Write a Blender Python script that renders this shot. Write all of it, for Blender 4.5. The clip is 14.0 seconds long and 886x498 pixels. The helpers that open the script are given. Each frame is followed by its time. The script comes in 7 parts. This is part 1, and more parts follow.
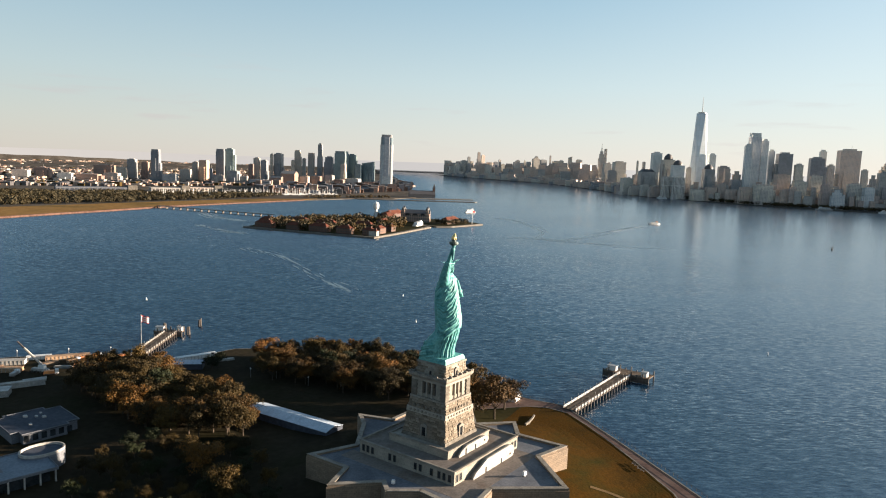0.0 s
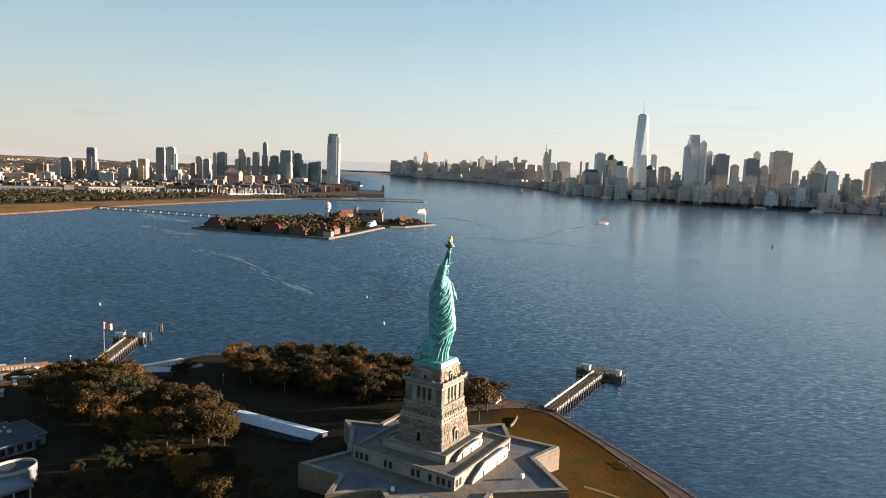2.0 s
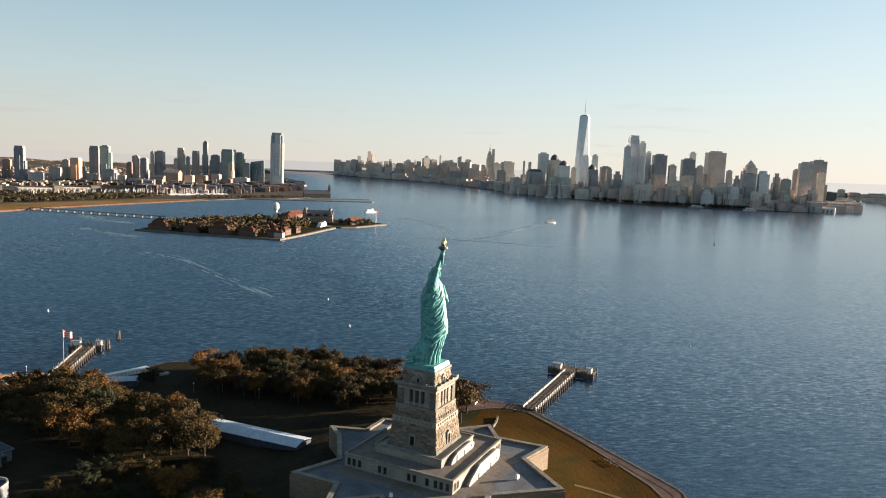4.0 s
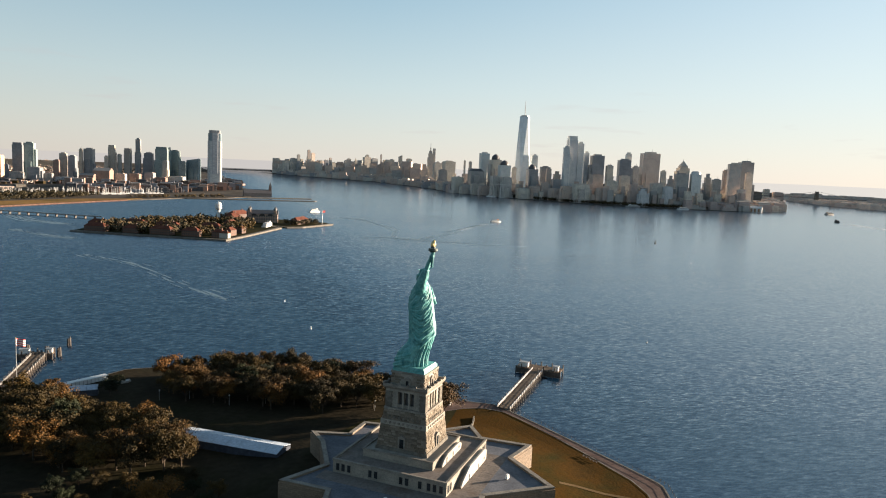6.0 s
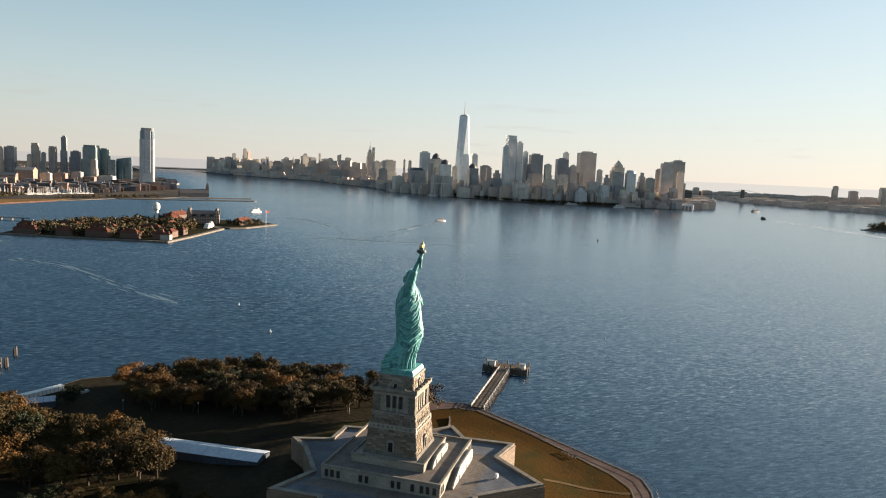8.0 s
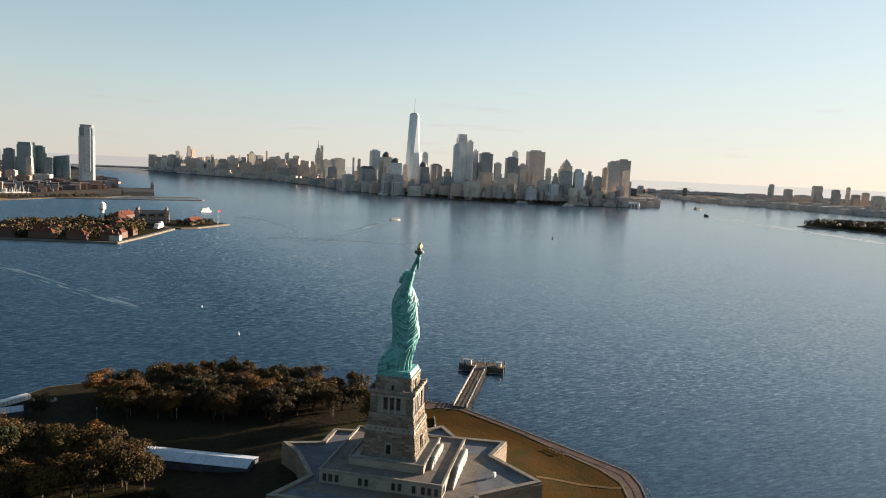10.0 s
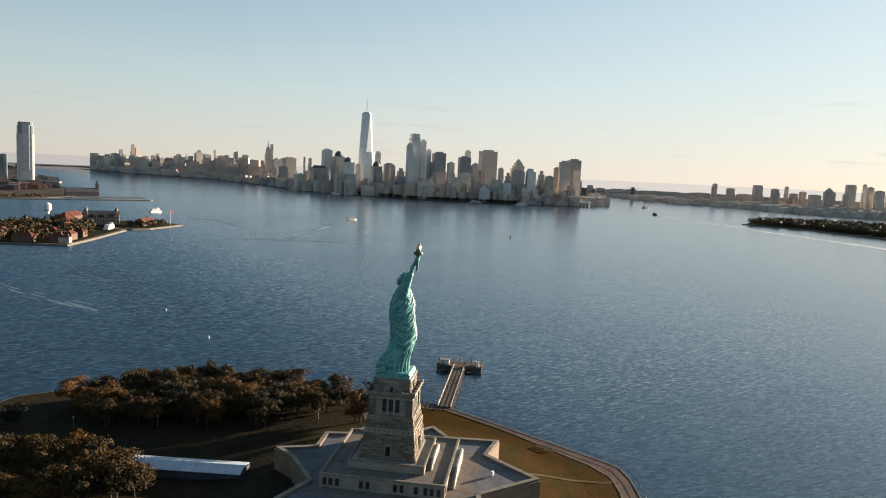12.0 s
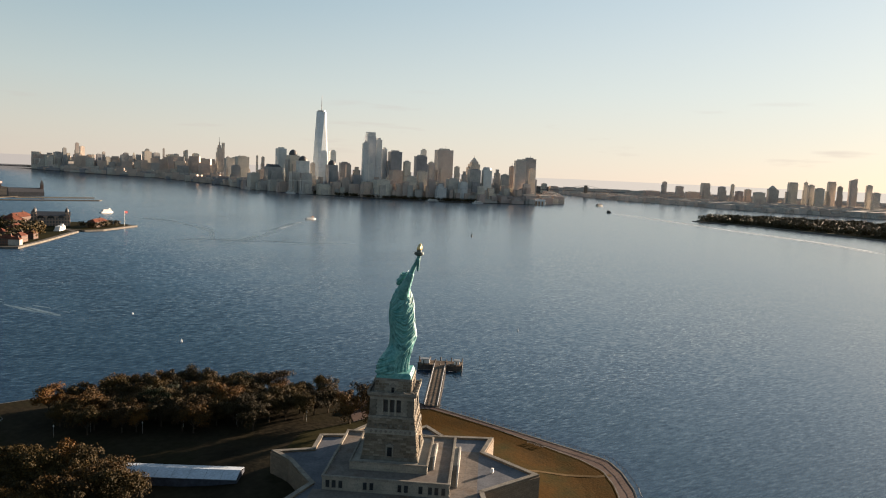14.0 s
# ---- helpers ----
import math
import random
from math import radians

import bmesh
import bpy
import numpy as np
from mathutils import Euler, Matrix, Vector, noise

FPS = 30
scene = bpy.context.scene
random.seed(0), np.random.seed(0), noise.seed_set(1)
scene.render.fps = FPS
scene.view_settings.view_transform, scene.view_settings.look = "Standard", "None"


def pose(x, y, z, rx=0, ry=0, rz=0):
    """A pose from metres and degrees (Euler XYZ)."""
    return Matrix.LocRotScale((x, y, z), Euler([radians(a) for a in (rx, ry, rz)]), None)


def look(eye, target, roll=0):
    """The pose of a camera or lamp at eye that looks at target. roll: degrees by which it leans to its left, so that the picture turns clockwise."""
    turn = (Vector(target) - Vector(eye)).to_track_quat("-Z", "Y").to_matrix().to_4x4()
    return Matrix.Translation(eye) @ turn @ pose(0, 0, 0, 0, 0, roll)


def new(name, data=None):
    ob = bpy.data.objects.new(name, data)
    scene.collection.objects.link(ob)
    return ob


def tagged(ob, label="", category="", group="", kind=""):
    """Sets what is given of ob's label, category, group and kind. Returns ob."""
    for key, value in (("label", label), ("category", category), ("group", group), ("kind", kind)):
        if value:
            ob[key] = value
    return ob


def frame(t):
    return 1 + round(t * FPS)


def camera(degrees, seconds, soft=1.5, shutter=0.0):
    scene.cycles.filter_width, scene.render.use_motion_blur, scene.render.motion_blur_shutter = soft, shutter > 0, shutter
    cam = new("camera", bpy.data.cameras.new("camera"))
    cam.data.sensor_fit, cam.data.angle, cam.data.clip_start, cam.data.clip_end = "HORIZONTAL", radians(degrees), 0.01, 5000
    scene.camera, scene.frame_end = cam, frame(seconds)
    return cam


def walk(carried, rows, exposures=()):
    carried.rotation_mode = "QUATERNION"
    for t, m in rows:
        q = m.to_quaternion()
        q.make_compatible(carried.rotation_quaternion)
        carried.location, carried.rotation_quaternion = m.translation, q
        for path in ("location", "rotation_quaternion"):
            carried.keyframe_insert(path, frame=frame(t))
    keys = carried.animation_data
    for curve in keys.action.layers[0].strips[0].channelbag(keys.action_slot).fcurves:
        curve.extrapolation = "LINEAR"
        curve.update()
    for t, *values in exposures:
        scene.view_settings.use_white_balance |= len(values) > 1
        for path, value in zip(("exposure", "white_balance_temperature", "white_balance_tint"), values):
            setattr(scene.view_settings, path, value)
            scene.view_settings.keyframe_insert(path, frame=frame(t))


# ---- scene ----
cam = camera(65.4, 14.0, 1.1)
PATH = [
    (0, (-90.294, -232.028, 120.838), (-89.580, -230.177, 120.593), 2.1),
    (0.5, (-94.225, -229.640, 120.84), (-93.475, -227.803, 120.595), 2.1),
    (1, (-98.086, -227.229, 120.84), (-97.298, -225.406, 120.597), 2.2),
    (1.5, (-101.895, -224.815, 120.848), (-101.070, -223.009, 120.606), 2.3),
    (2, (-105.684, -222.425, 120.869), (-104.822, -220.637, 120.629), 2.3),
    (2.5, (-109.456, -220.032, 120.896), (-108.559, -218.261, 120.657), 2.4),
    (3, (-113.167, -217.610, 120.918), (-112.233, -215.857, 120.68), 2.4),
    (5.5, (-131.296, -205.409, 121.119), (-130.175, -203.769, 120.888), 2.5),
    (6, (-134.886, -202.869, 121.15), (-133.728, -201.254, 120.92), 2.6),
    (6.5, (-138.405, -200.262, 121.166), (-137.209, -198.676, 120.938), 2.6),
    (7, (-141.798, -197.569, 121.181), (-140.566, -196.010, 120.955), 2.6),
    (7.5, (-145.097, -194.756, 121.187), (-143.831, -193.224, 120.962), 2.7),
    (8, (-148.268, -191.873, 121.163), (-146.969, -190.369, 120.938), 2.6),
    (10.5, (-163.500, -176.935, 121.003), (-162.065, -175.560, 120.782), 2.7),
    (11, (-166.467, -174.037, 120.983), (-165.007, -172.688, 120.764), 2.7),
    (11.5, (-169.419, -171.171, 120.959), (-167.935, -169.847, 120.741), 2.7),
    (12, (-172.315, -168.321, 120.932), (-170.807, -167.025, 120.714), 2.7),
    (12.5, (-175.144, -165.416, 120.906), (-173.613, -164.148, 120.689), 2.6),
    (13, (-177.910, -162.457, 120.875), (-176.357, -161.216, 120.658), 2.7),
    (13.5, (-180.593, -159.462, 120.838), (-179.021, -158.245, 120.622), 2.7),
    (14, (-183.204, -156.459, 120.806), (-181.612, -155.268, 120.59), 2.6),
]
walk(cam, [(t, look(eye, target, roll)) for t, eye, target, roll in PATH], exposures=[(0.0, 2.21, 6300, 10), (7.0, 2.13, 6400, 10), (12.8, 2.0, 6500, 10), (14.0, 1.98, 6850, 13)])

# ---- camera ---- (path above)
# ---- world, sun ----
SUN_ANGLE, SUN_UP = -15.0, 7.8          # direction to the sun: degrees from +x, and above the horizon
world = bpy.data.worlds.new("morning_sky")
scene.world = world
world.use_nodes = True
wnt = world.node_tree
sky = wnt.nodes.new("ShaderNodeTexSky")
sky.sky_type = 'NISHITA'
sky.sun_disc = False
sky.sun_elevation = radians(SUN_UP)
sky.sun_rotation = radians(90 - SUN_ANGLE)
sky.altitude = 120
sky.air_density, sky.dust_density, sky.ozone_density = 1.0, 0.3, 1.6
# morning haze: the sky pales evenly towards the horizon, all round
wco, wsep, wmap, wtint, wmix = (wnt.nodes.new("ShaderNode" + k) for k in ("TexCoord", "SeparateXYZ", "ValToRGB", "ValToRGB", "Mix"))
wnt.links.new(wco.outputs["Generated"], wsep.inputs[0])
for r, stops in ((wmap, ((0.0, (0.88, 0.88, 0.88)), (0.38, (0.55, 0.55, 0.55)))), (wtint, ((0.0, (0.76, 0.715, 0.66)), (0.045, (0.705, 0.72, 0.685)), (0.11, (0.61, 0.71, 0.725)), (0.30, (0.31, 0.52, 0.65)), (0.7, (0.17, 0.27, 0.36))))):
    wnt.links.new(wsep.outputs[2], r.inputs[0])
    r.color_ramp.interpolation = 'EASE' if len(stops) == 2 else 'LINEAR'
    while len(r.color_ramp.elements) < len(stops):
        r.color_ramp.elements.new(0.5)
    for e, (p, c) in zip(r.color_ramp.elements, stops):
        e.position, e.color = p, (*c, 1)
# towards the sun the haze stays pale high up
wpale, wside, wglow = (wnt.nodes.new("ShaderNode" + k) for k in ("ValToRGB", "MapRange", "Mix"))
for k, (p, c) in enumerate(((0.0, (0.76, 0.715, 0.66)), (0.12, (0.67, 0.715, 0.71)), (0.32, (0.56, 0.66, 0.70)), (0.8, (0.38, 0.46, 0.52)))):
    e = wpale.color_ramp.elements[k] if k < 2 else wpale.color_ramp.elements.new(p)
    e.position, e.color = p, (*c, 1)
wside.inputs["From Min"].default_value, wside.inputs["From Max"].default_value = 0.25, 0.95
wglow.data_type = 'RGBA'
wnt.links.new(wsep.outputs[2], wpale.inputs[0])
wnt.links.new(wside.outputs[0], wglow.inputs[0])
wnt.links.new(wtint.outputs[0], wglow.inputs[6])
wnt.links.new(wpale.outputs[0], wglow.inputs[7])
wgain = wnt.nodes.new("ShaderNodeVectorMath")
wgain.operation = 'SCALE'
wnt.links.new(wglow.outputs[2], wgain.inputs[0])
# the haze is brighter on the sun's side
wdot, wlift = wnt.nodes.new("ShaderNodeVectorMath"), wnt.nodes.new("ShaderNodeMath")
wdot.operation, wlift.operation = 'DOT_PRODUCT', 'MULTIPLY_ADD'
wdot.inputs[1].default_value = (math.cos(radians(SUN_ANGLE)), math.sin(radians(SUN_ANGLE)), 0)
wlift.inputs[1].default_value, wlift.inputs[2].default_value = 1.3, 4.35
wnt.links.new(wco.outputs["Generated"], wdot.inputs[0])
wnt.links.new(wdot.outputs["Value"], wlift.inputs[0])
wnt.links.new(wdot.outputs["Value"], wside.inputs["Value"])
wnt.links.new(wlift.outputs[0], wgain.inputs["Scale"])
wmix.data_type = 'RGBA'
wnt.links.new(wmap.outputs[0], wmix.inputs[0])
wnt.links.new(sky.outputs[0], wmix.inputs[6])
wnt.links.new(wgain.outputs[0], wmix.inputs[7])
# a few faint mauve streaks of cloud low over the horizon
wcm, wcn, wcr, wcb, wcf, wcx = (wnt.nodes.new("ShaderNode" + k) for k in ("Mapping", "TexNoise", "ValToRGB", "ValToRGB", "Math", "Mix"))
wcm.inputs["Scale"].default_value = (3.0, 3.0, 26.0)
wcn.inputs["Scale"].default_value, wcn.inputs["Detail"].default_value = 2.2, 4.0
wcf.operation, wcx.data_type = 'MULTIPLY', 'RGBA'
for r, stops in ((wcr, ((0.62, 0.0), (0.78, 0.45))), (wcb, ((0.012, 0.0), (0.035, 1.0), (0.09, 0.7), (0.15, 0.0)))):
    while len(r.color_ramp.elements) < len(stops):
        r.color_ramp.elements.new(0.5)
    for e, (p, v) in zip(r.color_ramp.elements, stops):
        e.position, e.color = p, (v, v, v, 1)
wnt.links.new(wco.outputs["Generated"], wcm.inputs[0])
wnt.links.new(wcm.outputs[0], wcn.inputs["Vector"])
wnt.links.new(wcn.outputs[0], wcr.inputs[0])
wnt.links.new(wsep.outputs[2], wcb.inputs[0])
wnt.links.new(wcr.outputs[0], wcf.inputs[0])
wnt.links.new(wcb.outputs[0], wcf.inputs[1])
wnt.links.new(wcf.outputs[0], wcx.inputs[0])
wnt.links.new(wmix.outputs[2], wcx.inputs[6])
wcx.inputs[7].default_value = (2.8, 2.35, 2.3, 1)
wnt.links.new(wcx.outputs[2], wnt.nodes["Background"].inputs[0])
wnt.nodes["Background"].inputs[1].default_value = 0.05
sun = new("sun", bpy.data.lights.new("sun", 'SUN'))
sun.data.energy, sun.data.angle, sun.data.color = 5.0, radians(0.6), (1.0, 0.80, 0.60)
sd = Vector((math.cos(radians(SUN_ANGLE)) * math.cos(radians(SUN_UP)), math.sin(radians(SUN_ANGLE)) * math.cos(radians(SUN_UP)), math.sin(radians(SUN_UP))))
sun.matrix_world = Matrix.Translation((0, 0, 300)) @ sd.to_track_quat("Z", "Y").to_matrix().to_4x4()

# ---- helpers of this scene ----
FRONT = -57.0                           # the statue's front, degrees from +x
BASE = Matrix.Translation((0, -1, 0)) @ Matrix.Rotation(radians(FRONT), 4, 'Z')
HUB = Vector((-140.0, -197.0, 0.0))     # middle of the flight
EYE_UP = 121.0


def far(x, y, z=0.0):
    """A place more than 3 km off, drawn in towards the 5 km limit along the line of sight, and its scale."""
    v = Vector((x, y, 0)) - HUB
    d = v.length
    if d <= 3000:
        return Vector((x, y, z)), 1.0
    s = (3000 + 1930 * (1 - math.exp(-(d - 3000) / 1930))) / d
    p = HUB + v * s
    return Vector((p.x, p.y, EYE_UP + (z - EYE_UP) * s)), s


def finish(bm, name, material, smooth=False):
    bmesh.ops.recalc_face_normals(bm, faces=bm.faces)
    me = bpy.data.meshes.new(name)
    bm.to_mesh(me)
    bm.free()
    if material:
        me.materials.append(material)
    if smooth:
        me.shade_smooth()
    return me


def part(name, bm, material, parent=None, label="", smooth=False):
    ob = new(name, finish(bm, name, material, smooth))
    if parent:
        ob.parent = parent
    if label:
        ob["label"] = label
    return ob


def thing(name, label, category, group="", m=None):
    ob = tagged(new(name), label, category, group)
    if m is not None:
        ob.matrix_basis = m
    return ob


def box(bm, x0, y0, z0, x1, y1, z1, m=None, taper=0.0):
    """A box; taper draws the top in by that many metres on every side."""
    t = taper
    co = [(x0, y0, z0), (x1, y0, z0), (x1, y1, z0), (x0, y1, z0), (x0 + t, y0 + t, z1), (x1 - t, y0 + t, z1), (x1 - t, y1 - t, z1), (x0 + t, y1 - t, z1)]
    vs = [bm.verts.new(m @ Vector(c) if m else c) for c in co]
    for f in ((3, 2, 1, 0), (4, 5, 6, 7), (0, 1, 5, 4), (1, 2, 6, 5), (2, 3, 7, 6), (3, 0, 4, 7)):
        bm.faces.new([vs[i] for i in f])
    return vs


def cyl(bm, p, q, r0, r1=None, n=10):
    """A closed round bar from p to q."""
    p, q = Vector(p), Vector(q)
    r1 = r0 if r1 is None else r1
    rot = (q - p).to_track_quat("Z", "Y").to_matrix()
    rings = []
    for c, r in ((p, r0), (q, r1)):
        rings.append([bm.verts.new(c + rot @ Vector((r * math.cos(a), r * math.sin(a), 0))) for a in (2 * math.pi * k / n for k in range(n))])
    for k in range(n):
        bm.faces.new((rings[0][k], rings[0][(k + 1) % n], rings[1][(k + 1) % n], rings[1][k]))
    bm.faces.new(rings[0][::-1])
    bm.faces.new(rings[1])


def ring_stack(bm, rings, cap=True):
    """Joins rings of points (bottom to top) into a skin."""
    vv = [[bm.verts.new(p) for p in r] for r in rings]
    n = len(vv[0])
    for a, b in zip(vv, vv[1:]):
        for k in range(n):
            bm.faces.new((a[k], a[(k + 1) % n], b[(k + 1) % n], b[k]))
    if cap:
        bm.faces.new(vv[0][::-1])
        bm.faces.new(vv[-1])
    return vv


def prism(bm, pts, z0, z1, m=None, top=None):
    """A solid over a ground outline; top: another outline for the upper edge."""
    up = top or pts
    a = [Vector((x, y, z0)) for x, y in pts]
    b = [Vector((x, y, z1)) for x, y in up]
    if m:
        a, b = [m @ p for p in a], [m @ p for p in b]
    va, vb = [bm.verts.new(p) for p in a], [bm.verts.new(p) for p in b]
    n = len(pts)
    for k in range(n):
        bm.faces.new((va[k], va[(k + 1) % n], vb[(k + 1) % n], vb[k]))
    caps = [bm.faces.new(va[::-1]), bm.faces.new(vb)]
    for f in caps:
        f.normal_update()
    bmesh.ops.triangulate(bm, faces=caps)


def inset(pts, d):
    """An outline moved inwards by d (counter-clockwise points)."""
    out = []
    n = len(pts)
    for i in range(n):
        a, b, c = Vector(pts[i - 1]), Vector(pts[i]), Vector(pts[(i + 1) % n])
        u, v = (b - a).normalized(), (c - b).normalized()
        nu, nv = Vector((-u.y, u.x)), Vector((-v.y, v.x))
        k = (nu + nv)
        k = k / max(k.length_squared / 2, 0.35)
        p = b + k * d
        out.append((p.x, p.y))
    return out


# ---- materials ----
def nodes(name):
    m = bpy.data.materials.new(name)
    m.use_nodes = True
    nt = m.node_tree
    return m, nt, nt.nodes["Principled BSDF"]


def ramp(nt, fac, stops):
    r = nt.nodes.new("ShaderNodeValToRGB")
    while len(r.color_ramp.elements) < len(stops):
        r.color_ramp.elements.new(0.5)
    for e, (p, c) in zip(r.color_ramp.elements, stops):
        e.position, e.color = p, (*c, 1)
    nt.links.new(fac, r.inputs[0])
    return r.outputs[0]


def tex_noise(nt, vec, scale, detail=4.0, rough=0.55):
    n = nt.nodes.new("ShaderNodeTexNoise")
    n.inputs["Scale"].default_value, n.inputs["Detail"].default_value, n.inputs["Roughness"].default_value = scale, detail, rough
    if vec is not None:
        nt.links.new(vec, n.inputs["Vector"])
    return n.outputs[0]


def mixc(nt, fac, a, b, how='MIX'):
    n = nt.nodes.new("ShaderNodeMix")
    n.data_type, n.blend_type = 'RGBA', how
    for sock, v in ((n.inputs[0], fac), (n.inputs[6], a), (n.inputs[7], b)):
        if isinstance(v, (int, float)):
            sock.default_value = v
        elif isinstance(v, tuple):
            sock.default_value = (*v, 1)
        else:
            nt.links.new(v, sock)
    return n.outputs[2]


def mathn(nt, op, a, b=0.0):
    n = nt.nodes.new("ShaderNodeMath")
    n.operation = op
    for sock, v in zip(n.inputs, (a, b)):
        if isinstance(v, (int, float)):
            sock.default_value = v
        else:
            nt.links.new(v, sock)
    return n.outputs[0]


def bumped(nt, bsdf, height, strength, distance):
    b = nt.nodes.new("ShaderNodeBump")
    b.inputs["Strength"].default_value, b.inputs["Distance"].default_value = strength, distance
    nt.links.new(height, b.inputs["Height"])
    nt.links.new(b.outputs[0], bsdf.inputs["Normal"])


def position(nt):
    return nt.nodes.new("ShaderNodeNewGeometry").outputs["Position"]


def wall_coords(nt):
    """(along the wall, height, 0) in metres."""
    g = nt.nodes.new("ShaderNodeNewGeometry")
    cr = nt.nodes.new("ShaderNodeVectorMath")
    cr.operation = 'CROSS_PRODUCT'
    nt.links.new(g.outputs["True Normal"], cr.inputs[0])
    cr.inputs[1].default_value = (0, 0, 1)
    dt = nt.nodes.new("ShaderNodeVectorMath")
    dt.operation = 'DOT_PRODUCT'
    nt.links.new(cr.outputs[0], dt.inputs[0])
    nt.links.new(g.outputs["Position"], dt.inputs[1])
    sp = nt.nodes.new("ShaderNodeSeparateXYZ")
    nt.links.new(g.outputs["Position"], sp.inputs[0])
    co = nt.nodes.new("ShaderNodeCombineXYZ")
    nt.links.new(dt.outputs["Value"], co.inputs[0])
    nt.links.new(sp.outputs[2], co.inputs[1])
    sn = nt.nodes.new("ShaderNodeSeparateXYZ")
    nt.links.new(g.outputs["True Normal"], sn.inputs[0])
    return co.outputs[0], sn.outputs[2]


def surface(name, c1, c2, scale, rough=0.8, metal=0.0, bump=0.3, dist=0.05, fine=8.0, c3=None):
    """Two tones at a large and a fine scale, with relief."""
    m, nt, b = nodes(name)
    pos = position(nt)
    big = tex_noise(nt, pos, scale, 5)
    small = tex_noise(nt, pos, scale * fine, 3)
    col = ramp(nt, big, [(0.35, c1), (0.62, c2)] if c3 is None else [(0.3, c1), (0.5, c2), (0.68, c3)])
    col = mixc(nt, 0.35, col, ramp(nt, small, [(0.3, (0.25, 0.25, 0.25)), (0.7, (0.8, 0.8, 0.8))]), 'OVERLAY')
    nt.links.new(col, b.inputs["Base Color"])
    b.inputs["Roughness"].default_value, b.inputs["Metallic"].default_value = rough, metal
    b.inputs["Specular IOR Level"].default_value = 0.03 if rough > 0.9 else 0.12 if rough > 0.78 else 0.5
    if bump:
        bumped(nt, b, small, bump, dist)
    return m


def masonry(name, c1, c2, joint, width, height, size=0.02, rough=0.85, stain=0.05, bump=0.6):
    """Coursed stone, with stains."""
    m, nt, b = nodes(name)
    vec, up = wall_coords(nt)
    br = nt.nodes.new("ShaderNodeTexBrick")
    br.offset = 0.5
    nt.links.new(vec, br.inputs["Vector"])
    br.inputs["Color1"].default_value, br.inputs["Color2"].default_value, br.inputs["Mortar"].default_value = (*c1, 1), (*c2, 1), (*joint, 1)
    for k, v in (("Scale", 1.0), ("Mortar Size", size), ("Mortar Smooth", 0.3), ("Bias", 0.0), ("Brick Width", width), ("Row Height", height)):
        br.inputs[k].default_value = v
    pos = position(nt)
    big = tex_noise(nt, pos, stain, 6, 0.65)
    grain = tex_noise(nt, pos, 1.7, 4)
    col = mixc(nt, 0.55, br.outputs["Color"], ramp(nt, big, [(0.32, (0.3, 0.3, 0.28)), (0.6, (0.72, 0.7, 0.66))]), 'OVERLAY')
    col = mixc(nt, 0.4, col, ramp(nt, grain, [(0.3, (0.3, 0.3, 0.3)), (0.7, (0.72, 0.72, 0.72))]), 'OVERLAY')
    nt.links.new(col, b.inputs["Base Color"])
    b.inputs["Roughness"].default_value = rough
    h = mathn(nt, 'ADD', mathn(nt, 'MULTIPLY', br.outputs["Fac"], -0.7), grain)
    bumped(nt, b, h, bump, 0.12)
    return m


def blocks(name, dark, mid, light):
    """Separate rough stones, each with a tone of its own, with grain and weather stains."""
    m, nt, b = nodes(name)
    g = nt.nodes.new("ShaderNodeNewGeometry")
    pos = g.outputs["Position"]
    stain, grain = tex_noise(nt, pos, 0.16, 5, 0.65), tex_noise(nt, pos, 2.6, 5, 0.65)
    f = mathn(nt, 'ADD', mathn(nt, 'MULTIPLY', g.outputs["Random Per Island"], 0.55), mathn(nt, 'MULTIPLY', stain, 0.45))
    col = mixc(nt, 0.5, ramp(nt, f, [(0.15, dark), (0.5, mid), (0.85, light)]), ramp(nt, grain, [(0.3, (0.25, 0.25, 0.25)), (0.7, (0.75, 0.75, 0.75))]), 'OVERLAY')
    nt.links.new(col, b.inputs["Base Color"])
    b.inputs["Roughness"].default_value, b.inputs["Specular IOR Level"].default_value = 0.88, 0.12
    bumped(nt, b, grain, 0.8, 0.12)
    return m


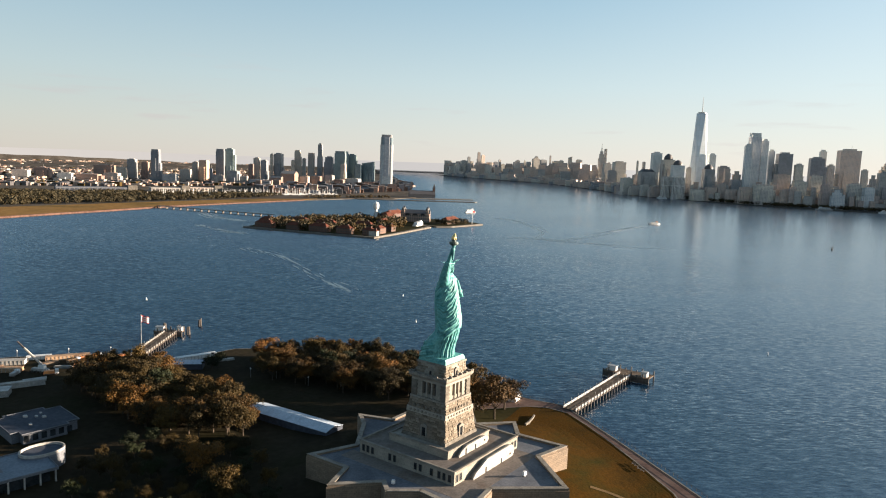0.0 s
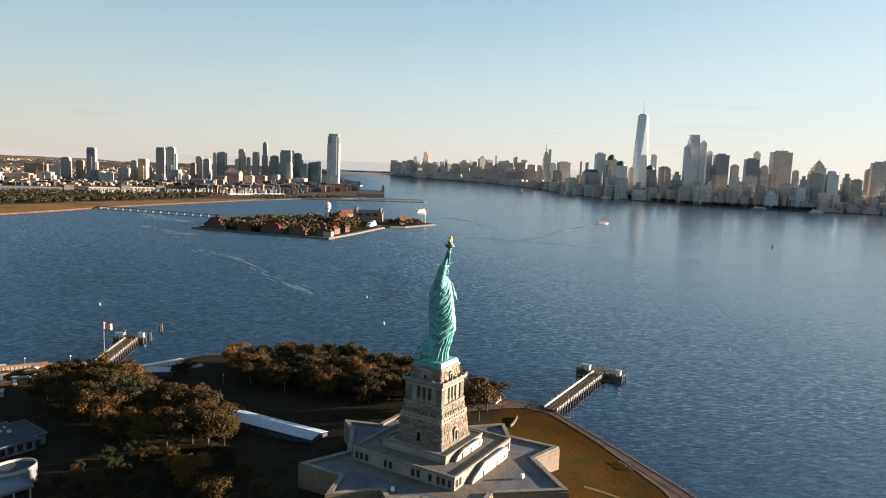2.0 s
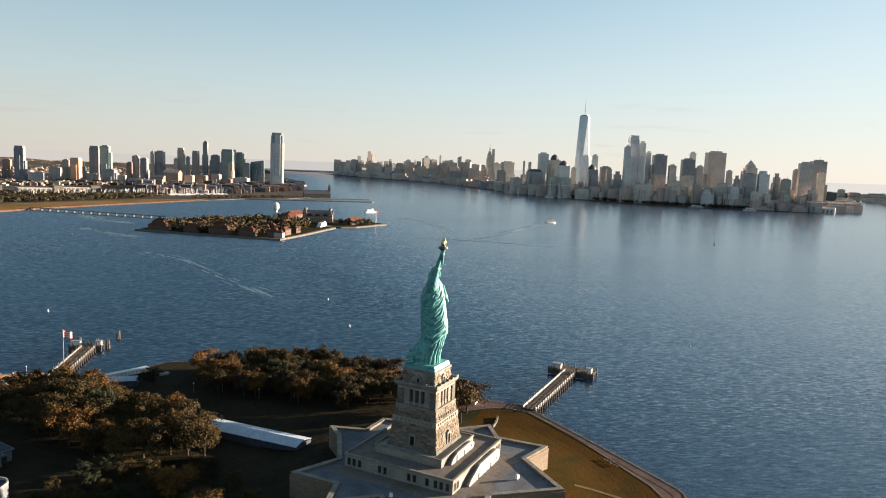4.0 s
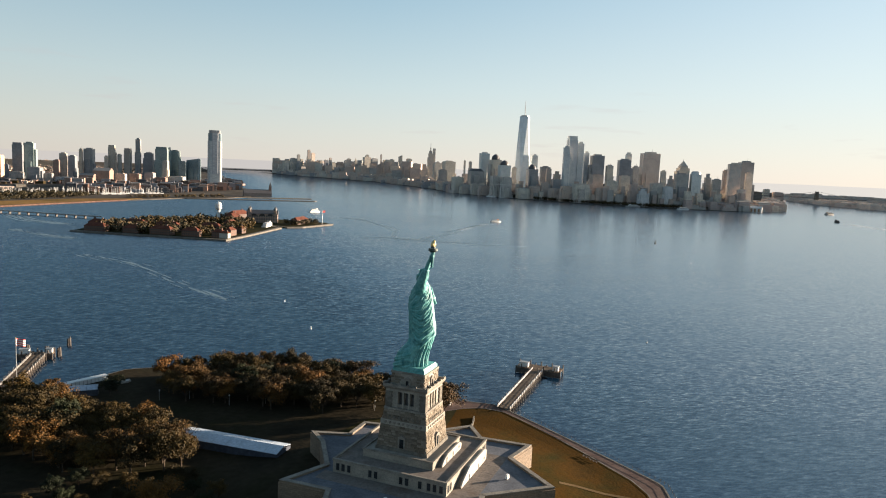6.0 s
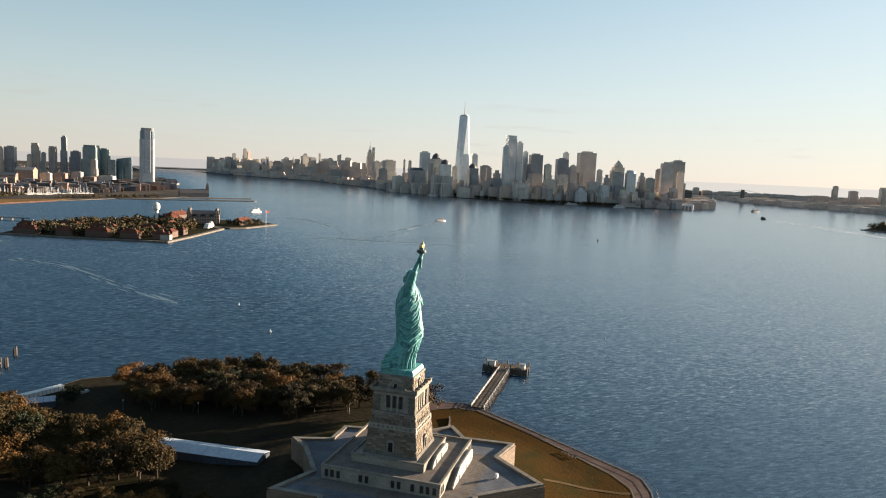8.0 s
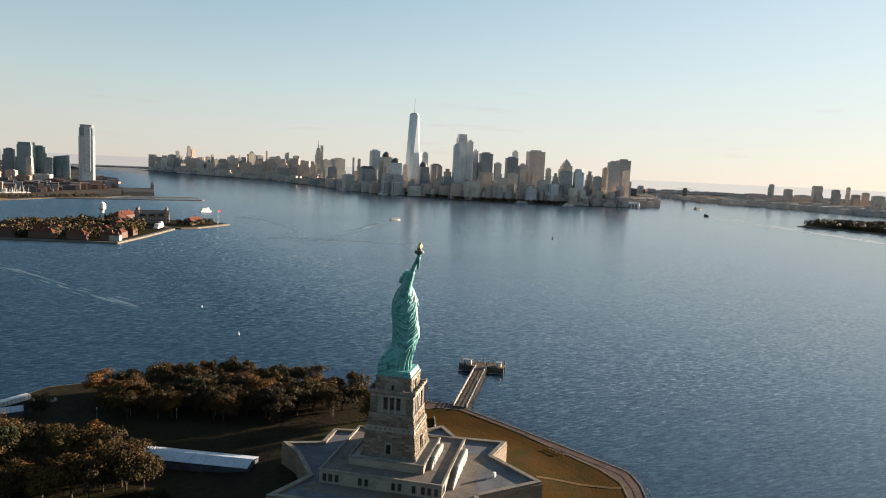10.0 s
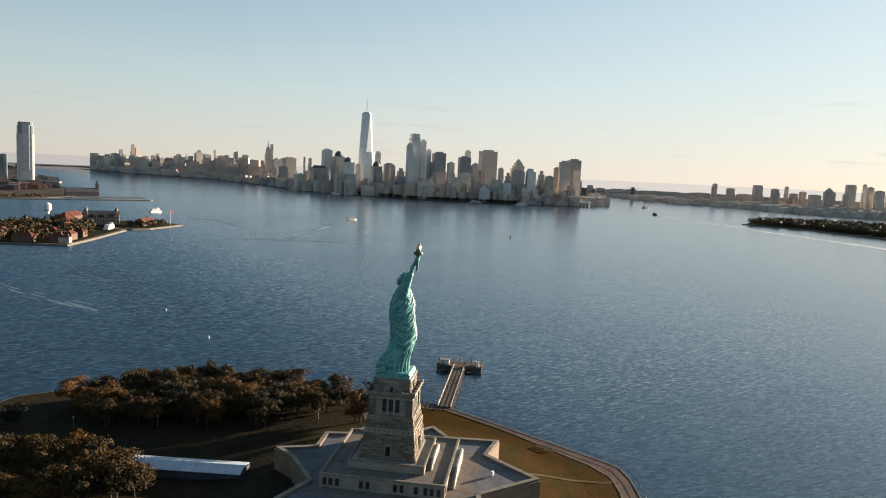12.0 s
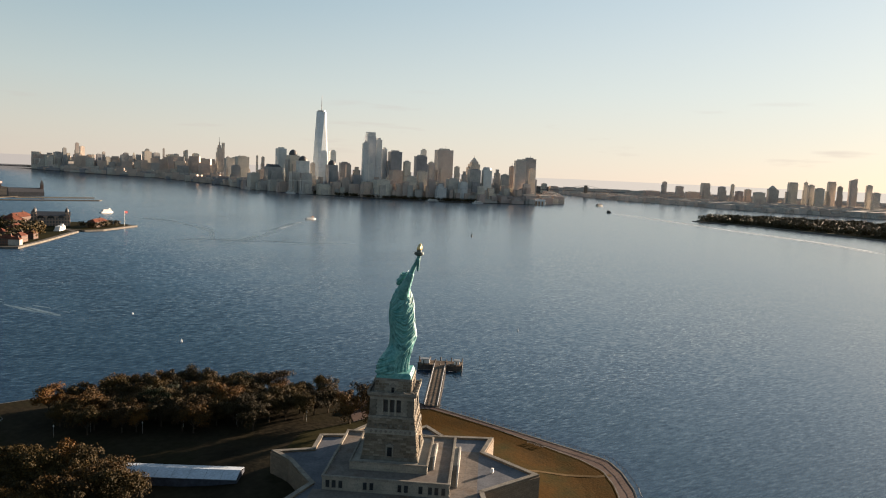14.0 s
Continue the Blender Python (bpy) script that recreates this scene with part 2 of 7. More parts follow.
def facade(name, wall, glass1, glass2, bay, storey, frame_share, gloss=0.35, roof=(0.16, 0.16, 0.16), metal=0.0):
    """Storeys and bays of windows, mostly enlarged to show from the camera, with a plain roof; tones vary from house to
    house.
    """
    m, nt, b = nodes(name)
    vec, up = wall_coords(nt)
    br = nt.nodes.new("ShaderNodeTexBrick")
    br.offset = 0.0
    nt.links.new(vec, br.inputs["Vector"])
    br.inputs["Color1"].default_value, br.inputs["Color2"].default_value, br.inputs["Mortar"].default_value = (*glass1, 1), (*glass2, 1), (*wall, 1)
    for k, v in (("Scale", 1.0), ("Mortar Size", frame_share), ("Mortar Smooth", 0.05), ("Bias", 0.1), ("Brick Width", bay), ("Row Height", storey)):
        br.inputs[k].default_value = v
    info = nt.nodes.new("ShaderNodeObjectInfo")
    tone = ramp(nt, info.outputs["Random"], [(0.0, (0.36, 0.36, 0.39)), (0.5, (0.5, 0.49, 0.47)), (1.0, (0.64, 0.60, 0.54))])
    grime = tex_noise(nt, position(nt), 0.03, 4)
    col = mixc(nt, 0.8, br.outputs["Color"], tone, 'OVERLAY')
    col = mixc(nt, 0.35, col, ramp(nt, grime, [(0.3, (0.32, 0.32, 0.32)), (0.7, (0.66, 0.66, 0.66))]), 'OVERLAY')
    flat = mathn(nt, 'GREATER_THAN', up, 0.7)
    nt.links.new(mixc(nt, flat, col, roof), b.inputs["Base Color"])
    ro = mathn(nt, 'ADD', mathn(nt, 'MULTIPLY', br.outputs["Fac"], 0.85 - gloss), gloss)
    nt.links.new(mathn(nt, 'MAXIMUM', ro, mathn(nt, 'MULTIPLY', flat, 0.9)), b.inputs["Roughness"])
    b.inputs["Metallic"].default_value = metal
    return m


def leaf_material(name, stops):
    m, nt, b = nodes(name)
    g = nt.nodes.new("ShaderNodeNewGeometry")
    info = nt.nodes.new("ShaderNodeObjectInfo")
    clump = tex_noise(nt, g.outputs["Position"], 0.12, 3)
    f = mathn(nt, 'ADD', mathn(nt, 'MULTIPLY', g.outputs["Random Per Island"], 0.35), mathn(nt, 'MULTIPLY', info.outputs["Random"], 0.4))
    f = mathn(nt, 'ADD', f, mathn(nt, 'MULTIPLY', clump, 0.3))
    nt.links.new(ramp(nt, f, stops), b.inputs["Base Color"])
    b.inputs["Roughness"].default_value = 0.7
    b.inputs["Specular IOR Level"].default_value = 0.2
    return m


WAVES = (1.00, 0.60)                    # steepness of the crests and of the ripples between
CAMERA_TILT = (-0.082, -0.150, 0.0)   # tilts the water towards the camera, to darken it in the west


def water_material():
    m, nt, b = nodes("harbour_water")
    pos = position(nt)
    slick_map = nt.nodes.new("ShaderNodeMapping")
    slick_map.inputs["Rotation"].default_value = (0, 0, radians(20))
    slick_map.inputs["Scale"].default_value = (0.0014, 0.006, 1.0)
    nt.links.new(pos, slick_map.inputs[0])
    slick = tex_noise(nt, slick_map.outputs[0], 1.0, 5, 0.6)
    nt.links.new(ramp(nt, slick, [(0.35, (0.003, 0.021, 0.046)), (0.7, (0.004, 0.028, 0.057))]), b.inputs["Base Color"])
    b.inputs["IOR"].default_value = 1.6
    b.inputs["Specular IOR Level"].default_value = 1.0
    # waves and tilt fade eastwards, set so the view's west side looks darker
    eastward = nt.nodes.new("ShaderNodeVectorMath")
    eastward.operation = 'DOT_PRODUCT'
    nt.links.new(pos, eastward.inputs[0])
    eastward.inputs[1].default_value = (0.0009, -0.0003, 0)
    calm = ramp(nt, mathn(nt, 'ADD', eastward.outputs["Value"], mathn(nt, 'MULTIPLY', slick, 0.5)), [(0.15, (0.82, 0.82, 0.82)), (0.40, (0.68, 0.68, 0.68)), (0.70, (0.38, 0.38, 0.38)), (1.0, (0.29, 0.29, 0.29))])
    calm = mixc(nt, 1.0, calm, ramp(nt, slick, [(0.42, (1, 1, 1)), (0.62, (0.78, 0.78, 0.78))]), 'MULTIPLY')
    # rougher where the waves are smaller, to blur mirrored buildings
    nt.links.new(mathn(nt, 'ADD', mathn(nt, 'MULTIPLY', calm, -0.04), 0.19), b.inputs["Roughness"])

    def vec(op, a, b=None):
        n = nt.nodes.new("ShaderNodeVectorMath")
        n.operation = op
        for sock, v in zip(n.inputs, (a, b)):
            if isinstance(v, tuple):
                sock.default_value = v
            elif v is not None:
                nt.links.new(v, sock)
        return n.outputs[0]
    # slopes of the waves: long crests with steep faces, and fine ripples between
    slope = None
    for angle, stretch, scale, detail, along, across in ((156, 3.6, 0.80, 3.0, 0.35, WAVES[0]), (140, 2.0, 2.2, 4.0, 0.40, WAVES[1]), (150, 3.0, 0.06, 2.0, 0.03, 0.06)):
        st = nt.nodes.new("ShaderNodeMapping")
        st.vector_type = 'TEXTURE'
        st.inputs["Rotation"].default_value = (0, 0, radians(angle))
        st.inputs["Scale"].default_value = (stretch, 1.0, 1.0)
        nt.links.new(pos, st.inputs[0])
        n = nt.nodes.new("ShaderNodeTexNoise")
        n.inputs["Scale"].default_value, n.inputs["Detail"].default_value, n.inputs["Roughness"].default_value = scale, detail, 0.55
        nt.links.new(st.outputs[0], n.inputs["Vector"])
        s = vec('MULTIPLY', vec('SUBTRACT', n.outputs["Color"], (0.5, 0.5, 0.5)), (along, across, 0.0))
        turn = nt.nodes.new("ShaderNodeVectorRotate")
        turn.rotation_type = 'Z_AXIS'
        turn.inputs["Angle"].default_value = radians(angle)
        nt.links.new(s, turn.inputs["Vector"])
        slope = turn.outputs[0] if slope is None else vec('ADD', slope, turn.outputs[0])
    lean = ramp(nt, mathn(nt, 'ADD', eastward.outputs["Value"], 0.3), [(0.15, (1, 1, 1)), (0.30, (0.75, 0.75, 0.75)), (0.45, (0.22, 0.22, 0.22)), (0.65, (0.05, 0.05, 0.05))])
    slope = vec('ADD', vec('MULTIPLY', slope, calm), vec('MULTIPLY', CAMERA_TILT, lean))
    # a further small tilt towards the camera over all the water
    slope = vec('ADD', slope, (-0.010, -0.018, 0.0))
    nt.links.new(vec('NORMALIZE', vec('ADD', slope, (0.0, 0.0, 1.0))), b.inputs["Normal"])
    return m


WATER = water_material()
COPPER = surface("green_copper", (0.010, 0.108, 0.113), (0.110, 0.315, 0.300), 0.35, 0.55, 0.0, 0.4, 0.1, 6, (0.030, 0.198, 0.197))
GOLD = surface("gilding", (0.42, 0.30, 0.13), (0.60, 0.45, 0.22), 1.0, 0.35, 1.0, 0.1)
DARKBRONZE = surface("dark_bronze", (0.03, 0.05, 0.045), (0.07, 0.10, 0.09), 1.0, 0.5, 0.0)
GRANITE = masonry("granite_blocks", (0.148, 0.123, 0.095), (0.111, 0.092, 0.073), (0.063, 0.051, 0.041), 2.2, 1.1, 0.05, stain=0.09)
GRANITE_SMOOTH = masonry("dressed_granite", (0.220, 0.201, 0.172), (0.192, 0.177, 0.153), (0.129, 0.120, 0.105), 2.6, 1.3, 0.03, stain=0.12, bump=0.3)
RUSTIC = surface("rough_granite", (0.096, 0.085, 0.070), (0.154, 0.140, 0.118), 0.5, 0.9, 0, 0.8, 0.2)
ROUGHSTONE = blocks("rough_granite_blocks", (0.085, 0.068, 0.050), (0.165, 0.138, 0.105), (0.235, 0.200, 0.160))
FORT = masonry("fort_granite", (0.165, 0.122, 0.085), (0.120, 0.090, 0.064), (0.066, 0.050, 0.036), 1.6, 0.7, 0.04, stain=0.06)
COPING = surface("coping_stone", (0.144, 0.130, 0.111), (0.220, 0.201, 0.172), 0.3, 0.85, 0, 0.3, 0.05)
PAVING = surface("terrace_paving", (0.095, 0.082, 0.074), (0.150, 0.130, 0.115), 0.10, 0.85, 0, 0.3, 0.03, 12, (0.115, 0.088, 0.070))
BRICKPATH = surface("brick_promenade", (0.070, 0.043, 0.036), (0.105, 0.070, 0.058), 0.15, 0.85, 0, 0.3, 0.03, 10)
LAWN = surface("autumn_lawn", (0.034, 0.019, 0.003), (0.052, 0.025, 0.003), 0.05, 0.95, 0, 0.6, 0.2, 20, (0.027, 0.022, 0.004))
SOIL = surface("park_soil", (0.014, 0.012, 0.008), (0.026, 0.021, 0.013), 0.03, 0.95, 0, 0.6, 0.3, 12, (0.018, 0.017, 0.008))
# grass darkened in its colour to stand for shaded ground
SHADEGRASS = surface("shade_dark_grass", (0.018, 0.018, 0.007), (0.030, 0.025, 0.009), 0.02, 0.95, 0, 0.6, 0.3, 14)
CITYGROUND = surface("city_ground", (0.050, 0.044, 0.037), (0.095, 0.083, 0.070), 0.012, 0.95, 0, 0.2, 0.1, 8)
TRODDEN = surface("trodden_earth", (0.085, 0.056, 0.026), (0.12, 0.08, 0.04), 0.2, 0.95, 0, 0.4, 0.1, 10)
BLUEPAVING = surface("blue_grey_paving", (0.080, 0.086, 0.100), (0.125, 0.130, 0.145), 0.12, 0.8, 0, 0.3, 0.03, 12)
# distance haze painted into the far shore's ground colour
HAZE_PALE = surface("haze_pale_ground", (0.30, 0.26, 0.22), (0.42, 0.37, 0.31), 0.01, 0.95, 0, 0.2, 0.1, 8)
MEADOW = surface("dry_meadow", (0.145, 0.081, 0.025), (0.212, 0.123, 0.043), 0.008, 0.95, 0, 0.3, 0.2, 15, (0.111, 0.076, 0.027))
RIPRAP = surface("stone_riprap", (0.055, 0.030, 0.022), (0.11, 0.065, 0.05), 0.2, 0.9, 0, 0.8, 0.4, 6)
SEAWALL = surface("granite_seawall", (0.092, 0.083, 0.071), (0.152, 0.138, 0.120), 0.2, 0.85, 0, 0.5, 0.1)
TIMBER = surface("weathered_timber", (0.078, 0.055, 0.039), (0.143, 0.107, 0.078), 0.4, 0.85, 0, 0.4, 0.03)
PILE = surface("wet_pile_timber", (0.03, 0.024, 0.02), (0.07, 0.055, 0.045), 0.6, 0.7, 0, 0.4, 0.03)
WHITE = surface("white_paint", (0.518, 0.518, 0.504), (0.590, 0.583, 0.569), 0.3, 0.5, 0, 0.1, 0.02)
# white canvas tinted blue to paint the marquee's shade
CANVAS = surface("shade_blue_canvas", (0.30, 0.35, 0.41), (0.37, 0.42, 0.48), 0.15, 0.6, 0, 0.2, 0.05)
STEEL = surface("grey_steel", (0.22, 0.22, 0.22), (0.34, 0.34, 0.33), 0.4, 0.5, 0.6, 0.1)
# roof colour darkened and blued to paint in the pavilion's shade
ROOFGREY = surface("shade_blue_membrane", (0.036, 0.042, 0.056), (0.058, 0.066, 0.084), 0.08, 0.8, 0, 0.2)
CONCRETE = surface("pale_concrete", (0.250, 0.238, 0.220), (0.345, 0.327, 0.297), 0.1, 0.85, 0, 0.2)
GLASS = surface("dark_window_glass", (0.012, 0.014, 0.016), (0.03, 0.034, 0.038), 0.2, 0.12, 0, 0)
# wake streaks: pale colour stands in for sky mirrored on smooth water
SLICK = surface("sky_pale_slick", (0.036, 0.063, 0.086), (0.060, 0.096, 0.120), 0.02, 0.3, 0, 0.12, 0.3, 10)
BARK = surface("tree_bark", (0.035, 0.027, 0.02), (0.08, 0.062, 0.045), 1.0, 0.9, 0, 0.6, 0.05)
TILE = surface("red_roof_tiles", (0.074, 0.024, 0.015), (0.112, 0.041, 0.026), 0.2, 0.8, 0, 0.3)
BRICKWALL = facade("red_brick_windows", (0.110, 0.061, 0.044), (0.017, 0.017, 0.017), (0.033, 0.033, 0.033), 3.0, 4.0, 0.8, 0.4)
SLATE = surface("dark_slate", (0.04, 0.04, 0.045), (0.08, 0.075, 0.075), 0.3, 0.6, 0, 0.2)
RED = surface("red_paint", (0.35, 0.03, 0.03), (0.45, 0.06, 0.05), 0.5, 0.6, 0, 0)
ORANGE = surface("orange_paint", (0.55, 0.18, 0.05), (0.65, 0.26, 0.08), 0.5, 0.5, 0, 0.1)
RUST = surface("rusty_steel_and_earth", (0.22, 0.13, 0.08), (0.36, 0.24, 0.15), 0.15, 0.85, 0, 0.4)
FOAM = surface("churned_water", (0.30, 0.36, 0.40), (0.50, 0.55, 0.58), 0.05, 0.7, 0, 0.3)
AUTUMN = leaf_material("autumn_leaves", [(0.20, (0.020, 0.013, 0.004)), (0.52, (0.058, 0.031, 0.006)), (0.80, (0.145, 0.064, 0.010)), (0.96, (0.135, 0.040, 0.010))])
OLIVE = leaf_material("olive_leaves", [(0.20, (0.013, 0.010, 0.003)), (0.55, (0.036, 0.024, 0.005)), (0.88, (0.090, 0.052, 0.009))])
GREEN = leaf_material("dark_green_leaves", [(0.2, (0.006, 0.010, 0.004)), (0.8, (0.020, 0.025, 0.007))])
# autumn leaf colours lightened to put distance haze on the far woods
HAZED_WOODS = leaf_material("hazed_autumn_woods", [(0.15, (0.034, 0.030, 0.016)), (0.5, (0.060, 0.047, 0.023)), (0.85, (0.088, 0.058, 0.028))])
# pavilion wall and roof colours, with bluish shade put into them
PAVWALL = surface("shade_blue_render", (0.093, 0.099, 0.112), (0.130, 0.136, 0.149), 0.3, 0.8, 0, 0.2)
ROOFBLUE = surface("shade_blue_roofing", (0.088, 0.112, 0.144), (0.128, 0.152, 0.184), 0.15, 0.7, 0, 0.2)
# tower colours raised to paint distance haze onto the far skyline
HAZED_STYLES = {
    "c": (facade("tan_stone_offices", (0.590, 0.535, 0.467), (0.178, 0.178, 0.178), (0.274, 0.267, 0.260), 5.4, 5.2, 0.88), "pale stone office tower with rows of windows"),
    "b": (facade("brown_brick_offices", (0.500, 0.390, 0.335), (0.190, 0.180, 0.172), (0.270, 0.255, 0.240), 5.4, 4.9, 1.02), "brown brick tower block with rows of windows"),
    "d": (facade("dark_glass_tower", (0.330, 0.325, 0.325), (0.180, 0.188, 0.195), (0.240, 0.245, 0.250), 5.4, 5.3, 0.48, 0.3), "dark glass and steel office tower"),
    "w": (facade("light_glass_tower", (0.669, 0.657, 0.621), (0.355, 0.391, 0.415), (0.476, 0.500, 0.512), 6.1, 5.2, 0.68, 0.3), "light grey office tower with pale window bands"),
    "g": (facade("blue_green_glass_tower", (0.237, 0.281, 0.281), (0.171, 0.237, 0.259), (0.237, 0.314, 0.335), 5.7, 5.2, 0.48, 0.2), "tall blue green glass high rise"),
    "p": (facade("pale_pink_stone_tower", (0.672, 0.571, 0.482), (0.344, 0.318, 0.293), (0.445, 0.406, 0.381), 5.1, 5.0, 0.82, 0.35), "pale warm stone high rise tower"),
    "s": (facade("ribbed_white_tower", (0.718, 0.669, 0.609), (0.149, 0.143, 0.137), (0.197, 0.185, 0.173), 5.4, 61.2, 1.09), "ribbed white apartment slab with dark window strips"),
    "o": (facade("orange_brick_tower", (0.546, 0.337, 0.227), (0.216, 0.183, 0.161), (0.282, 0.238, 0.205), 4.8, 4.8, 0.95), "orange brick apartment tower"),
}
# darker copies of the same facades, toned for the less hazy west shore
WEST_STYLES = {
    "c": facade("less_hazed_stone_offices", (0.420, 0.370, 0.325), (0.110, 0.110, 0.112), (0.190, 0.182, 0.176), 4.6, 4.4, 0.95),
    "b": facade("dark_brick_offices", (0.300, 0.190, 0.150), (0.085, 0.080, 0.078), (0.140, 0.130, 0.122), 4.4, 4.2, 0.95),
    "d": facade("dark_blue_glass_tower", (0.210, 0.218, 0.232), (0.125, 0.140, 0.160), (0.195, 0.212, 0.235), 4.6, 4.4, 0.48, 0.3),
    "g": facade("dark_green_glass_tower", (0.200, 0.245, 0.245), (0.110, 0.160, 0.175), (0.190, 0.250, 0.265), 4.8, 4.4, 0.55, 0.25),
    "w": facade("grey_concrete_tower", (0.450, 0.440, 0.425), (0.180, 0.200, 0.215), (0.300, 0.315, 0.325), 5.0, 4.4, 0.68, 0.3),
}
# pale blue base colour stands in for sky mirrored in the glass
MIRRORGLASS = facade("sky_tinted_glass_tower", (0.490, 0.529, 0.548), (0.548, 0.618, 0.657), (0.626, 0.686, 0.725), 12.0, 25.0, 0.5, 0.25)

GREYGLASS = facade("grey_glass_tower", (0.300, 0.315, 0.330), (0.255, 0.285, 0.315), (0.375, 0.405, 0.435), 9.0, 4.0, 0.5, 0.3)


# ---- far distance ----
def far_haze():
    """Glowing ring on the horizon, put in as hazy hills; hides land beyond."""
    m, nt, b = nodes("glowing_haze")
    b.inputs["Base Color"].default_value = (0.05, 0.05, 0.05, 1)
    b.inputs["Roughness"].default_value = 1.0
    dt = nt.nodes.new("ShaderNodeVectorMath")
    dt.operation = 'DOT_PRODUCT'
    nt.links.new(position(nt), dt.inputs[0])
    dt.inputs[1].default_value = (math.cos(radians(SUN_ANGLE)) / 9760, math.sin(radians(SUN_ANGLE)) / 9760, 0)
    # haze light painted as glow, stronger on the sun's side
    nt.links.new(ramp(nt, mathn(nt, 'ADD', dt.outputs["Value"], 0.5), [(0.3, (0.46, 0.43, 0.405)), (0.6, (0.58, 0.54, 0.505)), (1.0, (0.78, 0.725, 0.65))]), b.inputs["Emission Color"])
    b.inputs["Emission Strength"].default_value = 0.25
    bm = bmesh.new()
    n, last = 360, None
    first = None
    for k in range(n):
        a = 2 * math.pi * k / n
        top = EYE_UP + 2 + 6 * abs(noise.noise(Vector((math.cos(a) * 6, math.sin(a) * 6, 3)))) + 2 * noise.noise(Vector((math.cos(a) * 30, math.sin(a) * 30, 1)))
        d = Vector((math.cos(a), math.sin(a), 0)) * 4880 + HUB
        cur = (bm.verts.new((d.x, d.y, 50)), bm.verts.new((d.x, d.y, top)))
        if last:
            bm.faces.new((last[0], cur[0], cur[1], last[1]))
        first = first or cur
        last = cur
    bm.faces.new((last[0], first[0], first[1], last[1]))
    tagged(part("backdrop", bm, m), "glowing pale haze with low hills on the horizon", "backdrop", kind="structure")


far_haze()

# ---- water and land ----
def water_sheet():
    bm = bmesh.new()
    radii = [60 * 1.22 ** k for k in range(0, 20)] + [3000, 3300, 3700, 4200, 4900, 5800, 7000, 9000, 12000, 18000, 30000, 80000]
    radii = sorted(set(round(r) for r in radii if r < 2950) | set(r for r in radii if r >= 3000))
    n = 96
    mid = bm.verts.new((HUB.x, HUB.y, 0))
    last = None
    for r in radii:
        cur = []
        for k in range(n):
            a = 2 * math.pi * k / n
            cur.append(bm.verts.new(far(HUB.x + r * math.cos(a), HUB.y + r * math.sin(a), 0)[0]))
        for k in range(n):
            if last:
                bm.faces.new((last[k], cur[k], cur[(k + 1) % n], last[(k + 1) % n]))
            else:
                bm.faces.new((mid, cur[k], cur[(k + 1) % n]))
        last = cur
    me = bpy.data.meshes.new("water")
    bm.to_mesh(me)
    bm.free()
    me.materials.append(WATER)
    me.shade_smooth()
    tagged(new("water", me), "deep blue rippled harbour water with pale slicks", "water", kind="structure")


water_sheet()


def shore_land(name, pts, material, label, up=2.0, steps=(1.0, 1.02, 1.06, 1.12, 1.25, 1.5, 2.0, 3.0, 6.0, 20.0), bank=()):
    """Land that runs from a shoreline back to the horizon, no further east than its river bank."""
    def behind(x, y, s):
        x, y = HUB.x + (x - HUB.x) * s, HUB.y + (y - HUB.y) * s
        for (x0, y0), (x1, y1) in zip(bank, bank[1:]):
            if y0 <= y <= y1:
                x = min(x, x0 + (x1 - x0) * (y - y0) / (y1 - y0))
        if bank and y > bank[-1][1]:
            x = min(x, HUB.x + (bank[-1][0] - HUB.x) * (y - HUB.y) / (bank[-1][1] - HUB.y))
        return far(x, y, up)[0]
    dense = []
    for a, b in zip(pts, pts[1:]):
        k = max(1, int(math.dist(a, b) / 120))
        dense += [(a[0] + (b[0] - a[0]) * i / k, a[1] + (b[1] - a[1]) * i / k) for i in range(k)]
    dense.append(pts[-1])
    bm = bmesh.new()
    rows = [[bm.verts.new(far(x, y, -1)[0]) for x, y in dense]]
    for s in steps:
        rows.append([bm.verts.new(behind(x, y, s)) for x, y in dense])
    for a, b in zip(rows, rows[1:]):
        for i in range(len(dense) - 1):
            bm.faces.new((a[i], a[i + 1], b[i + 1], b[i]))
    return tagged(part(name, bm, material), label, "land", kind="structure")


JERSEY = [(-2600, 900), (-1500, 850), (-900, 950), (-500, 1080), (-378, 1145), (-288, 1250), (-216, 1330), (-110, 1461), (50, 1609), (248, 1780), (420, 1900), (560, 1930), (700, 2050), (760, 2270), (800, 2420), (850, 2520), (880, 2650), (900, 3000), (1250, 4292), (1900, 6431), (2250, 8500)]
MANHATTAN = [(2450, 8600), (2470, 6298), (2441, 5318), (2500, 4295), (2229, 3326), (1972, 2631), (1972, 2224), (2016, 1912), (2145, 1701), (2323, 1527), (2561, 1400), (2900, 1440), (3150, 1640), (3700, 2300)]
BROOKLYN = [(6800, 3900), (6024, 3266), (4922, 2448), (4313, 1896), (4149, 1641), (4043, 1411), (3950, 1150), (3800, 900), (3660, 680), (3700, 500), (3760, 300), (3700, 100), (3600, -300), (3400, -1200), (2800, -2600), (1500, -4200)]
shore_land("jersey_ground", JERSEY, CITYGROUND, "flat built-up waterfront land running back to the horizon", bank=JERSEY[11:])
shore_land("manhattan_ground", MANHATTAN, CITYGROUND, "dark built-up river shore with a sea wall")
shore_land("brooklyn_ground", BROOKLYN, HAZE_PALE, "hazy built-up waterfront land")


def flat_land(name, pts, z, material, label, category="ground", kind="structure", skirt=-1.0, parent=None):
    bm = bmesh.new()
    prism(bm, pts, skirt, z)
    return tagged(part(name, bm, material, parent), label, category, kind=kind)


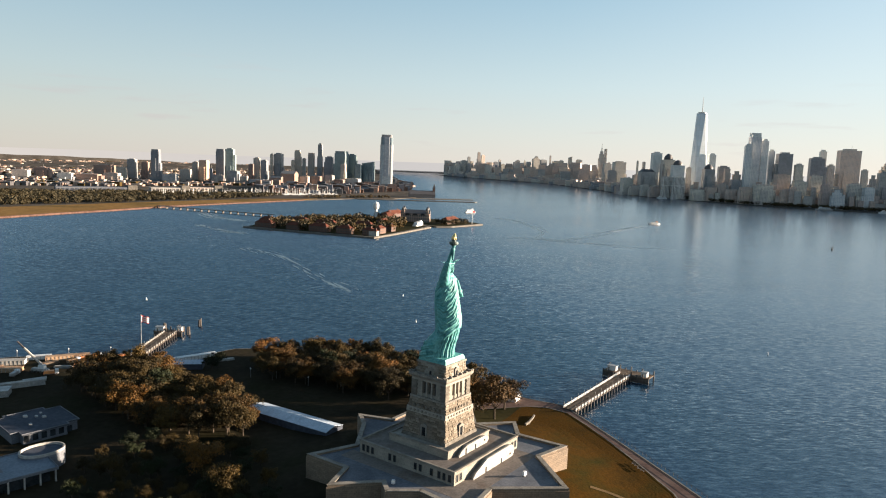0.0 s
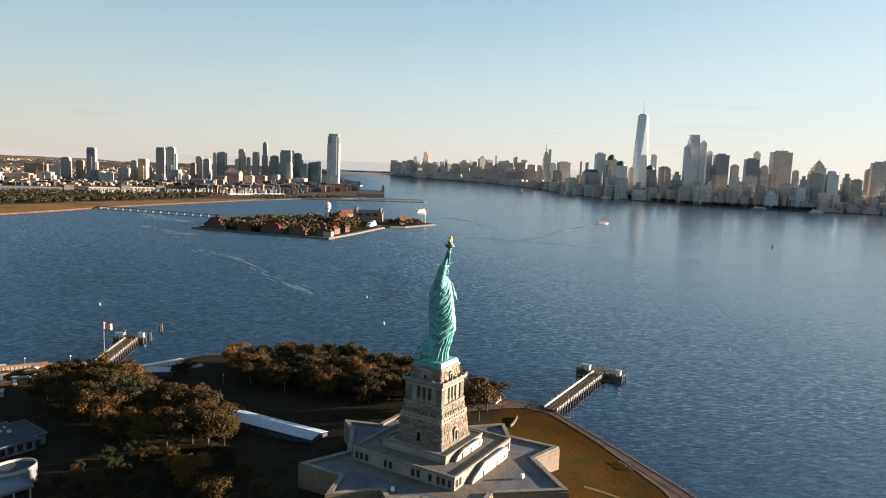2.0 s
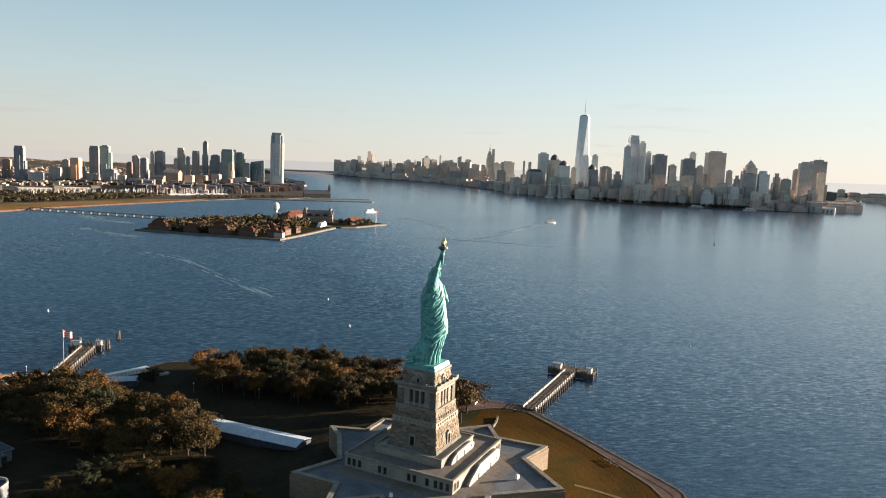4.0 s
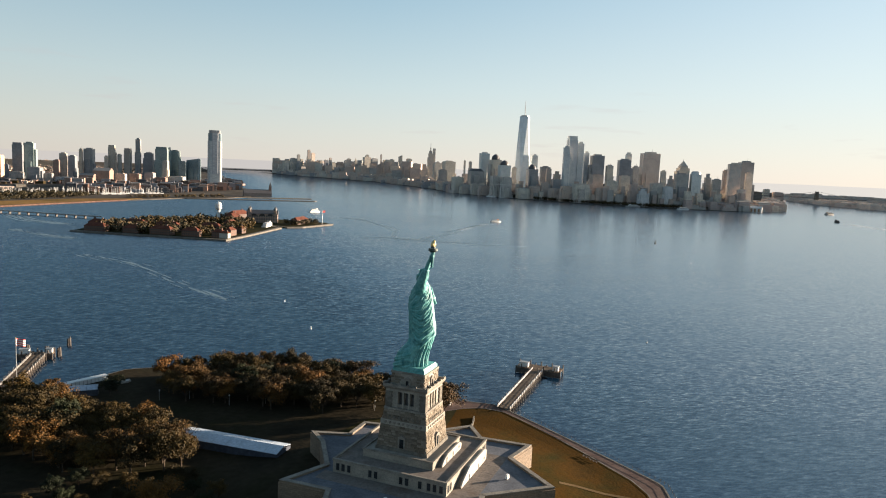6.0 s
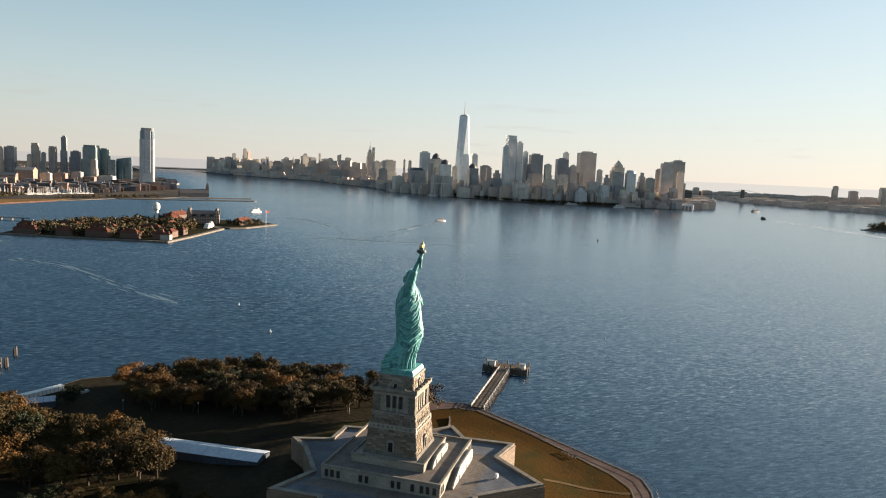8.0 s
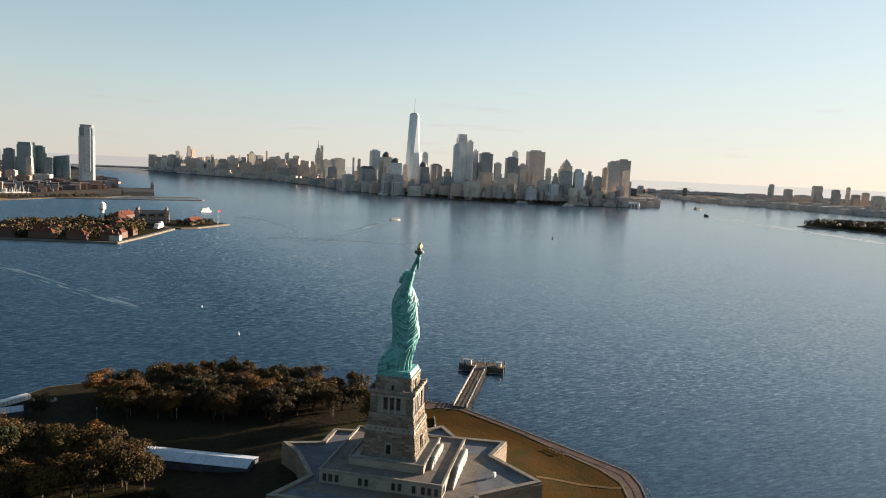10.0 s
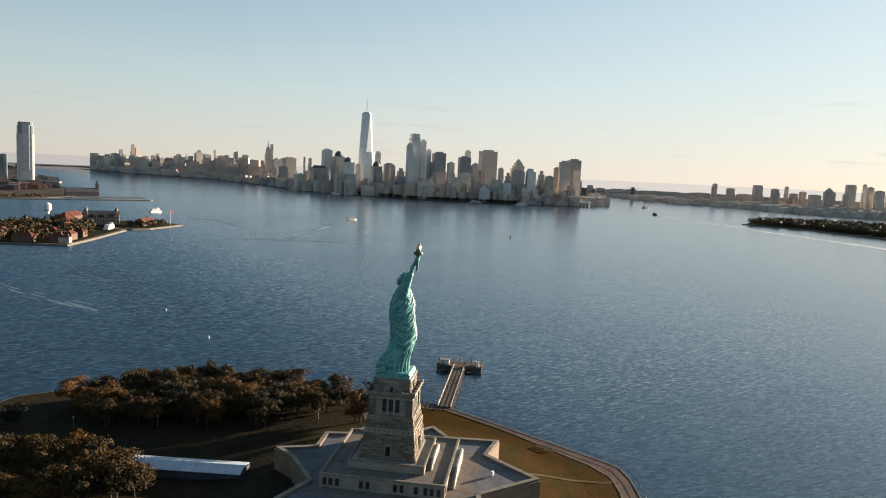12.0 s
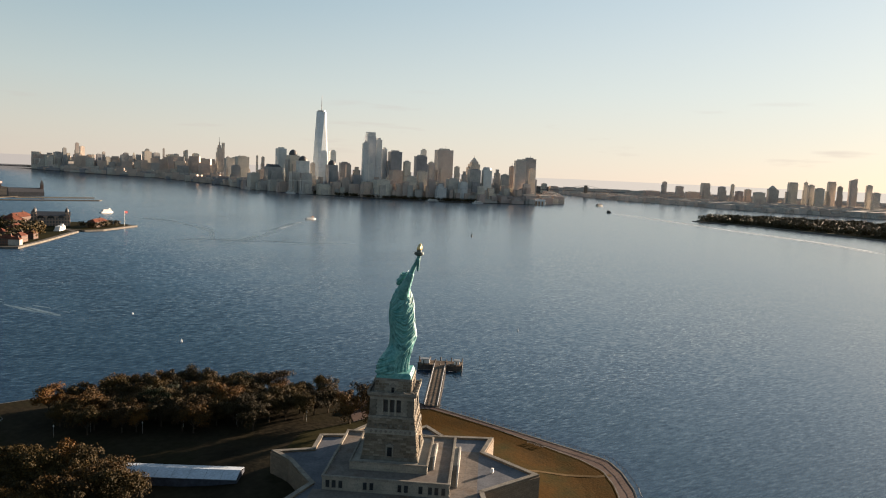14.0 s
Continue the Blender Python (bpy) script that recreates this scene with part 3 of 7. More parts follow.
flat_land("park_meadow", [(-1500, 855), (-900, 955), (-500, 1085), (-378, 1150), (-288, 1255), (-216, 1335), (-110, 1466), (50, 1614), (248, 1786), (300, 1850), (120, 1800), (-150, 1600), (-420, 1380), (-900, 1250), (-1500, 1200)], 2.6, MEADOW, "dry golden meadow along the park shore")
flat_land("park_riprap", [(-1500, 848), (-900, 948), (-500, 1078), (-378, 1142), (-288, 1247), (-216, 1327), (-110, 1458), (50, 1606), (248, 1777), (246, 1784), (46, 1612), (-114, 1464), (-219, 1333), (-291, 1253), (-381, 1148), (-502, 1084), (-901, 954), (-1500, 854)], 3.2, RIPRAP, "reddish stone bank along the park shore")
flat_land("terminal_pier", [(430, 1890), (640, 1838), (800, 1806), (815, 1822), (650, 1856), (440, 1912)], 2.2, SEAWALL, "long low concrete pier")
flat_land("terminal_pier", [(640, 1960), (850, 1936), (856, 1956), (660, 2000)], 2.2, SEAWALL, "long low concrete pier beside the old terminal")
flat_land("ellis_island_ground", [(14, 985), (71, 930), (119, 885), (196, 815), (255, 876), (350, 983), (345, 1030), (365, 993), (396, 993), (482, 1043), (484, 1075), (430, 1150), (330, 1230), (200, 1200), (70, 1080)], 2.0, SHADEGRASS, "grassy ground of the small island behind")
flat_land("ellis_seawall", [(12, 986), (70, 928), (118, 883), (196, 812), (257, 875), (353, 983), (347, 1036), (366, 990), (397, 990), (486, 1042), (482, 1050), (395, 996), (368, 996), (346, 1042), (345, 985), (252, 880), (196, 820), (120, 888), (72, 934), (18, 990)], 2.5, SEAWALL, "sunlit granite sea wall round the small island", "seawall")
flat_land("governors_ground", [(2180, 560), (2165, 515), (2150, 380), (2075, 240), (1985, 90), (1925, -4), (1850, -200), (2300, -500), (2900, -100), (2750, 380), (2450, 600)], 2.0, SHADEGRASS, "grassy ground of the wooded island")
flat_land("governors_seawall", [(2160, 562), (2155, 515), (2142, 382), (2067, 244), (1977, 94), (1917, 0), (1840, -200), (1850, -200), (1926, -4), (1986, 90), (2076, 240), (2151, 380), (2166, 515), (2172, 556)], 2.6, SEAWALL, "stone sea wall of the wooded island", "seawall")

ISLAND = [(87.5, -44), (86.5, -48), (80, -56), (68, -66), (20, -94), (-40, -104), (-100, -78), (-165, -25), (-215, 50), (-250, 140), (-235, 200), (-184, 210), (-142, 208), (-116, 197), (-100, 186), (-78, 190), (-58, 200), (-10, 187), (34, 152), (60, 104), (72, 76), (78, 68), (88, 57.5), (89, 45), (89, 20), (88.5, -10), (88, -30)]
KERB = [(84.8, 46), (85.2, 30), (84.2, 8), (82.6, -12), (80.6, -27), (79.4, -38), (75, -50), (66, -58.5), (58, -64), (10, -84), (-40, -94), (-60, 20), (20, 70), (45, 62), (60, 60.5), (70, 59.5), (79, 55.5)]


def rim(angle, line=ISLAND):
    """Distance from the fort's middle to an outline round it."""
    d = Vector((math.cos(angle), math.sin(angle)))
    best = 400.0
    for a, b in zip(line, line[1:] + line[:1]):
        a, b = Vector(a), Vector(b)
        e = b - a
        den = d.x * e.y - d.y * e.x
        if abs(den) < 1e-9:
            continue
        t = (a.x * e.y - a.y * e.x) / den
        u = (a.x * d.y - a.y * d.x) / den
        if t > 0 and -1e-6 <= u <= 1 + 1e-6:
            best = min(best, t)
    return best


def ground_up(x, y):
    r = math.hypot(x, y + 1)
    k = min(1.0, max(0.0, (78 - r) / 40))
    return 3.0 + 3.6 * k * k * (3 - 2 * k)


NA = 240
RIMS = [(2 * math.pi * k / NA, rim(2 * math.pi * k / NA)) for k in range(NA)]


def polar_band(name, near, away, a0, a1, lift, material, label, steps=6, category="ground", thick=0.0):
    """A piece of the island's ground between two distances: from the middle, from the shore when negative, from the kerb as (True, d)."""
    bm = bmesh.new()
    sel = [(a + w, r) for w in (-2 * math.pi, 0) for a, r in RIMS if a0 <= math.degrees(a + w) <= a1 and (w == 0 or a0 < 0)]
    rows = []
    for i in range(steps + 1):
        row = []
        for a, r in sel:
            n0, n1 = (rim(a, KERB) + d if at_kerb else r + d if d <= 0 else min(d, r) for at_kerb, d in (near if isinstance(near, tuple) else (False, near), away if isinstance(away, tuple) else (False, away)))
            q = n0 + (n1 - n0) * i / steps
            x, y = q * math.cos(a), q * math.sin(a)
            row.append(bm.verts.new((x, y, ground_up(x, y) + lift)))
        rows.append(row)
    full = a1 - a0 >= 359
    for p, q in zip(rows, rows[1:]):
        for k in range(len(sel) - (0 if full else 1)):
            k2 = (k + 1) % len(sel)
            bm.faces.new((p[k], q[k], q[k2], p[k2]))
    if thick:
        low = [bm.verts.new(v.co - Vector((0, 0, thick))) for v in rows[-1]]
        for k in range(len(sel) - (0 if full else 1)):
            k2 = (k + 1) % len(sel)
            bm.faces.new((rows[-1][k], low[k], low[k2], rows[-1][k2]))
    return tagged(part(name, bm, material), label, category, kind="structure")


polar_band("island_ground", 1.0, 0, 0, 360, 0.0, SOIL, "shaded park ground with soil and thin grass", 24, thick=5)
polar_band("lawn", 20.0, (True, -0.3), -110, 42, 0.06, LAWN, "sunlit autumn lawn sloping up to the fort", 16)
polar_band("lawn", 20.0, (True, -0.3), 42, 100, 0.05, SHADEGRASS, "lawn behind the fort, coloured dark for shade", 12)
polar_band("promenade", (True, 0.3), -1.0, -110, 54, 0.08, BRICKPATH, "brick promenade along the sea wall", 3, "pavement")
polar_band("kerb", (True, -0.3), (True, 0.3), -110, 54, 0.22, SEAWALL, "pale stone kerb between lawn and promenade", 2, "kerb")
polar_band("seawall", -0.8, 0.0, 0, 360, 0.14, SEAWALL, "granite sea wall round the island", 1, "seawall", 6)


def rock_bank():
    """Dark boulders heaped along the foot of the sea wall."""
    r = random.Random(15)
    line = inset(ISLAND, -1.3)
    line = line[-8:] + line[:5]
    bm = bmesh.new()
    for a, b in zip(line, line[1:]):
        for _ in range(int(math.dist(a, b) * 2.2)):
            k, o = r.random(), r.gauss(0, 0.9)
            c = Vector((a[0] + (b[0] - a[0]) * k + o, a[1] + (b[1] - a[1]) * k + r.gauss(0, 0.6), 0.25 - 0.25 * o))
            m = Matrix.Translation(c) @ Euler((r.uniform(0, 3), r.uniform(0, 3), r.uniform(0, 3))).to_matrix().to_4x4()
            w = r.uniform(0.35, 0.85)
            box(bm, -w, -w * .8, -w * .6, w, w * .8, w * .6, m, w * .3)
    tagged(part("rock_bank", bm, RIPRAP), "dark wet boulders along the foot of the sea wall", "rocks", kind="stuff")


rock_bank()


def lawn_path():
    """A narrow trodden path from the fort's tip to the promenade."""
    bm = bmesh.new()
    pts = [(50.0, -27.5), (54.5, -31.5), (61.0, -40.5), (68.5, -50.0), (74.0, -54.0)]
    last = None
    for k, (x, y) in enumerate(pts):
        ax, ay = pts[max(k - 1, 0)]
        bx, by = pts[min(k + 1, len(pts) - 1)]
        d = Vector((bx - ax, by - ay)).normalized()
        cur = [bm.verts.new((x - d.y * w, y + d.x * w, ground_up(x - d.y * w, y + d.x * w) + 0.13)) for w in (0.9, -0.9)]
        if last:
            bm.faces.new((last[0], last[1], cur[1], cur[0]))
        last = cur
    tagged(part("lawn_path", bm, TRODDEN), "narrow trodden path across the lawn", "path", kind="structure")


lawn_path()

# ---- the star fort ----
STAR = [(53.2, 1.5), (33.3, 18.5), (36.8, 34.0), (16.5, 32.4), (8.5, 43.0), (-3.0, 30.5), (-14.0, 44.0), (-23.4, 27.0), (-33.0, 25.0), (-32.7, 11.0), (-47.0, 6.0), (-37.9, -1.4), (-26.0, -18.0), (-33.0, -36.0), (-15.2, -35.3), (-9.9, -48.6), (2.5, -35.4), (7.6, -39.5), (16.1, -32.3), (36.5, -34.0), (33.5, -15.5)]
TERRACE = 14.3
bm = bmesh.new()
prism(bm, STAR, 2.0, TERRACE - 0.004, BASE)
fort = tagged(part("fort_wall", bm, FORT), "star-shaped granite fort walls under the pedestal", "fort", kind="structure")
bm = bmesh.new()
prism(bm, inset(STAR, 1.2), TERRACE - 1, TERRACE + 0.02, BASE)
tagged(part("terrace_floor", bm, BLUEPAVING), "grey paved terrace on top of the fort", "terrace", kind="structure")

for x0, y0, x1, y1, lb in ((21.9, -27.5, 31.0, 19.5, "brown paving strip along the front of the podium"), (-24, -27.5, 21.9, -20.9, "brown paving strip along the side of the podium")):
    bm = bmesh.new()
    n = max(1, int((x1 - x0) / 3.1))
    k2 = max(1, int((y1 - y0) / 3.3))
    for i in range(n):
        for j in range(k2):
            a, c = x0 + (x1 - x0) * i / n, y0 + (y1 - y0) * j / k2
            box(bm, a + .04, c + .04, TERRACE, a + (x1 - x0) / n - .04, c + (y1 - y0) / k2 - .04, TERRACE + 0.05, BASE)
    tagged(part("terrace_paving", bm, PAVING), lb, "pavement", kind="structure")


def parapet(n0, name="parapet"):
    """The wall along one side of the star."""
    bm = bmesh.new()
    out, inn = inset(STAR, 0.25), inset(STAR, 1.7)
    a, b, c, d = out[n0], out[(n0 + 1) % len(STAR)], inn[(n0 + 1) % len(STAR)], inn[n0]
    prism(bm, [a, b, c, d], TERRACE - 0.2, 14.95, BASE)
    ob = part(name, bm, FORT, fort)
    bm = bmesh.new()
    prism(bm, inset([a, b, c, d], -0.12), 14.95, 15.22, BASE)
    part("coping", bm, COPING, ob, "pale coping stones")


for k in range(len(STAR)):
    parapet(k)

# ---- podium ----
bm = bmesh.new()
box(bm, -20.8, -20.8, TERRACE - 0.5, 21.8, 20.8, 18.6, BASE)
podium = thing("podium", "stepped granite podium with dark windows, on the fort terrace", "podium")
part("lower_block", bm, GRANITE_SMOOTH, podium)
bm = bmesh.new()
box(bm, -20.0, -20.0, 18.6, 21.0, 20.0, 18.64, BASE)
part("roof_deck", bm, PAVING, podium)


def curb(bm, x0, y0, x1, y1, z0, z1, t):
    box(bm, x0, y0, z0, x1, y0 + t, z1, BASE)
    box(bm, x0, y1 - t, z0, x1, y1, z1, BASE)
    box(bm, x0, y0 + t, z0, x0 + t, y1 - t, z1, BASE)
    box(bm, x1 - t, y0 + t, z0, x1, y1 - t, z1, BASE)


bm = bmesh.new()
curb(bm, -21.0, -21.0, 22.0, 21.0, 18.6, 19.35, 0.8)
part("lower_coping", bm, COPING, podium)
bm = bmesh.new()
box(bm, -13.2, -13.2, 18.5, 13.6, 13.2, 21.2, BASE)
part("upper_block", bm, GRANITE_SMOOTH, podium)
bm = bmesh.new()
curb(bm, -13.4, -13.4, 13.8, 13.4, 21.2, 21.75, 0.6)
part("upper_coping", bm, COPING, podium)


def podium_window(x, y, face, z=15.3, h=2.5, w=1.25):
    """A dark window sunk in the podium's wall, with its frame. face: 's' for the side, 'f' for the front."""
    bm, fr = bmesh.new(), bmesh.new()
    if face == 's':
        box(bm, x - w / 2, y - 0.05, z, x + w / 2, y + 0.2, z + h, BASE)
        for x0, x1, z0, z1 in ((x - w / 2 - .15, x - w / 2, z - .15, z + h + .15), (x + w / 2, x + w / 2 + .15, z - .15, z + h + .15), (x - w / 2, x + w / 2, z + h, z + h + .15), (x - w / 2, x + w / 2, z - .15, z)):
            box(fr, x0, y - 0.12, z0, x1, y + 0.1, z1, BASE)
    else:
        box(bm, x - 0.2, y - w / 2, z, x + 0.05, y + w / 2, z + h, BASE)
        for y0, y1, z0, z1 in ((y - w / 2 - .15, y - w / 2, z - .15, z + h + .15), (y + w / 2, y + w / 2 + .15, z - .15, z + h + .15), (y - w / 2, y + w / 2, z + h, z + h + .15), (y - w / 2, y + w / 2, z - .15, z)):
            box(fr, x - 0.1, y0, z0, x + 0.12, y1, z1, BASE)
    win = part("window", bm, GLASS, podium, "dark glass window")
    part("frame", fr, COPING, win)


for x in (-18.9, -16.8, -14.5, -6.3, -4.1, 5.3, 7.5, 12.3, 15.5, 17.6, 19.9):
    podium_window(x, -20.8, 's')
for y in (-19.2, -17.0, 17.0, 19.2):
    podium_window(21.8, y, 'f')


def stair(x_in, z_low, z_top, y_low, y_full, y_end, depth, name):
    """One steep flight along the front, behind its own side wall with a rounded end."""
    st = thing(name, "pale stone stair behind a smooth side wall, against the podium", "stairs", "podium stairs")
    x_out = x_in + depth
    n = int((z_top - z_low) / 0.2)
    for k in range(n):
        bm = bmesh.new()
        a, b = y_low + 0.4 + (y_full - y_low) * k / n, y_low + 0.4 + (y_full - y_low) * (k + 1) / n
        box(bm, x_in + 0.02, a, z_low, x_out - 0.6, b, z_low + (k + 1) * (z_top - z_low) / n, BASE)
        part("step", bm, COPING, st)
    bm = bmesh.new()
    box(bm, x_in + 0.02, y_full + 0.41, z_low, x_out - 0.6, y_end, z_top, BASE)
    part("landing", bm, GRANITE_SMOOTH, st)
    bm = bmesh.new()
    up = z_top + 0.45
    prof = [(y_low, z_low), (y_end, z_low), (y_end + 0.9, z_low + 0.5), (y_end + 1.3, z_low + 1.2), (y_end + 1.3, up - 1.4), (y_end + 0.9, up - 0.7), (y_end + 0.2, up - 0.5), (y_end - 0.6, up), (y_end - 2.4, up + 0.15), (y_full, up), (y_low + 1.4, z_low + 1.9), (y_low + 0.4, z_low + 1.0), (y_low, z_low + 0.7)]
    va = [bm.verts.new(BASE @ Vector((x_out - 0.58, y, z))) for y, z in prof]
    vb = [bm.verts.new(BASE @ Vector((x_out, y, z))) for y, z in prof]
    for k in range(len(prof)):
        bm.faces.new((va[k], va[(k + 1) % len(prof)], vb[(k + 1) % len(prof)], vb[k]))
    bmesh.ops.triangulate(bm, faces=[bm.faces.new(va[::-1]), bm.faces.new(vb)])
    part("side_wall", bm, CONCRETE, st, "bright pale stone side wall")
    for y, w, z0, z1 in ((y_full - 0.6, 0.42, 0.0, 2.1), (y_end - 1.4, 0.4, 1.2, 1.9), (y_end - 7.5, 0.42, 0.0, 1.9)):
        bm = bmesh.new()
        box(bm, x_out - 0.1, y - w, z_low + z0, x_out + 0.03, y + w, z_low + z1, BASE)
        part("slit", bm, GLASS, st, "dark narrow opening")


stair(21.85, TERRACE, 18.6, -12.6, -4.2, 13.0, 2.3, "front_stair")
stair(13.65, 18.64, 21.2, -9.2, -4.4, 8.6, 2.0, "upper_stair")

# ---- pedestal ----
pedestal = thing("pedestal", "tall tapering granite pedestal with a loggia and balcony", "pedestal")
SIDES = [BASE @ Matrix.Rotation(radians(90 * k), 4, 'Z') for k in range(4)]   # local +x looks out of a side


def course(name, z0, z1, h0, h1, material, label=""):
    bm = bmesh.new()
    rings = [[BASE @ Vector((sx * h, sy * h, z)) for sx, sy in ((-1, -1), (1, -1), (1, 1), (-1, 1))] for z, h in ((z0, h0), (z1, h1))]
    ring_stack(bm, rings)
    return part(name, bm, material, pedestal, label)


course("plinth", 21.0, 22.4, 10.2, 9.9, RUSTIC)
course("lower_shaft", 22.4, 30.2, 9.6, 8.75, GRANITE, "rough-faced granite courses")
course("shield_band", 30.2, 32.0, 8.95, 8.8, GRANITE_SMOOTH)
course("middle_shaft", 32.0, 35.6, 8.45, 8.0, GRANITE)
course("loggia_sill", 35.6, 36.3, 8.15, 8.1, COPING)
# slate colour on this core paints the shade between the pillars
course("loggia_core", 36.3, 42.2, 5.6, 5.6, SLATE, "core behind the loggia pillars, coloured dark for the recess's shade")
course("lintel", 42.2, 43.2, 7.75, 7.7, GRANITE_SMOOTH)
course("cornice", 43.2, 44.0, 8.1, 8.6, COPING)
course("upper_block", 44.0, 48.6, 6.55, 6.3, GRANITE_SMOOTH)
course("top_slab", 48.6, 49.3, 6.6, 6.55, COPING)


def block_face(m, z0, z1, h0, h1, rows, width, seed, skip=()):
    """Rough granite blocks standing proud of one side of a tapering course, with open joints."""
    r = random.Random(seed)
    bm = bmesh.new()
    for i in range(rows):
        za, zb = z0 + (z1 - z0) * i / rows, z0 + (z1 - z0) * (i + 1) / rows
        h = h0 + (h1 - h0) * (i + 0.5) / rows
        y = -h + 0.02
        while y < h - 0.3:
            w = min(width * r.uniform(0.6, 1.35), h - 0.02 - y)
            if not any(a < y + w and y < b and zb > c and za < d for a, b, c, d in skip):
                p = r.uniform(0.06, 0.30)
                k = (h1 - h0) / rows * 0.5
                g, e = 0.045, 0.07
                co = [(h - k - .15, y + g, za + g), (h - k - .15, y + w - g, za + g), (h + k - .15, y + w - g, zb - g), (h + k - .15, y + g, zb - g)]
                co += [(h - k + p, y + g + e, za + g + e), (h - k + p * r.uniform(.6, 1), y + w - g - e, za + g + e), (h + k + p * r.uniform(.6, 1), y + w - g - e, zb - g - e), (h + k + p, y + g + e, zb - g - e)]
                v = [bm.verts.new(m @ Vector(c)) for c in co]
                for f in ((4, 5, 6, 7), (0, 1, 5, 4), (1, 2, 6, 5), (2, 3, 7, 6), (3, 0, 4, 7)):
                    bm.faces.new([v[q] for q in f])
            y += w
    tagged(part("rustication", bm, ROUGHSTONE, pedestal, "rough-faced granite blocks"), kind="stuff")


for n, m in enumerate(SIDES):
    block_face(m, 22.4, 30.2, 9.6, 8.75, 9, 2.0, 200 + n, ((-1.7, 1.7, 22.0, 27.2),))
    block_face(m, 32.0, 35.6, 8.45, 8.0, 4, 2.0, 210 + n)
    block_face(m, 44.9, 48.6, 6.50, 6.3, 4, 1.9, 220 + n, ((-1.3, 1.3, 43.0, 47.8),))
    # corner quoins, pillars, parapet, door, shields on each side
    for k, z in enumerate([36.3 + 0.74 * i for i in range(8)]):
        for sy in (-1, 1):
            bm = bmesh.new()
            w = 2.5 if k % 2 else 2.0
            y0, y1 = sorted((sy * 7.75, sy * (7.75 - w)))
            box(bm, 5.5, y0, z, 7.8, y1, z + 0.70, m)
            part("quoin", bm, RUSTIC, pedestal)
    for y in (-3.45, -1.15, 1.15, 3.45):
        bm = bmesh.new()
        box(bm, 5.5, y - 0.33, 36.3, 7.35, y + 0.33, 42.2, m)
        part("pillar", bm, GRANITE_SMOOTH, pedestal)
    for sy in (-1, 1):
        bm = bmesh.new()
        y0, y1 = sorted((sy * 3.78, sy * 5.6))
        box(bm, 5.5, y0, 36.3, 7.3, y1, 42.2, m)
        part("panel", bm, GRANITE_SMOOTH, pedestal)
    for y in (-2.3, 0, 2.3):
        bm = bmesh.new()
        box(bm, 6.6, y - 0.8, 36.3, 7.0, y + 0.8, 37.5, m)
        part("balustrade", bm, COPING, pedestal)
    for i in range(9):
        bm = bmesh.new()
        y = -6.8 + 1.7 * i
        cyl(bm, m @ Vector((8.7, y, 31.1)), m @ Vector((9.15, y, 31.1)), 0.5, 0.42, 12)
        part("shield", bm, COPING, pedestal)
    for i in range(7):
        bm = bmesh.new()
        y = -5.4 + 1.8 * i
        box(bm, 7.9, y - 0.4, 32.6, 8.75, y + 0.4, 33.5, m)
        part("corbel", bm, RUSTIC, pedestal)
    bm = bmesh.new()
    box(bm, 8.0, -8.6, 44.0, 8.6, 7.99, 44.9, m)
    part("parapet", bm, COPING, pedestal)
    for i in range(6):
        bm = bmesh.new()
        y = -8.3 + 3.1 * i
        box(bm, 7.95, y - 0.35, 44.9, 8.66, y + 0.35, 45.4, m)
        part("merlon", bm, COPING, pedestal)
    for zz, hh, ww, xx in ((22.4, 3.6, 1.7, 9.55), (44.0, 2.4, 1.1, 6.53)):
        bm = bmesh.new()
        box(bm, xx - 0.6, -ww / 2, zz, xx + 0.03, ww / 2, zz + hh, m)
        door = part("doorway", bm, GLASS, pedestal, "dark arched doorway")
        bm = bmesh.new()
        for y0, y1, z0, z1 in ((-ww / 2 - .5, -ww / 2, zz, zz + hh), (ww / 2, ww / 2 + .5, zz, zz + hh), (-ww / 2 - .5, ww / 2 + .5, zz + hh, zz + hh + .5)):
            box(bm, xx - 0.4, y0, z0, xx + 0.35, y1, z1, m)
        v = [bm.verts.new(m @ Vector(c)) for c in ((xx - .4, -ww / 2 - .7, zz + hh + .5), (xx - .4, ww / 2 + .7, zz + hh + .5), (xx - .4, 0, zz + hh + 1.3), (xx + .4, -ww / 2 - .7, zz + hh + .5), (xx + .4, ww / 2 + .7, zz + hh + .5), (xx + .4, 0, zz + hh + 1.3))]
        for f in ((0, 1, 2), (3, 5, 4), (0, 3, 4, 1), (1, 4, 5, 2), (2, 5, 3, 0)):
            bm.faces.new([v[i] for i in f])
        part("surround", bm, COPING, door, "pale stone door surround")


# ---- statue ----
def lerp_table(z, table):
    for a, b in zip(table, table[1:]):
        if z <= b[0]:
            k = max(0.0, (z - a[0]) / (b[0] - a[0]))
            k = k * k * (3 - 2 * k)
            return [p + (q - p) * k for p, q in zip(a[1:], b[1:])]
    return list(table[-1][1:])


def soft(p):
    """A rounded ridge with a narrow valley, 0 to 1."""
    return math.sqrt(abs(math.sin(p)))


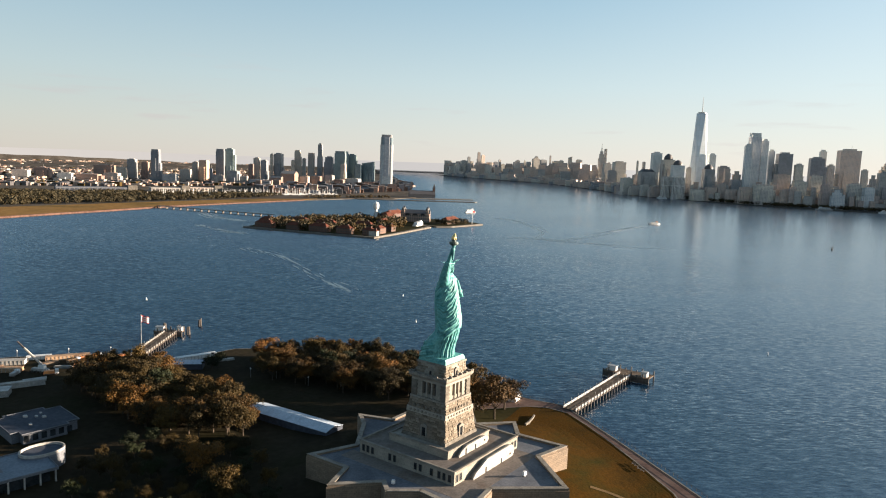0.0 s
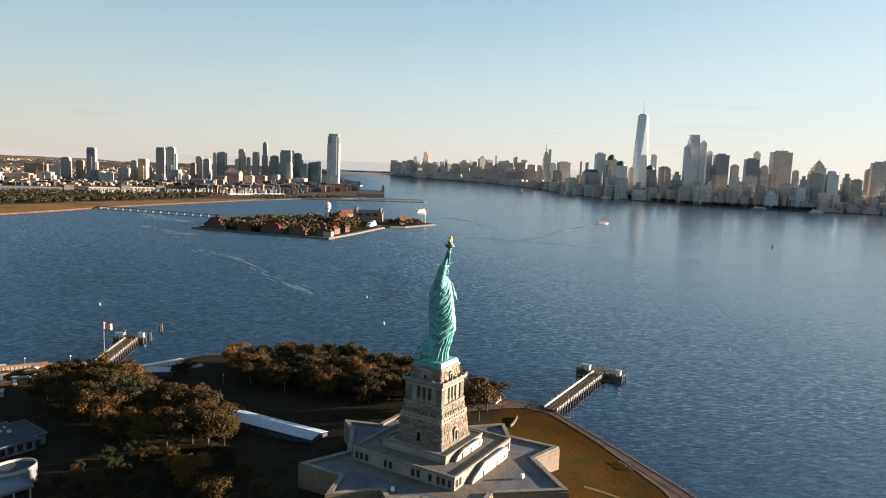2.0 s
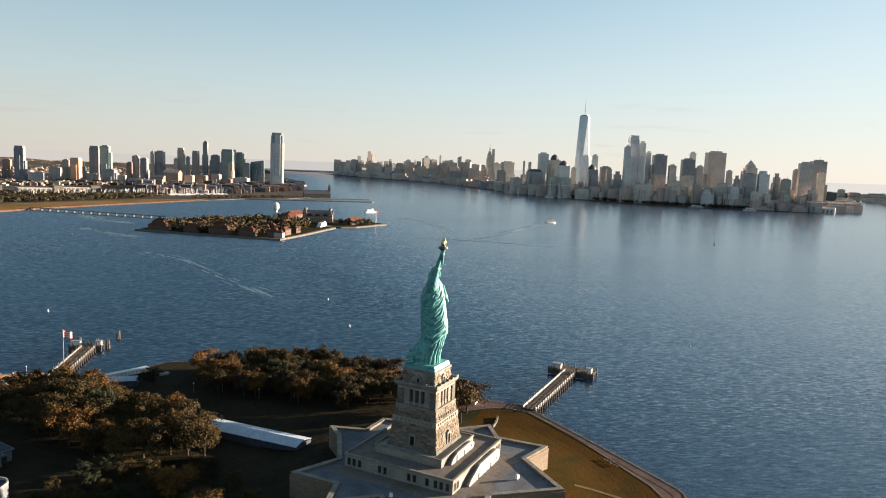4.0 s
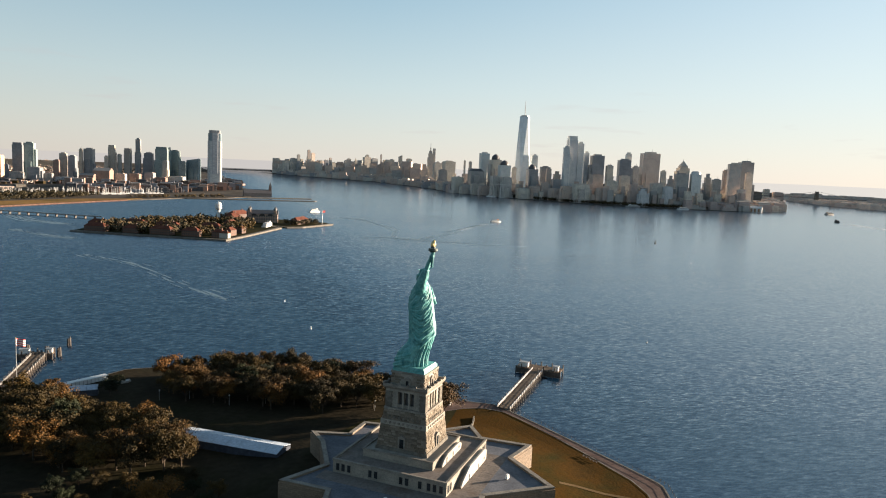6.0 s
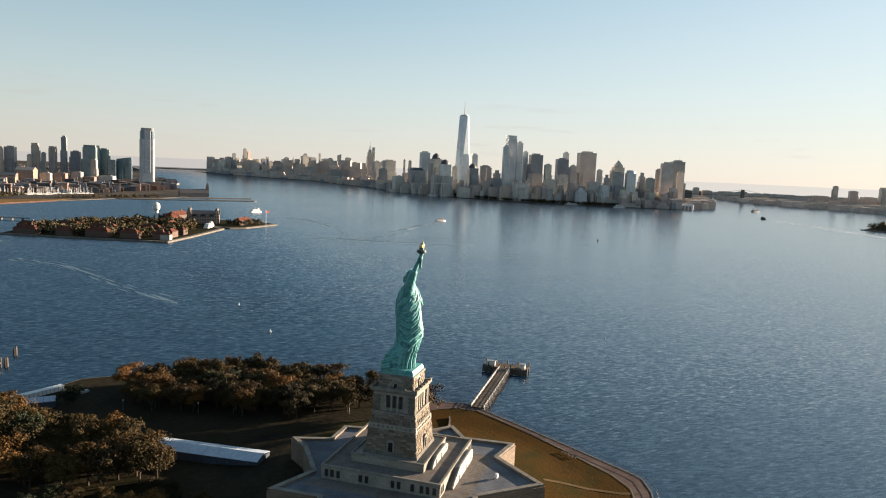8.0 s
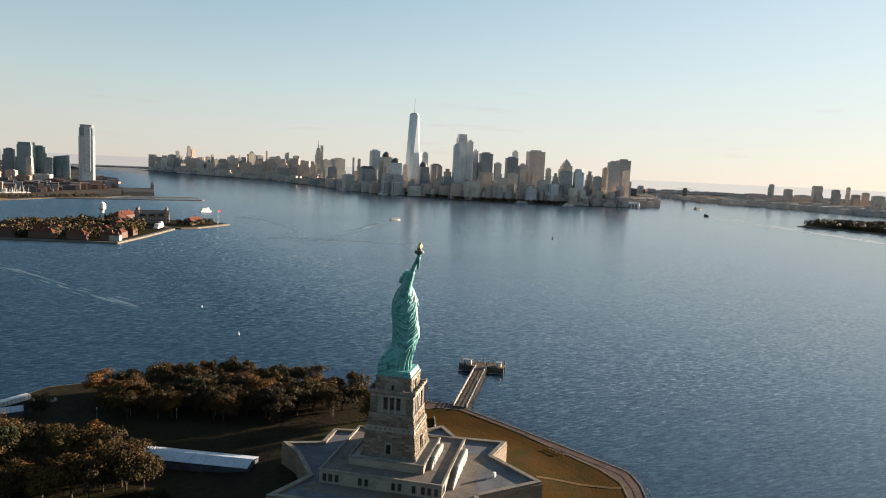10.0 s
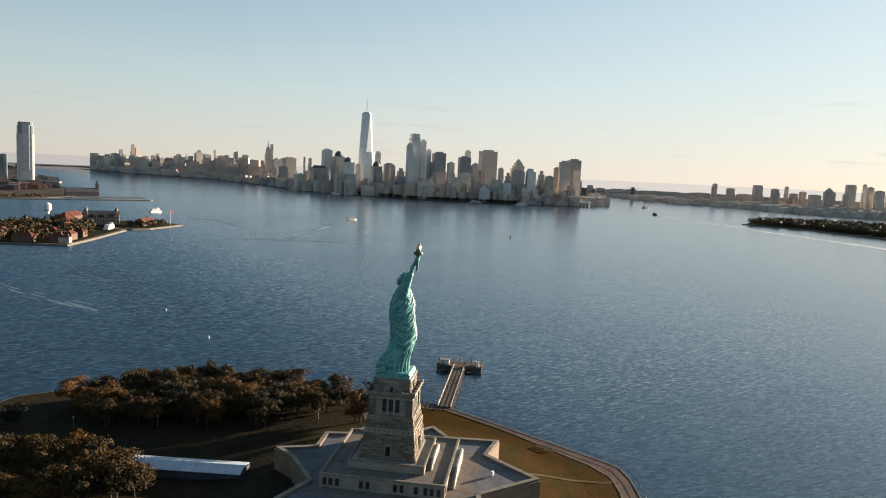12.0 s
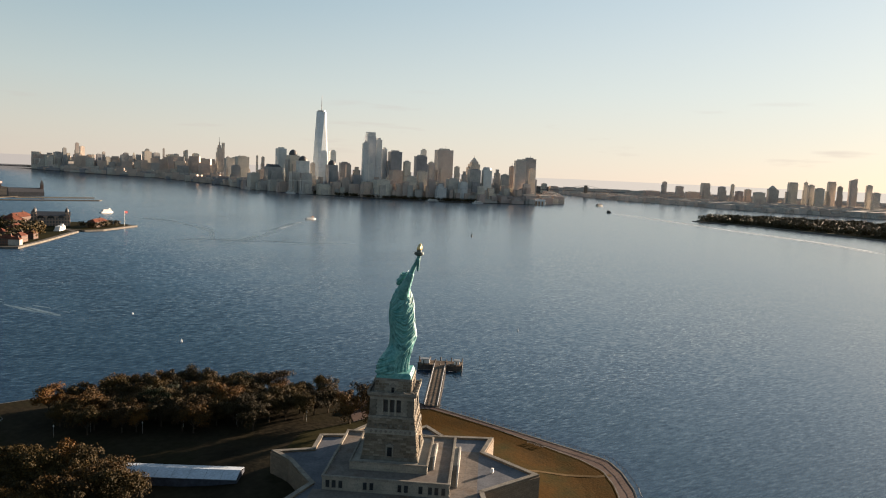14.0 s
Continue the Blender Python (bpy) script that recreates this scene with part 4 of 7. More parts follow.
def statue():
    bm = bmesh.new()
    # height: middle x, middle y, half depth, half width
    table = [(50.9, -0.1, -0.1, 5.0, 4.9), (53.5, 0.0, 0.0, 4.8, 4.8), (55.5, 0.5, 0.3, 4.5, 4.7), (58.0, 1.3, 0.6, 4.3, 4.7), (60.5, 1.6, 0.8, 4.35, 4.75), (64.5, 1.65, 0.85, 4.55, 4.75), (69.0, 1.4, 0.3, 4.5, 4.75),
             (72.0, 1.3, -0.1, 4.4, 4.55), (75.0, 1.25, -0.3, 4.15, 4.2), (77.5, 1.3, -0.3, 3.5, 3.7), (79.4, 1.4, -0.2, 2.8, 3.2), (80.8, 1.5, 0.0, 1.9, 2.3), (82.0, 1.5, 0.2, 1.15, 1.2)]
    na, rings = 190, []
    zs = [50.9 + (82.0 - 50.9) * i / 230 for i in range(231)]
    for z in zs:
        cx, cy, rx, ry = lerp_table(z, table)
        r = []
        for k in range(na):
            a = 2 * math.pi * k / na
            ca, sa = math.cos(a), math.sin(a)
            wob = noise.noise(Vector((ca * 1.6, sa * 1.6, z * 0.09))) * 1.8
            wob2 = noise.noise(Vector((ca * 3.1 + 7, sa * 3.1, z * 0.22)))
            # the cloak's hem climbs from the back of the train to the front of the hip
            hem = 57.2 + 4.2 * math.cos(a - radians(20))
            cloak = max(0.0, min(1.0, (z - hem) / 0.35))
            # below the hip the cloth hangs in steep loops, lowest on the side of the raised arm;
            # above, it winds down from the far shoulder to the back of the hip
            da = (a - radians(298) + math.pi) % (2 * math.pi) - math.pi
            high = max(0.0, min(1.0, (z - 69.5) / 4.0))
            sag = 4.6 * abs(da) ** 1.5
            wind = 4.4 * da
            p1 = 1.02 * (z - (1 - high) * sag - high * wind) + wob * 1.9
            p2 = 2.35 * (z - (1 - high) * 0.9 * sag - high * 1.05 * wind) + wob * 3.2 + 0.8
            deep = 0.62 + 0.5 * wob2
            loops = deep * 0.85 * (soft(p1) - 0.8) + 0.42 * (soft(p2) - 0.76)
            # long straight falls down the back and the far side
            fall = 1.0 * (soft(4.5 * (a + 0.05 * (70 - z)) + wob * 0.8) - 0.8) + 0.45 * (soft(11 * (a + 0.04 * (70 - z)) + wob * 1.6) - 0.76)
            side = math.exp(-(da / 1.5) ** 4) * max(0.0, min(1.0, (z - 56.0) / 4))
            ridge = side * loops + (1 - side) * fall
            pleat = 0.85 * (soft(9 * a + wob * 1.2) - 0.78) + 0.4 * (soft(21 * a + wob) - 0.76) - 0.45
            # the train: broad slanting folds sweeping back and down
            dt = (a - radians(226) + math.pi) % (2 * math.pi) - math.pi
            k1 = max(0.0, min(1.0, (61.0 - z) / 5.5))
            k1 = k1 * k1 * (3 - 2 * k1)
            back = math.exp(-(dt / 0.72) ** 2)
            train = 2.9 * back * k1
            sweep = 0.8 * (soft(1.15 * (z - 3.6 * dt) + wob) - 0.78) + 0.35 * (soft(2.6 * (z - 3.2 * dt) + wob * 1.5) - 0.76)
            q0 = back * k1
            f = q0 * sweep + (1 - q0) * (cloak * ridge + (1 - cloak) * pleat)
            f += 0.16 * wob2
            f *= 1 - max(0.0, (z - 79.0) / 3.0)
            # the bent knee shows through the cloth in front
            knee = 0.5 * math.exp(-((a - (0.1 if a < math.pi else 2 * math.pi + 0.1)) / 0.5) ** 2) * math.exp(-((z - 62.5) / 3.0) ** 2)
            q = 1 + (f + train + knee) / 4.5
            r.append(Vector((cx + rx * q * ca, cy + ry * q * sa, z)))
        rings.append(r)
    ring_stack(bm, rings)

    def limb(stations, n=20, fold=0.0):
        rr = []
        for i, (x, y, z, rad) in enumerate(stations):
            p = Vector((x, y, z))
            d = Vector(stations[min(i + 1, len(stations) - 1)][:3]) - Vector(stations[max(i - 1, 0)][:3])
            rot = d.to_track_quat("Z", "Y").to_matrix()
            rr.append([p + rot @ Vector((math.cos(t), math.sin(t), 0)) * rad * (1 + fold * (1 - abs(math.sin(4 * t + i * 0.8)))) for t in (2 * math.pi * k / n for k in range(n))])
        ring_stack(bm, rr)

    def dense(st, m=6):
        out = []
        for a, b in zip(st, st[1:]):
            out += [tuple(p + (q - p) * i / m for p, q in zip(a, b)) for i in range(m)]
        return out + [st[-1]]

    # raised right arm with its sleeve, hand and torch
    limb(dense([(1.5, -2.3, 77.6, 1.9), (2.2, -3.2, 80.3, 1.75), (3.0, -3.8, 82.6, 1.5), (3.9, -4.2, 84.8, 1.22), (4.5, -4.3, 86.4, 0.98)]), 28, 0.2)
    limb(dense([(4.3, -4.2, 85.8, 0.82), (5.3, -4.6, 88.6, 0.72), (6.4, -5.1, 90.8, 0.56)]), 16)
    limb(dense([(6.2, -5.0, 90.2, 0.62), (6.7, -5.2, 91.2, 0.85), (6.9, -5.2, 92.0, 0.6)], 4), 16)
    limb([(6.75, -5.2, 87.4, 0.2), (6.78, -5.2, 87.9, 0.42), (6.85, -5.2, 90.0, 0.48), (6.95, -5.2, 92.2, 0.6), (7.0, -5.2, 93.1, 1.05)], 16)
    # left arm and tablet
    limb(dense([(1.4, 2.3, 79.3, 1.5), (2.0, 3.5, 77.0, 1.5), (2.9, 3.9, 74.6, 1.3), (4.7, 3.3, 75.0, 0.85)]), 20, 0.2)
    tm = Matrix.Translation((2.7, 3.7, 75.4)) @ Matrix.Rotation(radians(10), 4, 'X') @ Matrix.Rotation(radians(-16), 4, 'Y')
    box(bm, -1.9, -0.3, -3.2, 1.9, 0.3, 3.2, tm)
    # neck, head, hair, tiara
    hm = Matrix.Translation((1.6, 0.3, 83.6)) @ Matrix.Scale(1.12, 4)
    rr = []
    for i in range(17):
        v = -math.pi / 2 + math.pi * i / 16
        rr.append([hm @ Vector((1.55 * math.cos(v) * math.cos(u) * (1.0 if math.cos(u) > 0 else 1.1), 1.3 * math.cos(v) * math.sin(u), 2.05 * math.sin(v))) for u in (2 * math.pi * k / 24 for k in range(24))])
    ring_stack(bm, [[p + Vector((1e-4 * k, 0, 0)) for k, p in enumerate(r)] for r in rr], cap=False)
    limb(dense([(1.4, 0.1, 80.2, 1.35), (1.45, 0.2, 81.6, 1.1), (1.6, 0.25, 82.8, 1.1)], 3), 18)
    # hair: rolled waves over the ears and a knot at the nape
    for sy in (-1, 1):
        limb(dense([(2.5, 0.3 + sy * 1.2, 84.9, 0.3), (1.4, 0.3 + sy * 1.5, 84.6, 0.5), (0.3, 0.3 + sy * 1.1, 83.4, 0.6), (-0.4, 0.3 + sy * 0.5, 82.6, 0.5)], 4), 12, 0.2)
    limb(dense([(0.3, 0.3, 81.6, 0.3), (-0.3, 0.3, 81.8, 0.8), (-0.4, 0.3, 82.7, 0.9), (0.2, 0.3, 83.5, 0.7)], 3), 14, 0.15)
    # brow, nose and chin
    limb([(2.2, 0.3, 81.9, 0.25), (3.1, 0.3, 82.3, 0.4), (3.35, 0.3, 83.0, 0.22), (3.55, 0.3, 83.4, 0.2), (3.2, 0.3, 84.4, 0.2)], 8)
    for i in range(28):
        u0, u1 = radians(-120 + 240 * i / 28), radians(-120 + 240 * (i + 1) / 28)
        v = []
        for u in (u0, u1):
            for rad, z in ((1.6, 84.6), (2.0, 85.2), (1.9, 85.7), (1.5, 85.2)):
                v.append(bm.verts.new((1.6 + rad * math.cos(u), 0.3 + rad * math.sin(u), z)))
        for f in ((0, 1, 5, 4), (1, 2, 6, 5), (2, 3, 7, 6), (3, 0, 4, 7)):
            bm.faces.new([v[j] for j in f])
    for i in range(7):
        u = radians(-105 + 35 * i)
        d = Vector((math.cos(u), math.sin(u), 0.35 + 0.35 * math.cos(u)))
        p = Vector((1.5 + 1.6 * math.cos(u), 0.3 + 1.6 * math.sin(u), 85.4))
        cyl(bm, p, p + d * 2.1, 0.17, 0.03, 6)
    # torch: balcony, lantern, flame
    dark0 = len(bm.faces)
    c = Vector((7.0, -5.2, 0))
    for z0, z1, r0, r1 in ((92.7, 93.2, 1.0, 1.6), (93.2, 93.5, 1.7, 1.7), (93.5, 94.0, 1.55, 1.55), (94.0, 94.7, 0.8, 0.8)):
        cyl(bm, c + Vector((0, 0, z0)), c + Vector((0, 0, z1)), r0, r1, 20)
    gold0 = len(bm.faces)
    rr = []
    for i in range(12):
        t = i / 11
        z = 94.6 + 2.4 * t
        rad = (0.7 + 0.3 * math.sin(t * 3.0)) * (1 - t) ** 0.7 + 0.05
        rr.append([c + Vector((0.35 * t * t + rad * (1 + 0.22 * math.sin(5 * u + 4 * t)) * math.cos(u), rad * (1 + 0.22 * math.sin(5 * u + 4 * t)) * math.sin(u), z)) for u in (2 * math.pi * k / 20 for k in range(20))])
    ring_stack(bm, rr)
    # copper base plate under the feet
    copper0 = len(bm.faces)
    box(bm, -6.1, -6.1, 49.3, 6.1, 6.1, 50.5, None, 0.1)
    box(bm, -5.8, -5.8, 50.5, 5.8, 5.8, 51.1, None, 0.25)
    bm.faces.ensure_lookup_table()
    for i, f in enumerate(bm.faces):
        f.smooth = i < dark0 or gold0 <= i < copper0
        f.material_index = 1 if dark0 <= i < gold0 else 2 if gold0 <= i < copper0 else 0
    bmesh.ops.recalc_face_normals(bm, faces=bm.faces)
    me = bpy.data.meshes.new("statue")
    bm.to_mesh(me)
    bm.free()
    for m in (COPPER, DARKBRONZE, GOLD):
        me.materials.append(m)
    ob = tagged(new("statue", me), "colossal green copper robed statue raising a torch, on its pedestal", "statue")
    ob.matrix_basis = BASE


statue()


# ---- trees ----
def tree_proto(seed, height, spread, leaves, leaf, mat, tall=0.62):
    """Trunk with limbs, and a crown of many small leaf clumps with gaps; returns the meshes."""
    rnd = random.Random(seed)
    bm = bmesh.new()
    cyl(bm, (0, 0, -0.6), (0.1, 0.05, height * 0.34), 0.03 * height, 0.018 * height, 8)
    tips = []
    for k in range(9):
        a = 2 * math.pi * k / 9 + rnd.uniform(-0.3, 0.3)
        r = spread * rnd.uniform(0.35, 0.78)
        z = height * rnd.uniform(0.45, 0.86)
        tip = Vector((r * math.cos(a), r * math.sin(a), z))
        mid = Vector((0.45 * tip.x, 0.45 * tip.y, height * rnd.uniform(0.36, 0.46)))
        cyl(bm, (0.1, 0.05, height * rnd.uniform(0.22, 0.33)), mid, 0.013 * height, 0.009 * height, 6)
        cyl(bm, mid, tip, 0.009 * height, 0.003 * height, 5)
        tips.append(tip)
    tips.append(Vector((0, 0, height * 0.86)))
    trunk = finish(bm, "trunk", BARK)
    verts, faces = [], []
    lobes = [(t, spread * rnd.uniform(0.16, 0.44)) for t in tips for _ in range(4)]
    lobes = [(t + Vector((rnd.gauss(0, 1), rnd.gauss(0, 1), rnd.gauss(0, 0.7))) * spread * 0.24, r) for t, r in lobes]
    for i in range(leaves):
        t, r = lobes[rnd.randrange(len(lobes))]
        d = Vector((rnd.gauss(0, 1), rnd.gauss(0, 1), rnd.gauss(0.25, 0.9))).normalized()
        p = t + Vector((d.x, d.y, d.z * tall * 1.25)) * r * rnd.uniform(0.3, 1.0) ** 0.6 * rnd.uniform(0.95, 1.3)
        if p.z < height * 0.24:
            p.z = height * rnd.uniform(0.24, 0.4)
        u = Vector((rnd.gauss(0, 1), rnd.gauss(0, 1), rnd.gauss(0, 0.7))).normalized()
        nrm = (d + u * 0.7).normalized()
        w = nrm.cross(u).normalized()
        e = w.cross(nrm)
        s = leaf * rnd.uniform(0.6, 1.35)
        b = len(verts)
        verts += [p - w * s, p + e * s * 0.8 + nrm * s * 0.3, p + w * s, p - e * s * 0.8 + nrm * s * 0.25]
        faces.append((b, b + 1, b + 2, b + 3))
    me = bpy.data.meshes.new("crown")
    me.from_pydata(verts, [], faces)
    me.materials.append(mat)
    return trunk, me


def plant(protos, x, y, z, s, rnd, name, label, group):
    trunk, crown = protos
    e = tagged(new(name), label, "tree", group)
    e.matrix_basis = pose(x, y, z, 0, 0, rnd.uniform(0, 360)) @ Matrix.Diagonal((s * rnd.uniform(0.9, 1.12), s * rnd.uniform(0.9, 1.12), s * rnd.uniform(0.9, 1.1), 1))
    for n, me in (("trunk", trunk), ("crown", crown)):
        o = new(n, me)
        o.parent = e
    return e


BIG = [tree_proto(k, 13.0, 6.4, 5000, 0.27, mt) for k, mt in enumerate((AUTUMN, OLIVE, AUTUMN, OLIVE, GREEN, OLIVE))]
LABELS = ["broad tree with rusty orange autumn leaves", "broad tree with olive brown autumn leaves", "spreading tree with thinning russet leaves", "tree with dull brown autumn leaves", "dark green leafy tree", "tree with dull olive and yellow leaves"]


def inside(x, y, poly):
    c = False
    for (x0, y0), (x1, y1) in zip(poly, poly[1:] + poly[:1]):
        if (y0 > y) != (y1 > y) and x < (x1 - x0) * (y - y0) / (y1 - y0) + x0:
            c = not c
    return c


def grove(poly, gap, seed, scale, group, protos=BIG, labels=LABELS, ground=ground_up, name="tree"):
    rnd = random.Random(seed)
    xs, ys = [p[0] for p in poly], [p[1] for p in poly]
    y = min(ys)
    row = 0
    while y < max(ys):
        x = min(xs) + (gap / 2 if row % 2 else 0)
        while x < max(xs):
            px, py = x + rnd.uniform(-0.3, 0.3) * gap, y + rnd.uniform(-0.3, 0.3) * gap
            if inside(px, py, poly):
                k = rnd.randrange(len(protos))
                if k == 4 and rnd.random() < 0.7:
                    k = 1
                plant(protos[k], px, py, ground(px, py), scale * rnd.uniform(0.82, 1.15), rnd, name, labels[k], group)
            x += gap
        y += gap * 0.87
        row += 1


grove([(-56, 168), (-12, 172), (32, 140), (58, 92), (44, 72), (8, 84), (-16, 104), (-50, 135)], 9.0, 1, 0.88, "grove along the north shore")
grove([(-128, 165), (-100, 150), (-80, 112), (-58, 68), (-70, 52), (-98, 66), (-125, 105), (-142, 150)], 9.0, 2, 1.0, "grove beside the fort")
# kept small and in darkened leaves, to put shade on this side
grove([(-122, 58), (-92, 60), (-66, 45), (-58, 10), (-62, -30), (-80, -50), (-108, -15), (-126, 20)], 9.5, 3, 0.46, "trees on the shaded side", [BIG[1], BIG[4], BIG[5]], [LABELS[1], LABELS[4], LABELS[5]])
rnd = random.Random(9)
for x, y, s, k in ((46, 47, 1.4, 2), (57, 59, 1.3, 0), (42, 62, 1.2, 2), (-74, 158, 0.62, 4), (-70, 164, 0.55, 4), (-83, 25, 0.95, 0), (-76, 4, 0.9, 3), (-114, 30, 0.85, 1)):
    plant(BIG[k], x, y, ground_up(x, y), s, rnd, "tree", LABELS[k], "single trees")


# ---- things on the island ----
def frame_of(x, y, z, ang):
    return Matrix.Translation((x, y, z)) @ Matrix.Rotation(radians(ang), 4, 'Z')


def gable_block(bm, l, w, h, ridge, m=None):
    """A hall with a pitched roof along x."""
    v = [Vector(c) for c in ((-l / 2, -w / 2, 0), (l / 2, -w / 2, 0), (l / 2, w / 2, 0), (-l / 2, w / 2, 0), (-l / 2, -w / 2, h), (l / 2, -w / 2, h), (l / 2, w / 2, h), (-l / 2, w / 2, h), (-l / 2, 0, ridge), (l / 2, 0, ridge))]
    v = [bm.verts.new(m @ c if m else c) for c in v]
    for f in ((3, 2, 1, 0), (0, 1, 5, 4), (2, 3, 7, 6), (1, 2, 6, 9, 5), (3, 0, 4, 8, 7), (4, 5, 9, 8), (6, 7, 8, 9)):
        bm.faces.new([v[i] for i in f])


def marquee(x, y, ang, l, w, h, ridge, bays, label):
    t = thing("marquee", label, "tent", m=frame_of(x, y, ground_up(x, y), ang))
    bm = bmesh.new()
    gable_block(bm, l, w, h, h + 0.05)
    part("side_curtain", bm, ROOFGREY, t)
    for k in range(bays):
        bm = bmesh.new()
        a, b = -l / 2 + l * k / bays + 0.06, -l / 2 + l * (k + 1) / bays - 0.06
        for sy in (-1, 1):
            v = [bm.verts.new(c) for c in ((a, sy * (w / 2 + .4), h - .1), (b, sy * (w / 2 + .4), h - .1), (b, 0, ridge), (a, 0, ridge), (a, sy * (w / 2 + .4), h + .05), (b, sy * (w / 2 + .4), h + .05), (b, 0, ridge + .15), (a, 0, ridge + .15))]
            for f in ((0, 1, 2, 3), (4, 7, 6, 5), (0, 4, 5, 1), (2, 6, 7, 3), (0, 3, 7, 4), (1, 5, 6, 2)):
                bm.faces.new([v[i] for i in f])
        part("roof_panel", bm, CANVAS, t)


marquee(-43.5, 67.5, -52, 48, 10.5, 3.4, 4.6, 8, "long white canvas marquee beside the fort")
marquee(-88, 166, -12, 20, 7, 3.2, 4.6, 4, "white canvas marquee near the dock")


def flat_building(x, y, ang, l, w, h, label, wall=PAVWALL, roof=ROOFGREY):
    """A low building with stepped corners, a flat roof and a thin pale parapet."""
    t = thing("pavilion", label, "building", m=frame_of(x, y, ground_up(x, y), ang))
    a, c = l / 2, w / 2
    plan = [(-a, -c + 4), (-a + 3, -c + 4), (-a + 3, -c), (a - 5, -c), (a - 5, -c + 3), (a, -c + 3), (a, c - 3), (a - 6, c - 3), (a - 6, c), (-a + 4, c), (-a + 4, c - 2.5), (-a, c - 2.5)]
    bm = bmesh.new()
    prism(bm, inset(plan, .7), -1, h)
    part("wall", bm, wall, t)
    bm = bmesh.new()
    prism(bm, plan, h, h + .3)
    rf = part("roof", bm, roof, t)
    inner = inset(plan, .28)
    for k in range(len(plan)):
        q = (k + 1) % len(plan)
        bm = bmesh.new()
        prism(bm, [plan[k], plan[q], inner[q], inner[k]], h + .3, h + .62)
        part("parapet", bm, wall, rf)
    n = int(l / 3)
    for k in range(1, n - 1):
        bm = bmesh.new()
        p = -a + l * (k + .5) / n
        box(bm, p - 1, -c + .62, 1.0, p + 1, -c + .8, h - .6)
        part("window", bm, GLASS, t)
    r = random.Random(int(x * 7))
    for k in range(5):
        bm = bmesh.new()
        cx, cy, s = r.uniform(-l / 2 + 5, l / 2 - 6), r.uniform(-w / 2 + 4, w / 2 - 4), r.uniform(.35, .8)
        box(bm, cx - s, cy - s, h + .3, cx + s, cy + s, h + .3 + s * 1.1, None, 0.1)
        part("roof_unit", bm, STEEL, rf)


def open_pavilion(x, y, ang, l, w, h, label):
    """A flat roof, coloured for shade, on slender columns round a dark glass front."""
    t = thing("pavilion", label, "building", m=frame_of(x, y, ground_up(x, y), ang))
    bm = bmesh.new()
    box(bm, -l / 2 + 2, -w / 2 + 2, -1, l / 2 - 2, w / 2 - 2, h)
    part("glass_front", bm, GLASS, t)
    bm = bmesh.new()
    box(bm, -l / 2, -w / 2, h, l / 2, w / 2, h + .5)
    rf = part("roof", bm, ROOFBLUE, t)
    for x0, y0, x1, y1 in ((-l / 2 - .3, -w / 2 - .3, l / 2 + .3, -w / 2), (-l / 2 - .3, w / 2, l / 2 + .3, w / 2 + .3), (-l / 2 - .3, -w / 2, -l / 2, w / 2), (l / 2, -w / 2, l / 2 + .3, w / 2)):
        bm = bmesh.new()
        box(bm, x0, y0, h - .1, x1, y1, h + .9)
        part("fascia", bm, PAVWALL, rf)
    for k in range(6):
        for sy in (-1, 1):
            bm = bmesh.new()
            a = -l / 2 + .6 + (l - 1.2) * k / 5
            box(bm, a - .25, sy * (w / 2 - .5) - .25, -1, a + .25, sy * (w / 2 - .5) + .25, h)
            part("column", bm, CONCRETE, t)
    bm = bmesh.new()
    box(bm, -7, -3, h + .5, -2, 2, h + .9, None, .3)
    part("skylight", bm, PAVWALL, rf)


flat_building(-147, 89, 28, 26, 27, 4.2, "low pavilion among trees, its flat roof coloured dark blue for shade")
open_pavilion(-148, 40, 25, 26, 22, 4.6, "low white pavilion with a flat roof on columns")
# round stair drum on the lower pavilion
drum = thing("roof_terrace", "white oval roof terrace with a parapet, on the pavilion", "terrace", m=frame_of(-139, 51, 3, 25))
for nm, r0, z0, z1 in (("drum_wall", 6.0, 0, 5.6), ("drum_floor", 5.5, 5.6, 5.7)):
    bm = bmesh.new()
    ring_stack(bm, [[Vector((1.3 * r0 * math.cos(a), r0 * math.sin(a), z)) for a in (2 * math.pi * k / 32 for k in range(32))] for z in (z0, z1)])
    part(nm, bm, PAVWALL if r0 > 5.8 else ROOFGREY, drum)
bm = bmesh.new()
for k in range(32):
    a, b = 2 * math.pi * k / 32, 2 * math.pi * (k + 1) / 32
    v = [bm.verts.new((1.3 * r * math.cos(q), r * math.sin(q), z)) for q in (a, b) for r in (5.6, 6.0) for z in (5.6, 6.6)]
    for f in ((0, 1, 5, 4), (2, 6, 7, 3), (1, 3, 7, 5), (0, 4, 6, 2)):
        bm.faces.new([v[i] for i in f])
part("rail", bm, CONCRETE, drum)


